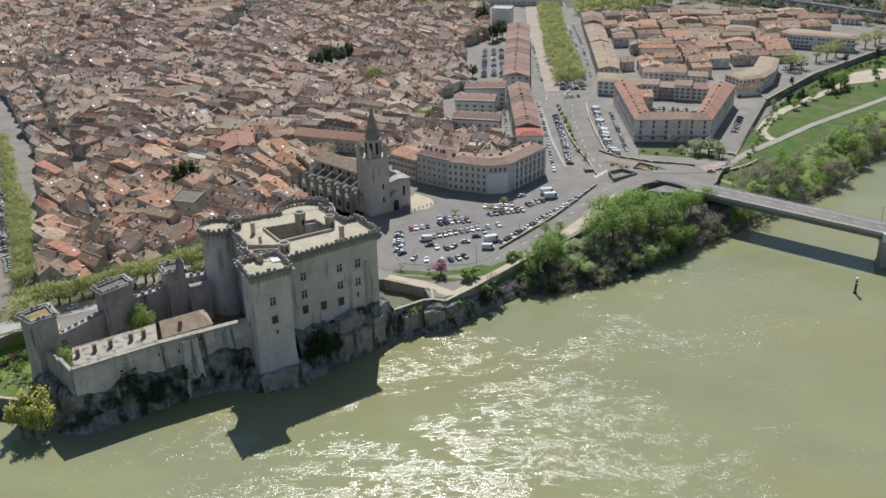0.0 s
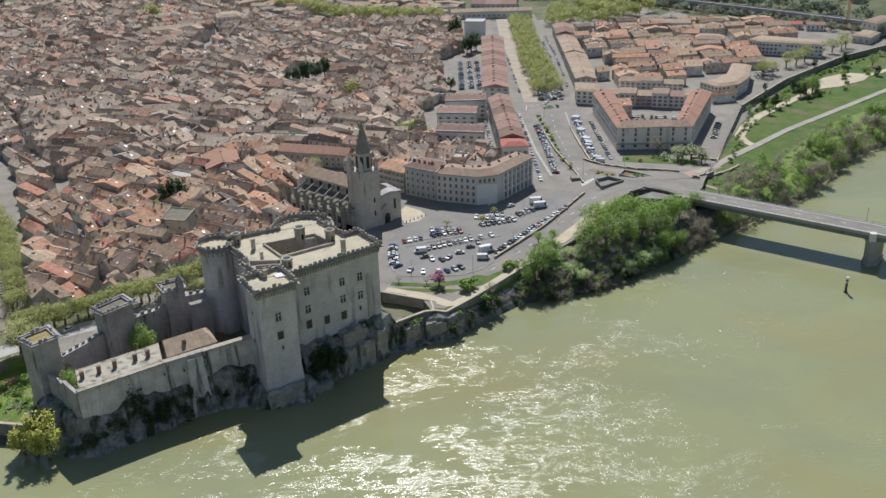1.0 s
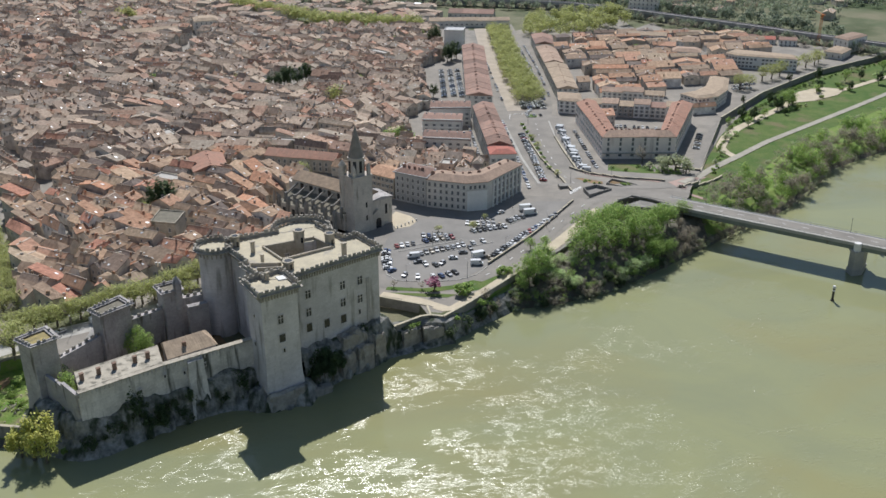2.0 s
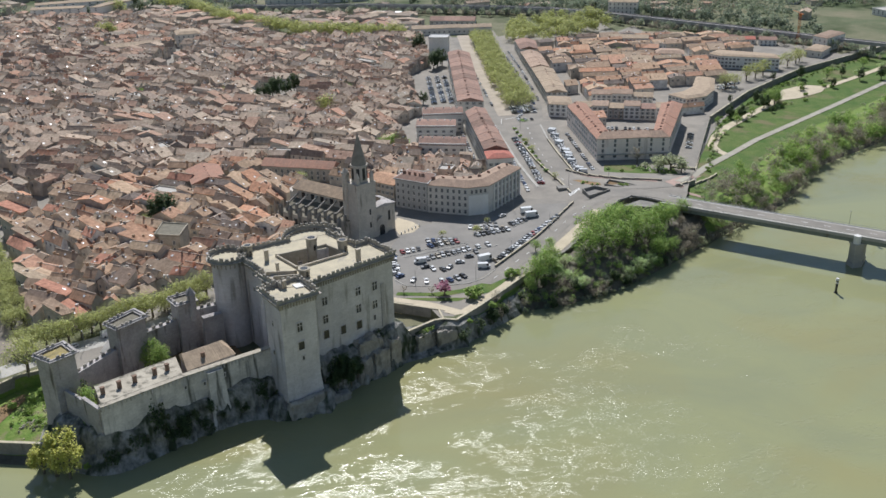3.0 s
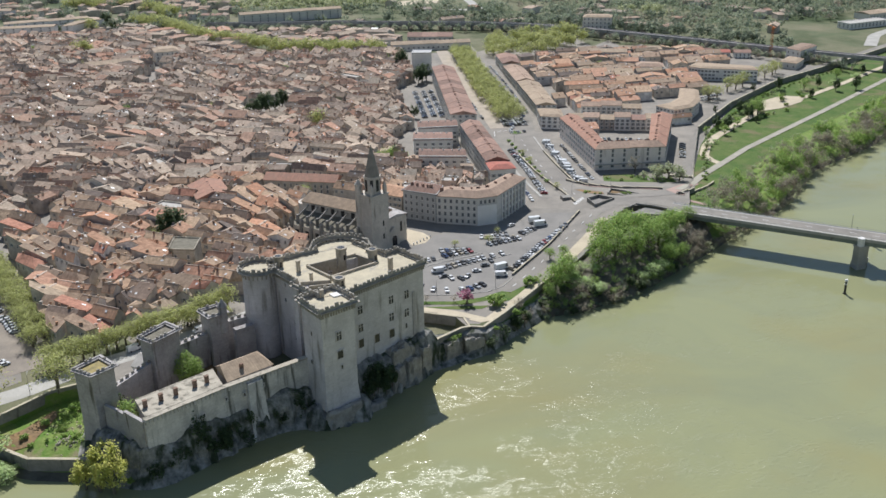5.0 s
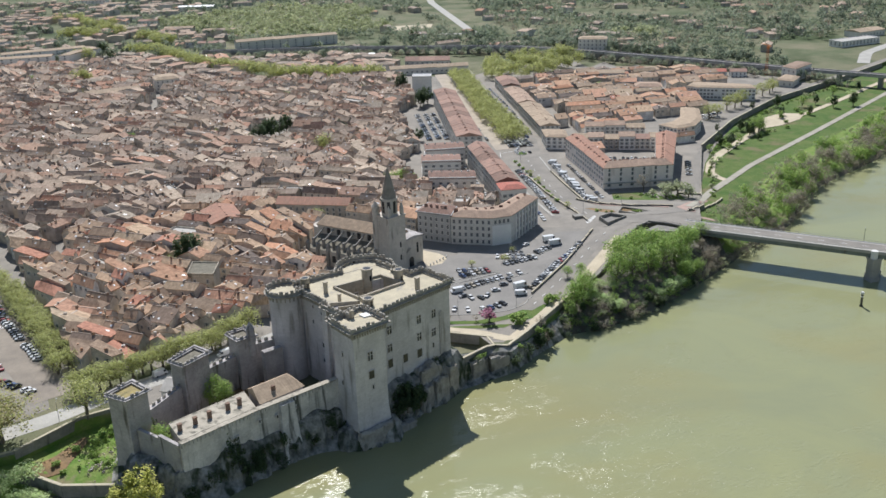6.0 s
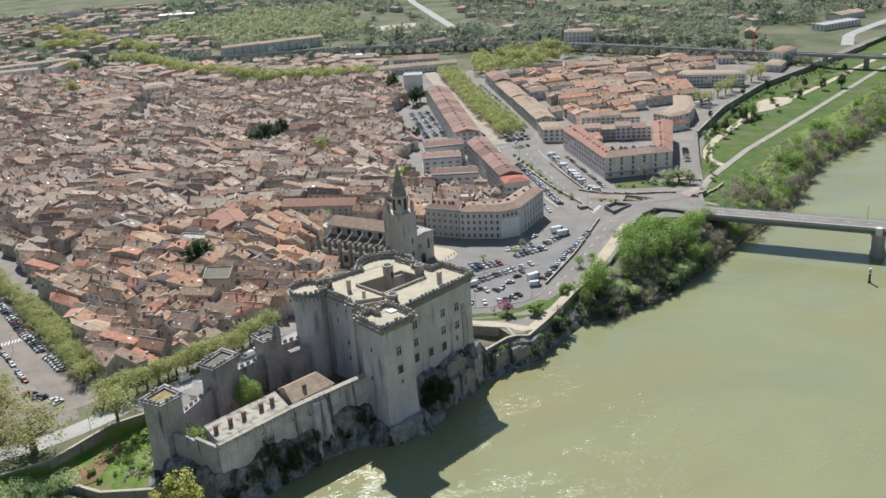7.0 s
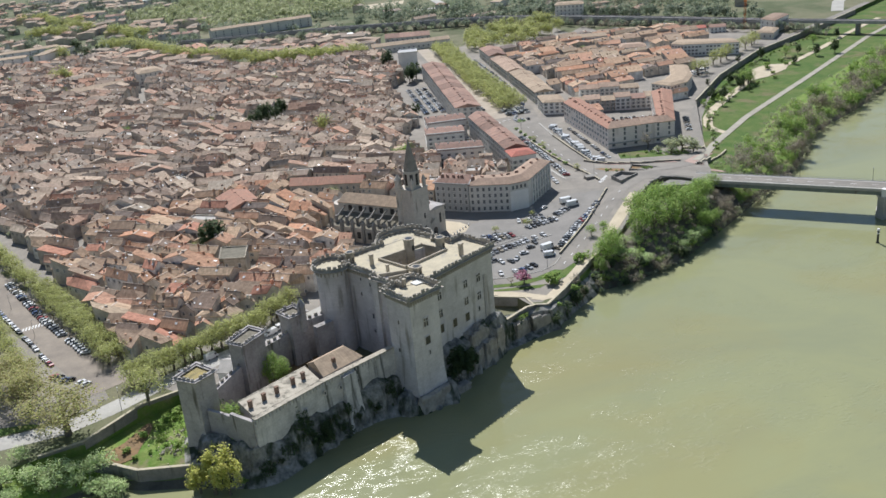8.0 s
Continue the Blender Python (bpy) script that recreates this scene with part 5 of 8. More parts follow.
# ---------------------------------------------------------------- large buildings
def gabled(s_roof, s_wall, q, eave, rise, over=0.4, hip=0.0, th=0.25):
    """A pitched roof over the quad q with its ridge between the middles of sides 3-0 and 1-2."""
    o = offset(q, over)
    m0, m1 = lerp2(o[3], o[0], 0.5), lerp2(o[1], o[2], 0.5)
    a, b = lerp2(m0, m1, hip), lerp2(m0, m1, 1 - hip)
    top = [(*p, eave + th) for p in o] + [(*a, eave + rise + th), (*b, eave + rise + th)]
    bot = [(*p, eave - 0.05) for p in o]
    s_roof.shape(top + bot, [(0, 1, 5, 4), (1, 2, 5), (2, 3, 4, 5), (3, 0, 4), (0, 6, 7, 1), (1, 7, 8, 2), (2, 8, 9, 3), (3, 9, 6, 0), (9, 8, 7, 6)])


def flat_window(w, h, mats, shutters=False):
    a, b = w / 2, h / 2
    xs = (-w - 0.1, -a - 0.12, -a, a, a + 0.12, w + 0.1) if shutters else (-a - 0.12, -a, a, a + 0.12)
    mid = 2 if shutters else 1

    def cell(i, j):
        if shutters and i in (0, 4):
            return (-0.14, 2) if j in (1, 2) else None
        return (-0.2, 0) if j == 0 else (-0.02, 1) if i == mid and j == 1 else (-0.08, 0)
    return relief(xs, (-b - 0.24, -b, b, b + 0.12), cell, mats)


WIN_TALL = flat_window(1.2, 1.9, [facade, pane_mat, shutter_mat])
WIN_SHUT = flat_window(1.1, 1.6, [facade, pane_mat, shutter_mat], True)
WIN_WIDE = flat_window(1.9, 1.4, [facade_white, pane_mat, shutter_mat])


def pierce(parent, a, b, rows_z, pitch, shape, jitter=0.0, seed=0):
    """Rows of windows along the wall from a to b, whose outside lies to the right of that way."""
    r = random.Random(seed)
    l = math.dist(a, b)
    k = max(1, int(l / pitch))
    ang = math.degrees(math.atan2(b[1] - a[1], b[0] - a[0]))
    for z in rows_z:
        for i in range(k):
            if r.random() < jitter:
                continue
            p = lerp2(a, b, (i + 0.5) / k)
            part("window", shape, None, parent, "", pose(p[0], p[1], z, 0, 0, ang))


def ledge(parent, ring, z, mat, h=0.3, out=0.18, name="string_course"):
    s = Soup()
    o = offset(ring, out)
    s.prism(o, z, z + h, 0, floor=True)
    part(name, s, mat, parent)


def block(name, label, ring, z0, eave, wall_mat, roof_mat_, rise=2.2, roof="gable", rows_z=(), pitch=3.2, shape=None, faces=None, hip=0.0, category="building", group=""):
    """A building over a plan ring, counter-clockwise: wall, roof and windows in the walls that face the river side."""
    h = thing(name, label, category, group=group)
    s = Soup()
    s.prism(ring, z0, eave, 0, cap=roof == "flat")
    part("wall", s, wall_mat, h)
    s = Soup()
    if roof == "gable" and len(ring) == 4:
        n = max(1, int(math.dist(ring[0], ring[1]) / 15))
        for i in range(n):
            t = Soup()
            a, b = i / n, (i + 1) / n
            gabled(t, None, [lerp2(ring[0], ring[1], a), lerp2(ring[0], ring[1], b), lerp2(ring[3], ring[2], b), lerp2(ring[3], ring[2], a)], eave + 0.13 * (i % 3) * (n > 1), rise, over=0.4 if n == 1 else 0.25, hip=hip)
            part("roof" if n == 1 else "roof_section", t, roof_mat_, h)
    elif roof == "hip" or roof == "gable":
        o = offset(ring, 0.4)
        inn = offset(ring, -min(4.5, 2.0 * rise))
        s.prism(o, eave, eave + 0.25, 0, cap=False, floor=True)
        s.prism(o, eave + 0.25, eave + rise, 0, ring2=inn)
        part("roof", s, roof_mat_, h)
    else:
        s.prism(offset(ring, 0.15), eave, eave + 0.35, 0, floor=True)
        part("roof", s, roof_mat_, h)
        for a, b in zip(ring, ring[1:] + ring[:1]):
            t = Soup()
            t.bar(a, b, 0.35, eave + 0.3, eave + 0.9)
            part("parapet", t, wall_mat, h)
    for i in faces if faces is not None else range(len(ring)):
        a, b = ring[i], ring[(i + 1) % len(ring)]
        pierce(h, a, b, rows_z, pitch, shape or WIN_TALL, 0.06, i)
    return h


def pots(h, a, b, n, z, size=1.0, mat=None, seed=1):
    r = random.Random(seed)
    for i in range(n):
        p = lerp2(a, b, (i + r.uniform(0.25, 0.75)) / n)
        c = Soup()
        c.box(-0.9 * size, 0.9 * size, -0.4 * size, 0.4 * size, -1.5, 1.1 * size)
        c.box(-0.75 * size, 0.75 * size, -0.25 * size, 0.25 * size, 1.1 * size, 1.35 * size)
        part("chimney", c, mat or roof_red, h, "", pose(p[0], p[1], z, 0, 0, r.choice((0, 90, 20, 110))))


facade_pink = surface("pinkish_facade", (0.86, 0.775, 0.715), (0.76, 0.68, 0.62), 0.12, 0.88, 0.1, 5.0, stains=((0.58, 0.5, 0.44), 0.3, 0.6, (1, 1, 0.15)))
facade_grey = surface("grey_stone_facade", (0.47, 0.47, 0.46), (0.38, 0.38, 0.37), 0.15, 0.9, 0.15, 4.0)
# corner building on the square
L4 = (11.0, 14.6, 18.0, 21.4)
CORNER = [(3.0, 446.0), (22.4, 437.8), (33.0, 439.4), (54.4, 465.0), (46.5, 474.0), (29.0, 455.0), (21.0, 453.5), (8.5, 459.0)]
wing = block("corner_building", "four-storey pale stone building with tiled roof on the square", CORNER, 8.5, 23.6, facade, roof_orange, 2.6, "hip", L4, 3.0, WIN_TALL, (0, 7))
for z in (12.9, 16.4, 19.8, 23.0):
    ledge(wing, CORNER, z, facade, 0.34, 0.3)
for i in range(8):
    p = lerp2((36.0, 443.0), (53.8, 464.3), (i + 0.1) / 7.3)
    c = Soup()
    c.box(-0.5, 0.5, -0.7, 0.2, 8.6, 23)
    part("pilaster", c, facade_white, wing, "", pose(p[0], p[1], 0, 0, 0, 50))
    if i < 7:
        p = lerp2((36.0, 443.0), (53.8, 464.3), (i + 0.6) / 7.3)
        c = Soup()
        c.box(-1.0, 1.0, -0.2, 0.1, 10.0, 13.0, 0, True)
        part("window", c, pane_mat, wing, "dark shop window", pose(p[0], p[1], 0, 0, 0, 50))
        c = Soup()
        c.box(-0.9, 0.9, -0.2, 0.1, 14.2, 20.0, 0, True)
        part("window", c, pane_mat, wing, "tall dark window", pose(p[0], p[1], 0, 0, 0, 50))
        c = Soup()
        c.box(-0.9, 0.9, -0.2, 0.1, 20.9, 22.4, 0, True)
        part("window", c, pane_mat, wing, "", pose(p[0], p[1], 0, 0, 0, 50))
pierce(wing, (23.2, 437.9), (32.4, 439.3), (21.4,), 2.2, WIN_TALL)
c = Soup()
c.bar((22.6, 437.7), (32.8, 439.2), 0.5, 8.6, 19.6)
part("blank_wall", c, facade_white, wing)
pots(wing, (5, 450), (28, 446), 5, 25.4, 1.1)
pots(wing, (28, 446), (49, 466), 4, 25.8, 1.0)
wing = block("corner_wing", "grey stone wing with cornice and slate-edged roof", [(-12.4, 457.5), (2.7, 446.3), (8.2, 459.3), (-4.0, 470.0)], 8.5, 24.6, facade_grey, roof_red, 1.6, "hip", L4, 2.9, WIN_TALL, (0, 3))
ledge(wing, [(-12.4, 457.5), (2.7, 446.3), (8.2, 459.3), (-4.0, 470.0)], 24.2, roof_zinc, 0.6, 0.8, "cornice")
ledge(wing, [(-12.4, 457.5), (2.7, 446.3), (8.2, 459.3), (-4.0, 470.0)], 12.8, facade_grey, 0.4, 0.3)
pots(wing, (-8, 460), (3, 452), 5, 26.4, 1.0)
block("town_house", "yellow-ochre house with shutters and tiled roof", [(-26.0, 470.0), (-13.2, 459.0), (-5.5, 470.5), (-16.0, 482.0)], 8.5, 20.0, plaster, roof_mat, 2.2, "gable", (12, 15.2, 18.4), 2.8, WIN_SHUT, (0, 3), category="house")

# long rows on the avenue
row = block("terrace_row", "long four-storey terrace with brown tiled roof and chimneys", [(42.0, 507.0), (55.6, 505.0), (57.5, 598.0), (43.6, 592.0)][1:] + [(42.0, 507.0)], 8.5, 21.8, facade, roof_red, 2.4, "gable", (11, 14.2, 17.4, 20.4), 4.4, WIN_SHUT, (2, 3))
pots(row, (49, 512), (50.5, 590), 16, 23.6)
block("terrace_end", "terrace end with bright red tiled roof", [(41.5, 492.5), (56.0, 492.5), (55.8, 504.8), (42.0, 506.8)], 8.5, 20.8, facade, roof_bright, 2.0, "hip", (11, 14.2, 17.4), 3.4, WIN_SHUT, (0, 3))
row = block("terrace_row", "long four-storey terrace with red tiled roof and chimneys", [(60.0, 618.0), (75.5, 785.0), (58.0, 792.0), (42.6, 622.0)], 8.5, 21.8, facade, roof_red, 2.4, "gable", (11, 14.2, 17.4, 20.4), 4.4, WIN_SHUT, (2, 3))
pots(row, (51, 626), (66, 784), 22, 23.6)
for q, zz in (([(16.0, 593.5), (42.0, 592.0), (44.0, 611.0), (18.5, 613.0)], 20.6), ([(9.4, 570.0), (33.5, 565.5), (36.0, 583.0), (12.5, 588.0)], 19.6), ([(7.0, 531.5), (34.0, 524.5), (36.5, 541.5), (10.0, 549.0)], 19.6)):
    b = block("apartment_slab", "stepped post-war apartment slab with flat tiled roof", q, 8.5, zz, facade, roof_red, 1.3, "gable", (11, 13.9, 16.8), 4.2, WIN_WIDE, (0, 3))
    for f in (0.0, 0.33, 0.66):
        s = Soup()
        a, c = lerp2(q[0], q[3], f + 0.02), lerp2(q[1], q[2], f + 0.02)
        s.bar(a, c, 0.5, zz - 0.5, zz + 0.9)
        part("roof_ledge", s, facade_white, b)
    for z in (12.6, 15.5, 18.2):
        ledge(b, q, z, facade_white, 0.3, 0.25)
    pots(b, lerp2(q[0], q[3], 0.6), lerp2(q[1], q[2], 0.6), 5, zz + 1.2, 0.7, facade)

# U-shaped block by the bridge head
ub = thing("courtyard_block", "large U-shaped pale apartment block with red tiled roofs", "building")
for q, f in (([(110.0, 515.0), (152.5, 511.5), (148.0, 526.5), (121.0, 530.0)], (0, 1)), ([(121.0, 530.0), (125.5, 598.0), (112.0, 594.0), (110.0, 515.0)], (2, 3)), ([(152.5, 511.5), (187.0, 584.0), (174.0, 588.0), (148.0, 526.5)], (0, 2))):
    s, t = Soup(), Soup()
    s.prism(q, 8.5, 21.8, 0, cap=False)
    w_ = part("wall", s, facade_pink, ub)
    n = 4
    for i in range(n):
        t = Soup()
        c0, c1 = i / n, (i + 1) / n
        gabled(t, None, [lerp2(q[0], q[1], c0), lerp2(q[0], q[1], c1), lerp2(q[3], q[2], c1), lerp2(q[3], q[2], c0)], 21.8 + 0.13 * (i % 3), 2.2, over=0.25)
        rf = part("roof_section", t, roof_orange if f == (0, 1) else roof_faded, ub)
    for i in f:
        front = f == (0, 1)
        pierce(w_, q[i], q[(i + 1) % 4], (14.8, 18.0, 20.6), 6.2 if front else 4.6, WIN_TALL if front else WIN_SHUT, 0.08, i)
        pierce(w_, q[i], q[(i + 1) % 4], (11.2,), 6.2 if front else 5.2, WIN_WIDE, 0.0, i)
    pots(rf, lerp2(q[0], q[3], 0.62), lerp2(q[1], q[2], 0.62), 13, 23.2, 0.9)
s = Soup()
s.bar((109.5, 514.2), (152.8, 510.8), 1.4, 12.4, 12.8)
part("canopy", s, concrete, ub)

# rows along the avenue and behind the courtyard block
row = block("terrace_row", "long row with sun-bleached tiled roof along the avenue", [(126, 650), (134, 728), (118, 735), (111.5, 652)], 8.5, 17.4, facade, roof_tan, 2.0, "gable", (11, 14, 16.4), 3.4, WIN_SHUT, (2, 3))
pots(row, (119, 660), (126, 725), 12, 18.8, 0.8)
row = block("terrace_row", "row of old houses with brown tiled roof along the avenue", [(134, 740), (139, 800), (123.5, 806), (119, 742)], 8.5, 16.6, plaster, roof_orange, 2.2, "gable", (11, 14), 3.4, WIN_SHUT, (2, 3))
pots(row, (127, 746), (131, 800), 7, 18.2, 0.8)
block("terrace_row", "short row with red tiled roof along the avenue", [(140, 810), (146, 850), (128, 856), (124.5, 813)], 8.5, 17.6, facade, roof_red, 2.2, "gable", (11, 14), 3.4, WIN_SHUT, (2, 3))
block("corner_house", "white corner house with shutters and flat tan roof", [(105.5, 618), (120, 612), (124, 634), (109, 640)], 8.5, 17.6, facade_white, roof_tan, 1.4, "hip", (11, 13.8, 16.3), 3.4, WIN_SHUT, (0, 3), category="house")
for i, (rm, eave, fm) in enumerate(((roof_tan, 17.2, facade_white), (roof_orange, 18.0, facade), (roof_tan, 16.6, plaster), (roof_orange, 18.4, facade_white), (roof_red, 16.8, facade), (roof_tan, 17.8, facade_white))):
    a, b = lerp2((122.5, 610), (183, 591), i / 6), lerp2((122.5, 610), (183, 591), (i + 0.985) / 6)
    block("house", "pale row house with tiled roof facing the courtyard", [a, b, (b[0] + 4.5, b[1] + 13.5), (a[0] + 4.5, a[1] + 13.5)], 8.5, eave, fm, rm, 1.8, "gable", (11, 13.6, 16), 3.2, WIN_SHUT, (0,), category="house", group="row houses behind the courtyard block")
for i, (rm, eave) in enumerate(((roof_orange, 20.4), (roof_orange, 21.2), (roof_tan, 19.2))):
    a, b = lerp2((138, 629), (178, 616), i / 3), lerp2((138, 629), (178, 616), (i + 0.98) / 3)
    block("house", "tall pale house with orange tiled roof", [a, b, (b[0] + 4, b[1] + 13), (a[0] + 4, a[1] + 13)], 8.5, eave, facade, rm, 1.8, "gable", (13.5, 16.4, 18.8), 3.4, WIN_SHUT, (0,), category="house", group="row houses behind the courtyard block")
block("villa", "pale villa with low hipped tiled roof", [(236, 780), (258, 772), (263.5, 787), (241.5, 796)], 8.5, 15.4, facade_white, roof_orange, 2.4, "hip", (11, 13.8), 3.6, WIN_TALL, (0, 3), category="house")

# buildings along the upper quay
block("curved_apartment_house", "curved pale apartment house with tan tiled roof", [(193, 627), (200.5, 612), (216, 617), (229, 634), (243, 668), (232, 676), (218, 646), (206, 633)], 8.5, 17.8, facade, roof_tan, 1.6, "hip", (11, 13.8, 16.3), 3.2, WIN_WIDE, (0, 1, 2, 3))
block("modern_apartment_house", "modern grey-white apartment building with flat roof", [(272, 752), (278, 741), (319, 721), (323, 736), (284, 764)], 8.5, 19.0, facade_white, roof_tan, 1.4, "hip", (11, 13.8, 16.8), 3.0, WIN_WIDE, (0, 1, 4))
block("white_house", "tall white house with red tiled roof", [(388, 801), (393, 785), (421, 806), (413, 821)], 8.5, 20.5, facade_white, roof_orange, 1.6, "hip", (11, 14, 17.5), 4.5, WIN_TALL, (0, 1), category="house")
block("quay_house", "low grey house beside the quay road", [(366, 772), (376, 760), (393, 778), (386, 792)], 8.5, 14.5, facade, roof_tan, 1.5, "hip", (11.5,), 4, WIN_TALL, (0, 1), category="house")
for x, y, w, d, e, rm in ((312, 843, 20, 12, 14.5, roof_red), (332, 836, 16, 11, 13.5, roof_bright), (350, 826, 14, 10, 14, roof_red), (225, 800, 18, 14, 17, roof_mat), (215, 850, 34, 16, 17, roof_tan), (250, 862, 40, 16, 16, roof_tan)):
    block("house", "pale house with low tiled roof", [(x, y), (x + w, y - w * 0.35), (x + w + d * 0.35, y + d - w * 0.35), (x + d * 0.35, y + d)], 8.5, e, facade_white, rm, 2.0, "gable", (e - 1.8, e - 4.8), 3.6, WIN_TALL, (0, 3), category="house", group="houses behind the quay")
block("white_tower_house", "tall pale block with blank side wall", [(47, 838), (63.5, 834), (67, 850), (51, 854)], 8.5, 26.0, facade_white, roof_zinc, 1, "flat", (12, 16, 20, 24), 4, WIN_TALL, (1,))
block("market_hall", "long low hall with tan tiled roof", [(42, 948), (122, 943), (123, 956), (43, 962)], 8.5, 15.5, facade, roof_tan, 2.4, "gable", (12,), 5, WIN_WIDE, (0,))
block("long_shed", "long grey shed with red roof", [(66, 1004), (112, 990), (118, 1018), (72, 1034)], 8.5, 14.0, facade, roof_red, 2.6, "gable", (12,), 5, WIN_WIDE, (0,))
block("white_shed", "long low shed with white sheet roof before the viaduct", [(-2, 1082), (40, 1064), (44, 1074), (2, 1092)], 8.5, 13.5, facade, sheet_white, 1.2, "gable", (11,), 5, WIN_WIDE, (0,))
block("red_hall", "broad low hall with faded red hipped roof", [(-8, 1010), (36, 990), (44, 1006), (0, 1026)], 8.5, 13.2, facade, roof_faded, 2.4, "hip", (11,), 5, WIN_WIDE, (0,))
for x, y, w, d, h, rm, fm in ((-300, 1579, 34, 14, 9, roof_tan, facade), (-262, 1512, 30, 14, 8, roof_red, facade_white), (-215, 1400, 40, 13, 8, roof_tan, facade), (-160, 1352, 44, 13, 8, roof_tan, facade), (-395, 1850, 44, 16, 14, roof_red, facade_white), (-350, 1806, 36, 16, 10, roof_tan, facade_white), (-262, 1655, 50, 14, 7, roof_tan, facade), (-215, 1700, 60, 15, 8, sheet_white, facade), (-190, 1246, 26, 12, 8, roof_tan, facade_white), (-160, 1216, 24, 12, 9, roof_red, facade), (-440, 1330, 34, 14, 11, roof_tan, facade_white), (-480, 1250, 30, 14, 12, roof_red, facade)):
    block("house", "long pale building with low roof on the edge of town", [(x, y), (x + w, y - 0.25 * w), (x + w + 0.25 * d, y - 0.25 * w + d), (x + 0.25 * d, y + d)], 8.5, 8.5 + h, fm, rm, 1.8, "gable", (8.5 + h - 2.4,), 6, WIN_TALL, (0,), category="building", group="buildings on the edge of town")
block("station_building", "long pale three-storey building behind the viaduct", [(-112, 1186), (12, 1208), (9, 1224), (-115, 1202)], 8.5, 20.0, facade, roof_tan, 2.0, "gable", (11, 14.2, 17.5), 9, WIN_TALL, (0,))
block("hotel_block", "stone building with flat roof by the viaduct", [(258, 1000), (286, 988), (293, 1004), (265, 1016)], 8.5, 27.0, facade, roof_tan, 2.0, "hip", (13, 17, 21, 25), 4, WIN_TALL, (0, 3))
for ring in ([(-376, 1145), (-318, 1146), (-317, 1162), (-376, 1162)], [(-311, 1150), (-299, 1151), (-271, 1196), (-284, 1203)], [(-380, 1182), (-290, 1207), (-295, 1223), (-385, 1199)]):
    block("white_apartment_block", "large white apartment block with low roof", ring, 8.5, 21.0, facade_white, roof_tan, 1.5, "gable", (11, 14, 17, 19.6), 9, WIN_WIDE, (0, 3))

h = block("house", "long old house with faded red tiled roof", [(-118.5, 487), (-101.5, 494.5), (-108, 520.5), (-125, 513)][1:] + [(-118.5, 487)], 8.5, 17.6, plaster, roof_faded, 2.6, "gable", (12, 15), 3.4, WIN_SHUT, (3, 2), category="house")
pots(h, (-110, 492), (-116, 516), 6, 19.6, 0.8)
block("white_modern_building", "low white modern building with flat roof among trees", [(541, 944), (598, 960), (594, 978), (537, 962)], 8.5, 15.0, facade_white, pale_roof, 1, "flat", (11.5, 13.6), 5, WIN_WIDE, (0, 3))
block("house", "pale house with tan tiled roof beyond the viaduct", [(600, 1000), (642, 1014), (636, 1036), (594, 1022)], 8.5, 15.5, facade, roof_tan, 2.0, "gable", (12,), 5, WIN_TALL, (0,), category="house")
block("house", "large pale house with many windows in the old town", [(-186, 940), (-164, 946), (-169, 970), (-191, 964)], 8.5, 20.5, facade, roof_tan, 2.4, "hip", (12, 15.2, 18.4), 4.0, WIN_TALL, (0,), category="house")
block("long_hall", "long hall with pale tan tiled roof in the old town", [(-246, 906), (-198, 919), (-202, 933), (-249, 920)], 8.5, 16.5, facade, roof_tan, 2.6, "gable", (13,), 6, WIN_TALL, (0,))
block("guard_house", "small cream house with pale roof behind the castle's curtain wall", [(-130.5, 311.5), (-124.5, 308.5), (-119.5, 317.5), (-126, 321)], 8.5, 13.6, facade_white, pale_roof, 2.6, "gable", (), 4, WIN_TALL, (), category="house")
block("house", "tall plain stone house with flat roof in the old town", [(-126, 410), (-114.5, 406.5), (-112.5, 421), (-124.5, 425)], 8.5, 19.6, yard_stone, court_roof, 1, "flat", (13, 16.5), 5, WIN_TALL, (0,), category="house")
# red-roofed convent behind the church
block("convent", "long building with red tiled roof behind the church", [(-84, 518), (-44, 503), (-40, 514), (-80, 531)], 8.5, 16.2, plaster, roof_faded, 2.8, "gable", (11, 13.8), 3.4, WIN_TALL, (0,))

# ---------------------------------------------------------------- collegiate church
church = thing("church", "gothic stone church with square bell tower and spire", "church", pose(-31.5, 419.5, 9, 0, 0, 33))
T = [(-5.3, -5.0), (5.1, -5.0), (5.1, 5.2), (-5.3, 5.2)]
s = Soup()
s.prism(offset(T, 0.5), -0.5, 6, 0, ring2=T, cap=False)
s.prism(T, 6, 27.5, 0)
s.prism(offset(T, 0.3), 27.2, 27.9, 0, floor=True)
bell = part("bell_tower", s, church_stone, church)
s = Soup()
O8 = [(3.9 * math.cos(radians(22.5 + 45 * i)), 3.9 * math.sin(radians(22.5 + 45 * i))) for i in range(8)]
s.prism(O8, 27.9, 36.0, 0)
s.prism(offset(O8, 0.35), 35.6, 36.2, 0, floor=True)
part("belfry", s, church_stone, bell)
for i in range(8):
    a = 45 * i
    c = Soup()
    c.box(-0.75, 0.75, -0.15, 0.25, 0, 5.6, 0, True)
    part("belfry_opening", c, dark_glass, bell, "dark louvred opening", pose(3.65 * math.cos(radians(a - 90)), 3.65 * math.sin(radians(a - 90)), 29.2, 0, 0, a))
s = Soup()
s.prism(offset(O8, -0.1), 36.2, 51.0, 0, ring2=[(0.12 * math.cos(radians(22.5 + 45 * i)), 0.12 * math.sin(radians(22.5 + 45 * i))) for i in range(8)])
part("spire", s, spire_stone, bell, "tall pointed stone spire")
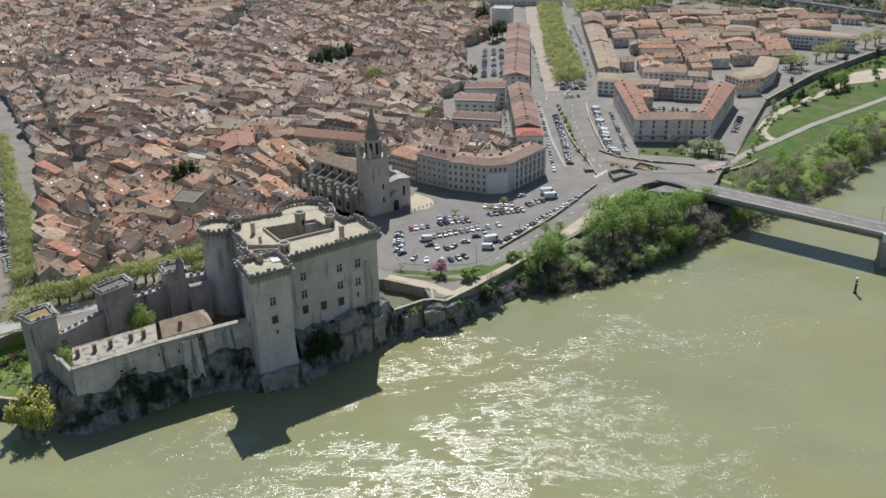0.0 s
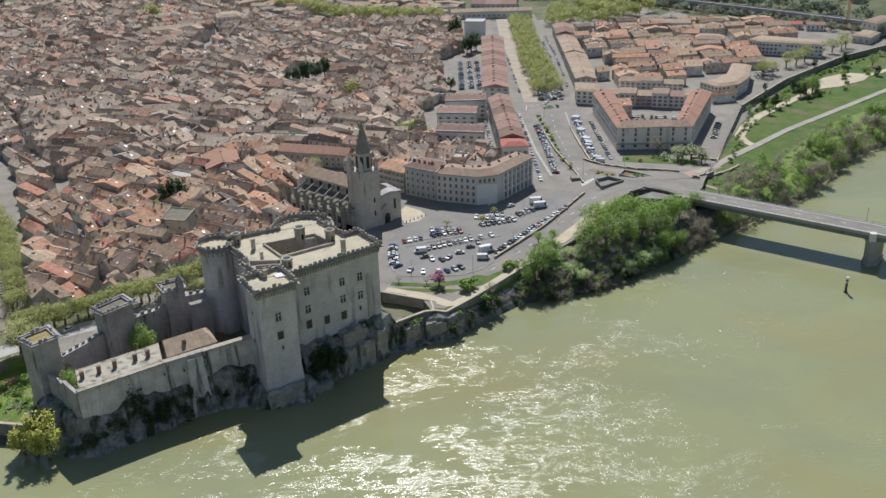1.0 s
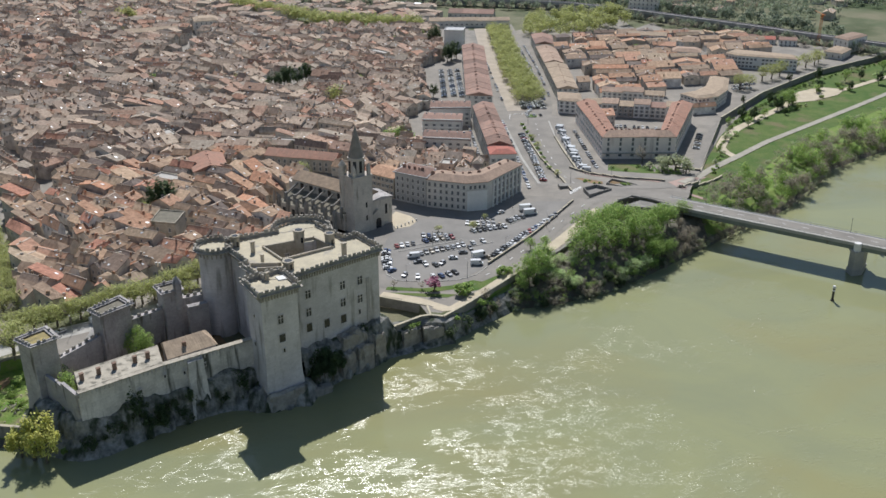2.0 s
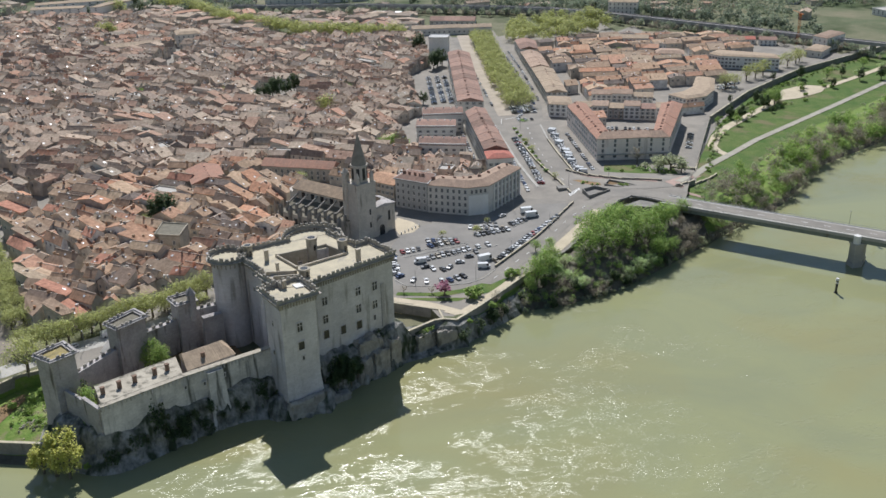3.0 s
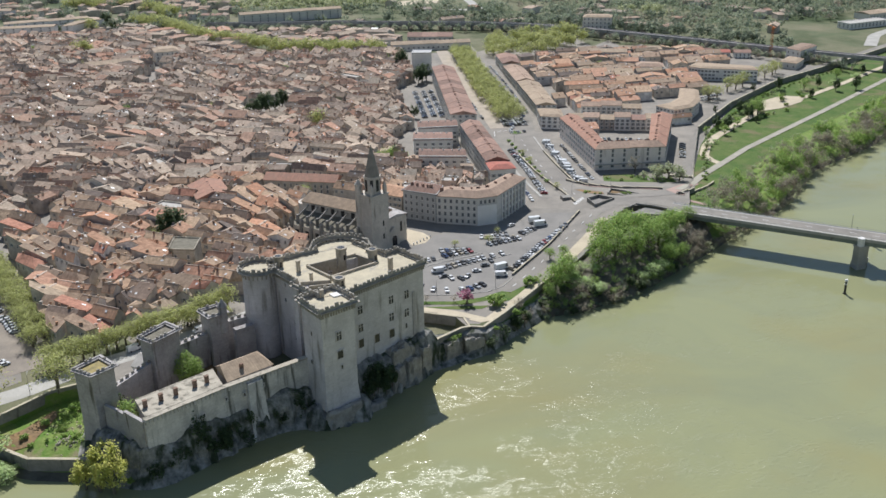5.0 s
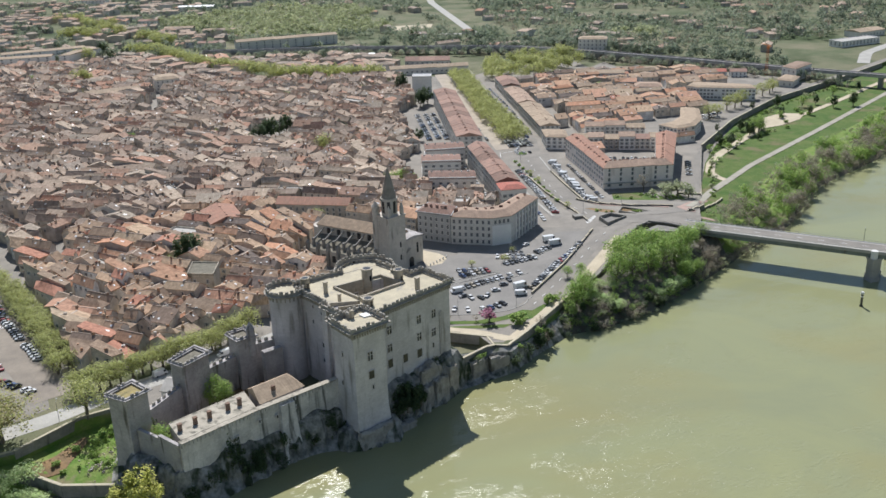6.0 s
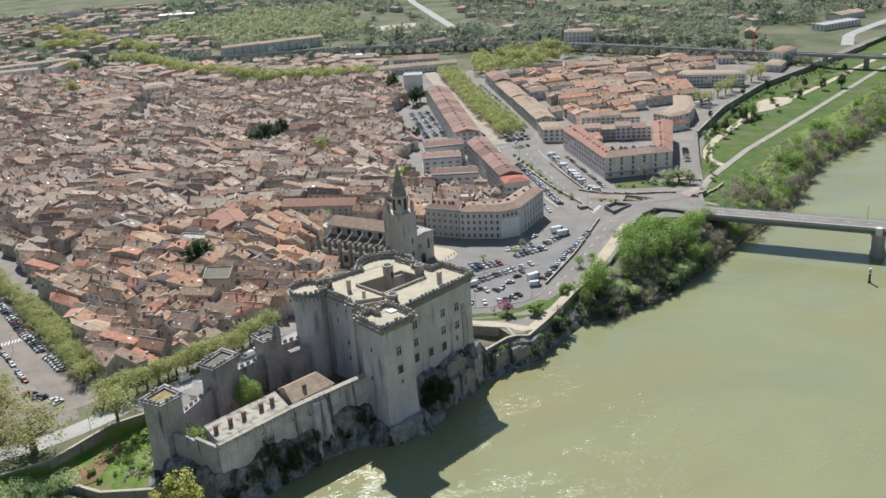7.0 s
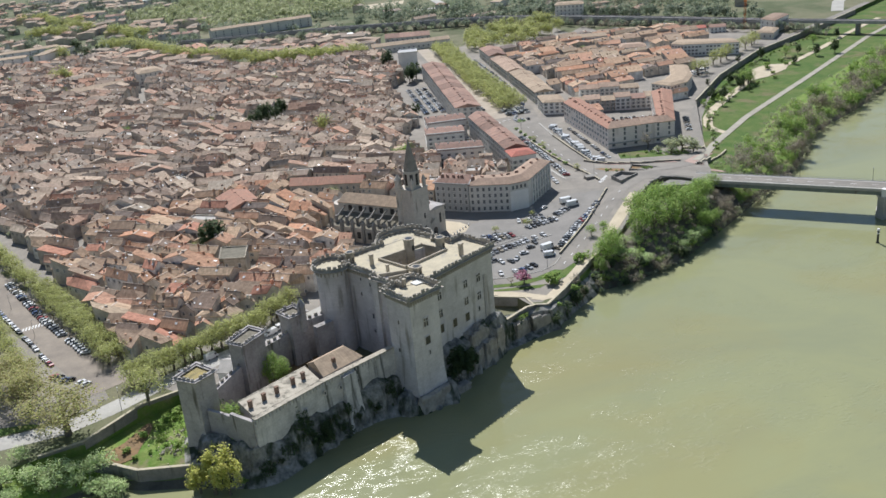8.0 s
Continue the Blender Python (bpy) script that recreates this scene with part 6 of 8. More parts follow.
for x, y in ((-4, -4), (4, -4), (4, 4), (-4, 4)):
    c = Soup()
    c.prism([(x - 0.7, y - 0.7), (x + 0.7, y - 0.7), (x + 0.7, y + 0.7), (x - 0.7, y + 0.7)], 27.9, 31.0, 0, cap=False)
    c.prism([(x - 0.8, y - 0.8), (x + 0.8, y - 0.8), (x + 0.8, y + 0.8), (x - 0.8, y + 0.8)], 31.0, 33.6, 0, ring2=[(x - 0.05, y - 0.05), (x + 0.05, y - 0.05), (x + 0.05, y + 0.05), (x - 0.05, y + 0.05)])
    part("pinnacle", c, church_stone, bell)
for x, z in ((1.6, 12), (1.6, 5.5)):
    c = Soup()
    c.box(x - 0.4, x + 0.4, -5.15, -4.8, z, z + 2.6, 0, True)
    part("slit_window", c, dark_glass, bell, "narrow dark window")
s = Soup()
s.drum(-5.0, 4.4, 1.7, -0.5, 32.0, 12)
s.drum(-5.0, 4.4, 1.95, 31.6, 32.2, 12)
s.drum(-5.0, 4.4, 1.8, 32.2, 34.6, 12, 0, 0.1)
part("stair_turret", s, church_stone, bell, "slim stair turret with pointed cap")
# west block with the portal
s = Soup()
s.prism([(4.8, -3.0), (17.5, -3.0), (17.5, 9.5), (4.8, 9.5)], -0.5, 13.5, 0, cap=False)
fr = part("portal_block", s, church_stone, church)
s = Soup()
gabled(s, None, [(17.8, -3.2), (17.8, 9.8), (4.9, 9.8), (4.9, -3.2)], 13.5, 1.2)
part("portal_roof", s, stone_dark, fr)
s = Soup()
s.box(5.4, 11.6, -4.6, -2.9, -0.5, 7.0)
s.prism([(5.2, -4.7), (11.8, -4.7), (11.8, -2.9), (5.2, -2.9)], 7.0, 9.2, 0, ring2=[(8.3, -4.7), (8.7, -4.7), (8.7, -2.9), (8.3, -2.9)])
part("porch", s, church_stone, fr)
c = Soup()
ar = [(8.5 - 1.5, 0), (8.5 + 1.5, 0)] + [(8.5 + 1.5 * math.cos(radians(a)), 3.4 + 1.7 * math.sin(radians(a))) for a in range(0, 181, 20)]
c.shape([(x, -4.66, z) for x, z in ar] + [(x, -4.3, z) for x, z in ar], [tuple(range(len(ar)))] + [(i, (i + 1) % len(ar), len(ar) + (i + 1) % len(ar), len(ar) + i) for i in range(len(ar))])
part("portal", c, dark_glass, fr, "dark arched portal")
c = Soup()
c.box(13.4, 14.6, -3.1, -2.8, 5.5, 10.5, 0, True)
part("lancet_window", c, dark_glass, fr)
# nave with aisle, chapels and flying buttresses, running back from the tower
NV = pose(-2.0, 2.0, 0, 0, 0, -75)
s = Soup()
s.prism([(-44, 4.0), (3, 4.0), (3, 15.0), (-44, 15.0)], -0.5, 15.0, 0, cap=False)
nave = part("nave", s, church_stone, church, "", NV)
s = Soup()
gabled(s, None, [(-44, 4.0), (3, 4.0), (3, 15.0), (-44, 15.0)], 15.0, 3.6, hip=0.04)
part("nave_roof", s, roof_nave, nave, "brown tiled nave roof")
# aisle and chapel roofs get a dark colour for the shade on them
s = Soup()
s.prism([(-42, -4.5), (-1, -4.5), (-1, 4.0), (-42, 4.0)], -0.5, 8.5, 0, cap=False)
s.shape([(-42, -4.5, 8.5), (-1, -4.5, 8.5), (-1, 4.0, 10.6), (-42, 4.0, 10.6)], [(0, 1, 2, 3)], 1)
part("aisle", s, [church_stone, court_roof], nave)
s = Soup()
s.prism([(-43, -9.0), (-6, -9.0), (-6, -4.5), (-43, -4.5)], -0.5, 7.6, 0, top=1)
part("chapel_range", s, [church_stone, court_roof], nave)
for i in range(7):
    x = -40 + 6.2 * i
    c = Soup()
    c.box(x - 0.6, x + 0.6, -10.2, -8.2, -0.5, 10.5)
    c.prism([(x - 0.7, -10.3), (x + 0.7, -10.3), (x + 0.7, -8.1), (x - 0.7, -8.1)], 10.5, 12.0, 0, ring2=[(x - 0.1, -9.3), (x + 0.1, -9.3), (x + 0.1, -9.1), (x - 0.1, -9.1)])
    c.shape([(x - 0.3, -4.6, 9.6), (x + 0.3, -4.6, 9.6), (x + 0.3, 4.0, 13.2), (x - 0.3, 4.0, 13.2), (x - 0.3, -4.6, 10.6), (x + 0.3, -4.6, 10.6), (x + 0.3, 4.0, 14.0), (x - 0.3, 4.0, 14.0)],
            [(4, 5, 6, 7), (0, 4, 7, 3), (1, 2, 6, 5), (0, 3, 2, 1)])
    c.box(x - 0.6, x + 0.6, -5.2, -4.0, 6.0, 11.4)
    part("flying_buttress", c, wall_stone, nave)
    if i < 6:
        c = Soup()
        c.box(x + 2.0, x + 4.2, 3.85, 4.1, 11.2, 14.2, 0, True)
        part("nave_window", c, dark_glass, nave, "dark pointed window")
        c = Soup()
        c.box(x + 2.0, x + 4.2, -9.15, -8.9, 2.2, 5.6, 0, True)
        part("chapel_window", c, dark_glass, nave, "dark pointed window")
s = Soup()
s.drum(-44, 9.5, 5.6, -0.5, 13.5, 12, 0)
part("apse", s, church_stone, nave)

# ---------------------------------------------------------------- quays, walls, roads
def wall_along(name, pts, w, z0, z1, mat, label, category="wall", cope=True):
    """A wall over a plan line; z0 and z1 may be functions of the place."""
    s = Soup()
    for (x0, y0), (x1, y1) in zip(pts, pts[1:]):
        n = max(1, int(math.dist((x0, y0), (x1, y1)) / 6))
        for i in range(n):
            a, b = lerp2((x0, y0), (x1, y1), i / n), lerp2((x0, y0), (x1, y1), (i + 1) / n)
            mx, my = (a[0] + b[0]) / 2, (a[1] + b[1]) / 2
            lo = z0(mx, my) if callable(z0) else z0
            hi = z1(mx, my) if callable(z1) else z1
            s.bar(a, b, w, lo, hi - 0.2, 0)
            if cope:
                s.bar(a, b, w + 0.16, hi - 0.2, hi, 1)
    return tagged(new(name, s.mesh(name, [mat, stone_pale])), label, category, kind="structure")


wall_along("quay_wall", [(-23.5, 313.5), (-8.0, 324.0), (-4.0, 324.6), (0.5, 323.0), (12, 334.4), (23.7, 347.2), (35.6, 360.5), (45, 370)], 0.9, 2.0, 10.4, wall_stone, "stone quay wall with pale coping")
wall_along("bank_wall", [(45, 370), (60, 385.5), (75, 404.5), (88, 422.5), (98, 432.5), (106, 437), (114, 431.5), (121, 423)], 0.7, 4.0, lambda x, y: upper(x, y) + 0.8, wall_stone, "dark retaining wall above the wooded bank", cope=False)
wall_along("moat_wall", [(-24.0, 345.0), (-5.0, 335.0), (-4.0, 325.0)], 0.6, 5.0, 9.35, wall_stone, "dark retaining wall of the dry moat")
wall_along("road_wall", [(-190, 284.6), (-176, 288.4), (-158, 306.4), (-144, 311.4), (-141.5, 300)], 0.8, 3.0, 10.1, wall_stone, "grey retaining wall below the road")
wall_along("garden_wall", [(-200, 279), (-181, 281.5), (-167, 277.5), (-158.5, 270.6), (-137.5, 266.0)], 1.0, -1.5, 6.0, wall_stone, "low river wall of the wild garden")
wall_along("parking_wall", [(24.5, 372.5), (50, 404), (77.0, 440.5)], 0.5, lambda x, y: land(x, y) - 0.5, lambda x, y: land(x, y) + 1.1, wall_stone, "low dark wall beside the car park")
wall_along("terrace_wall", [(160, 488.2), (185, 540), (211, 594), (265, 657), (336, 721), (437, 785), (520, 842)], 0.8, 3.5, lambda x, y: land(x + 2, y + 3) + 1.0, wall_stone, "long grey terrace wall above the park")
wall_along("terrace_end_wall", [(160, 488), (148, 494)], 0.8, 6, 10.2, wall_stone, "end wall of the terrace")
wall_along("ramp_wall", [(88, 500), (97, 486), (112, 472), (132, 464)], 0.6, 8, lambda x, y: land(x, y) + 1.1, wall_stone, "dark ramp wall before the apartment block")

PARK = [(-20, 361), (-3, 357.5), (12, 358.5), (24, 371), (50, 402.5), (76, 440), (60, 447), (47, 441), (27, 429), (5, 431), (-10, 425), (-19, 404), (-22, 380)]
draped("car_park", PARK, asphalt, 0.05, "grey asphalt car park", "car park")
draped("square", [(-60, 374), (-24, 356), (12, 356), (30, 376), (78, 442), (56, 458), (30, 440), (12, 440), (-12, 464), (-26, 472), (-40, 404), (-66, 394)], asphalt_pale, 0.03, "pale asphalt square before church and castle", "square")
draped("bank_path", [(50, 383), (57.5, 386), (74, 406), (87, 424), (84, 427), (70, 410.5), (54, 391)], sand, 0.12, "bare sandy strip above the bank", "path")
draped("church_forecourt", [(-14, 418), (-7, 420), (-3, 427), (-6, 434), (-13, 441), (-17, 432)], sand, 0.09, "sandy paved forecourt", "forecourt")
ribbon("quay_road", [(-60, 370), (-30, 361), (-18, 355), (0, 352.5), (12, 354), (22, 361), (44, 388), (66, 416), (84, 436), (104, 446)], 7.5, asphalt_pale, 0.07, "pale asphalt quay road", "road")
ribbon("avenue", [(100, 446), (88, 460), (83, 480), (84, 560), (90, 606), (94, 620)], 13, asphalt_pale, 0.09, "wide pale asphalt avenue", "road")
ribbon("avenue_lane", [(68, 470), (66, 520), (67, 606), (68.5, 640), (70, 682), (77, 800), (84, 930)], 8, asphalt_pale, 0.07, "avenue lane beside the terrace", "road")
ribbon("avenue_lane", [(94, 606), (102, 645), (107, 690), (113, 760), (117, 850), (122, 960)], 9, asphalt_pale, 0.075, "avenue lane beside the plane trees", "road")
ribbon("promenade", [(77.5, 626), (80, 682), (86, 856), (92, 940)], 12, promenade_mat, 0.11, "sandy promenade under plane trees", "path")
ribbon("side_road", [(98, 606), (99, 560), (100, 510), (103, 490), (120, 478), (142, 470)], 10, asphalt_pale, 0.1, "road before the apartment block", "road")
ribbon("bridge_road", [(84, 448), (100, 446), (116, 437), (129, 426)], 13, asphalt_pale, 0.13, "junction at the bridge head", "road")
ribbon("junction", [(84, 455), (100, 456), (120, 452), (137, 456), (150, 470)], 9, asphalt_pale, 0.115, "junction before the bridge", "road")
ribbon("quay_lane", [(150, 470), (166, 508), (196, 565), (222, 604), (268, 664), (340, 728), (440, 794), (560, 876)], 7.0, asphalt_pale, 0.08, "upper quay road", "road")
draped("red_pavement", [(133, 462), (135, 451), (141, 446.5), (146, 440.5), (148, 442.5), (142, 450), (139, 457), (147, 468), (160, 478), (158, 481), (144, 472)], red_paving, 0.16, "reddish paving at the bridge head", "pavement")
ribbon("red_pavement", [(90, 500), (98.5, 483), (111, 474), (121, 468.5), (129, 463)], 3.2, red_paving, 0.15, "reddish pavement along the ramp", "pavement")
draped("planted_island", [(86.5, 480), (90, 479.5), (99, 468), (98, 463.5), (92, 468)], earth, 0.15, "planted island with low shrubs", "flower bed")
wall_along("path_wall", [(138.5, 455), (150, 463), (161, 471.5), (170, 481)], 0.7, 3.0, lambda x, y: land(x - 2, y + 3) + 1.0, wall_stone, "dark retaining wall below the riverside track")
wall_along("stair_block", [(74.5, 464.5), (80.5, 464.5)], 4.5, 8.0, 12.2, wall_stone, "square dark stone stair block beside the car park", cope=False)
wall_along("avenue_side_wall", [(91.2, 497), (91.0, 530), (91.6, 562)], 0.6, 8.0, 10.1, wall_stone, "low dark wall beside the parked cars")
ribbon("terrace_parking", [(156, 496), (170, 524), (188, 562), (204, 592)], 14, paving, 0.06, "terrace with parked cars", "terrace")
draped("terrace_lawn", [(108, 492), (126, 484), (147, 480), (149, 492), (128, 503), (112, 506)], grass, 0.07, "lawn before the apartment block", "lawn")
ribbon("river_path", [(140, 462), (152, 474), (170, 496), (193, 520), (224, 549), (321, 626), (456, 735), (620, 850), (900, 1050)], 4.4, path_mat, 0.3, "pale gravelled riverside track", "path", 4.0)
wall_along("avenue_wall", [(74, 556), (75, 520), (79, 480), (79.5, 456)], 0.6, lambda x, y: land(x, y) - 0.3, lambda x, y: land(x, y) + 1.2, wall_stone, "low wall between car park and avenue")
ribbon("park_path", [(193, 521), (190.5, 530), (191, 540), (202, 561), (218, 581), (234, 596), (249, 611), (268, 628), (287, 650)], 6.0, sand, 0.3, "sandy winding path", "path", 3.0)
ribbon("park_path", [(325, 668), (345, 680), (396, 716), (450, 757), (520, 806)], 5.0, sand, 0.3, "sandy path through the meadow", "path", 4.0)
draped("sand_court", [(280, 640), (300, 645), (325, 660), (338, 676), (322, 684), (300, 672), (284, 656)], sand, 0.28, "open sandy play area", "gravel")
ribbon("castle_road", [(-420, 262), (-260, 285), (-205, 299), (-184, 301), (-168, 309), (-150, 322), (-122, 336), (-96, 352), (-66, 372), (-40, 384)], 9, concrete, 0.06, "pale road behind the castle", "road")
ribbon("boulevard", [(-170, 325), (-183, 350), (-194, 372), (-212, 412), (-242, 472), (-300, 590), (-420, 800)], 15, asphalt_warm, 0.09, "pale boulevard lined with cars and planes", "road")
draped("esplanade", [(-240, 306), (-205, 306), (-184, 307), (-170, 317), (-176, 338), (-192, 352), (-215, 392), (-250, 380), (-260, 330)], paving, 0.045, "pale paved esplanade under old planes", "esplanade")
draped("castle_pavement", [(-150, 316), (-133, 297), (-121, 305), (-100, 323), (-88, 328), (-86, 352), (-120, 338)], paving, 0.03, "pale paving behind the castle walls", "pavement")
draped("verge", [(-250, 297), (-222, 299.5), (-205, 304.5), (-190, 306), (-196, 309), (-215, 311), (-250, 312)], grass, 0.08, "grass verge with plane trees", "lawn")
draped("lawn", [(-21, 351), (-2, 347), (10, 349.5), (20, 355), (16, 357), (6, 352.5), (-6, 351), (-20, 354)], grass, 0.08, "strip of bright lawn", "lawn")
draped("lawn", [(-22, 348.5), (-6, 343), (4, 341.5), (8, 344), (-4, 346)], grass, 0.08, "strip of bright lawn", "lawn")
draped("lawn", [(10, 345), (22, 349), (30, 359), (26, 360), (14, 351)], grass, 0.08, "strip of bright lawn", "lawn")
ribbon("terrace_walk", [(-23, 347), (-8, 340), (0, 333), (4, 330), (14, 340), (23, 349.5), (33, 361)], 5.0, sand, 0.1, "pale sandy walk above the river", "path")
# first ring: raised walls and asphalt floor stand in for a shaded underpass pit
for ring, deep in (([(86.0, 442.5), (99.0, 450.0), (92.5, 456.8), (85.2, 453.0)], True), ([(99.5, 461.5), (106.0, 455.5), (115.4, 456.5), (110.0, 462.5), (103.8, 468.0)], False)):
    bed = thing("planter", "walled triangular planting bed beside the junction", "planter")
    z = land(*ring[0])
    for a, b in zip(ring, ring[1:] + ring[:1]):
        s = Soup()
        s.bar(a, b, 0.5, z - 1, z + (1.9 if deep else 1.2))
        part("kerb_wall", s, wall_stone, bed)
    s = Soup()
    s.prism(ring, z - 0.8, z + 0.25)
    part("soil", s, asphalt if deep else earth, bed)
for a, b in (((78, 453), (86, 461)), ((-213, 393), (-203, 397))):
    zb = thing("crossing", "white painted zebra crossing on asphalt", "crossing", kind="structure")
    for i in range(8):
        p = lerp2(a, b, (i + 0.5) / 8)
        s = Soup()
        s.box(p[0] - 0.3, p[0] + 0.3, p[1] - 1.8, p[1] + 1.8, land(*p) + 0.1, land(*p) + 0.16)
        part("stripe", s, paint_white, zb)
for i in range(6):
    p = lerp2((-13, 419), (-3.5, 427.5), i / 5)
    bl = thing("bollard", "white stone bollard beside the forecourt", "bollard", pose(p[0], p[1], 9.05), "bollards of the forecourt")
    s = Soup()
    s.drum(0, 0, 0.32, 0, 0.9, 8)
    s.drum(0, 0, 0.4, 0.9, 1.15, 8, 0, 0.1)
    part("post", s, paint_white, bl)

# painted lines, kerbs and lamps
def dashes(name, pts, length, gap, width, label):
    ln = thing(name, label, "road marking", kind="structure")
    p = along(pts, length + gap)
    for x, y, a in p:
        b = (x + math.cos(a) * length, y + math.sin(a) * length)
        s = Soup()
        z = max(land(x, y), land(*b))
        s.bar((x, y), b, width, z + 0.1, z + 0.17)
        part("stripe", s, paint_white, ln)


dashes("lane_line", [(84, 470), (81, 490), (82, 560), (86, 600)], 3.0, 9.0, 0.3, "broken white line along the avenue")
dashes("lane_line", [(22, 361), (44, 388), (66, 416), (84, 436)], 3.0, 7.0, 0.3, "broken white line along the quay road")
dashes("stop_line", [(70, 606), (72, 616), (80, 618)], 3.0, 1.2, 0.5, "white line at the junction")


def kerb(pts, label, w=0.35, h=0.16, fill=None):
    k = thing("kerb", label, "kerb", kind="structure")
    s = Soup()
    for a, b in zip(pts, pts[1:]):
        n = max(1, int(math.dist(a, b) / 5))
        for i in range(n):
            p, q = lerp2(a, b, i / n), lerp2(a, b, (i + 1) / n)
            z = max(land(*p), land(*q))
            s.bar(p, q, w, z - 0.2, z + 0.08 + h)
    part("kerb_stone", s, concrete, k)


kerb([(-16, 392.5), (-4, 397.5), (2, 399), (14, 402.5), (17, 401), (13, 399.5), (0, 395), (-14, 390)], "pale kerb round a parking island")
kerb([(-6, 384.5), (10, 389), (30, 397)], "pale kerb between parking rows")
kerb([(20, 418.5), (42, 418.8), (50, 425)], "pale kerb between parking rows")
kerb([(-21, 380), (-20, 366), (-16, 359.5), (-4, 357), (10, 357.6), (18, 362), (24, 370)], "pale kerb of the car park")
kerb([(66, 474), (64, 520), (64.5, 590)], "pale kerb of the terrace pavement", 1.6)
kerb([(76.5, 500), (76, 560), (76.5, 596)], "pale kerb of the central strip", 1.2)
kerb([(91.5, 500), (92, 560), (95, 598)], "pale kerb of the side strip", 1.0)
rd = thing("traffic_island", "round planted traffic island with pale kerb", "traffic island", pose(86, 611, 9))
s = Soup()
s.drum(0, 0, 4.2, -0.3, 0.32, 20)
part("kerb_ring", s, concrete, rd)
s = Soup()
s.drum(0, 0, 3.7, 0, 0.42, 20)
part("bed", s, grass, rd)
for x, y, _ in along([(76.3, 500), (76, 590)], 9.0):
    tree("bush", x, y, 0.75, "shrubs of the central strip")
for x, y in ((77, 540), (76.5, 556), (78, 486)):
    tree("plane", x, y, 0.45)
LAMPS = [(-12, 358.5), (14, 360), (34, 384), (58, 412), (2, 395), (28, 418), (82, 470), (91, 520), (91.5, 560), (80, 592), (-165, 307), (-140, 325), (-205, 385), (-220, 420), (104, 470), (46, 441)]
for x, y in LAMPS:
    lp = thing("street_lamp", "slim grey street lamp beside the road", "street lamp", pose(x, y, land(x, y), 0, 0, rng.uniform(0, 360)), "street lamps")
    s = Soup()
    s.limb((0, 0, -0.2), (0, 0, 7.6), 0.11, 0.06, 6)
    s.limb((0, 0, 7.5), (1.5, 0, 7.9), 0.05, 0.05, 5)
    part("pole", s, roof_zinc, lp)
    s = Soup()
    s.box(1.3, 2.1, -0.16, 0.16, 7.82, 7.98, 0, True)
    part("lamp_head", s, roof_zinc, lp)

# ---------------------------------------------------------------- road bridge
BR = thing("road_bridge", "long pale concrete road bridge on stone piers", "bridge", pose(122.0, 420.0, 0, 0, 0, -38.9))
# local x runs along the bridge over the river, y across it
s = Soup()
s.box(-6, 420, 0, 12.6, 13.6, 14.9, 0, True)
deck = part("deck", s, concrete, BR)
s = Soup()
s.box(-6, 420, 2.2, 10.4, 14.9, 14.96)
part("roadway", s, asphalt_pale, deck)
for i in range(12):
    s = Soup()
    s.box(10 * i, 10 * i + 3.0, 6.2, 6.45, 14.95, 14.985)
    part("lane_stripe", s, paint_white, deck)
for y in (0.0, 11.9):
    s = Soup()
    s.box(-6, 420, y, y + 0.7, 14.9, 15.05)
    s.box(-6, 420, y + 0.27, y + 0.37, 15.85, 15.93, 0, True)
    for i in range(170):
        s.box(-5 + 2.5 * i, -4.9 + 2.5 * i, y + 0.27, y + 0.37, 15.05, 15.85)
    part("railing", s, roof_zinc if y > 5 else concrete, BR)
for y in (0.9, 4.2, 7.6, 11.0):
    s = Soup()
    s.box(-6, 420, y - 0.4, y + 0.6, 11.6, 13.6, 0, True)
    part("girder", s, girder_paint, BR, "grey-green painted girder")
for x in (86.0, 170.0, 254.0, 338.0):
    s = Soup()
    hexa = [(x - 3.0, 1.5), (x, -2.0), (x + 3.0, 1.5), (x + 3.0, 11.0), (x, 14.6), (x - 3.0, 11.0)]
    s.prism(offset(hexa, 0.4), -4, 2.0, 0)
    s.prism(hexa, 2.0, 10.6, 0)
    s.prism(offset(hexa, 0.6), 10.6, 11.6, 0, floor=True)
    pr = part("pier", s, concrete, BR)
    s = Soup()
    s.drum(x, -0.3, 1.6, 11.6, 15.4, 12)
    part("pier_head", s, facade_white, pr)
for x in range(12, 400, 34):
    lp = thing("street_lamp", "slim grey street lamp on the bridge railing", "street lamp", BR.matrix_basis @ pose(x, 12.3, 15.05), "bridge lamps")
    s = Soup()
    s.limb((0, 0, 0), (0, 0, 7.0), 0.1, 0.06, 6)
    s.limb((0, 0, 6.9), (0, -1.6, 7.3), 0.05, 0.05, 5)
    part("pole", s, metal_dark, lp)
    s = Soup()
    s.box(-0.15, 0.15, -2.2, -1.4, 7.25, 7.4, 0, True)
    part("lamp_head", s, roof_zinc, lp)
s = Soup()
s.prism([(-22, -9), (4, 0.3), (4, 12.2), (-14, 14)], 2, 13.5)
part("abutment", s, wall_stone, BR)
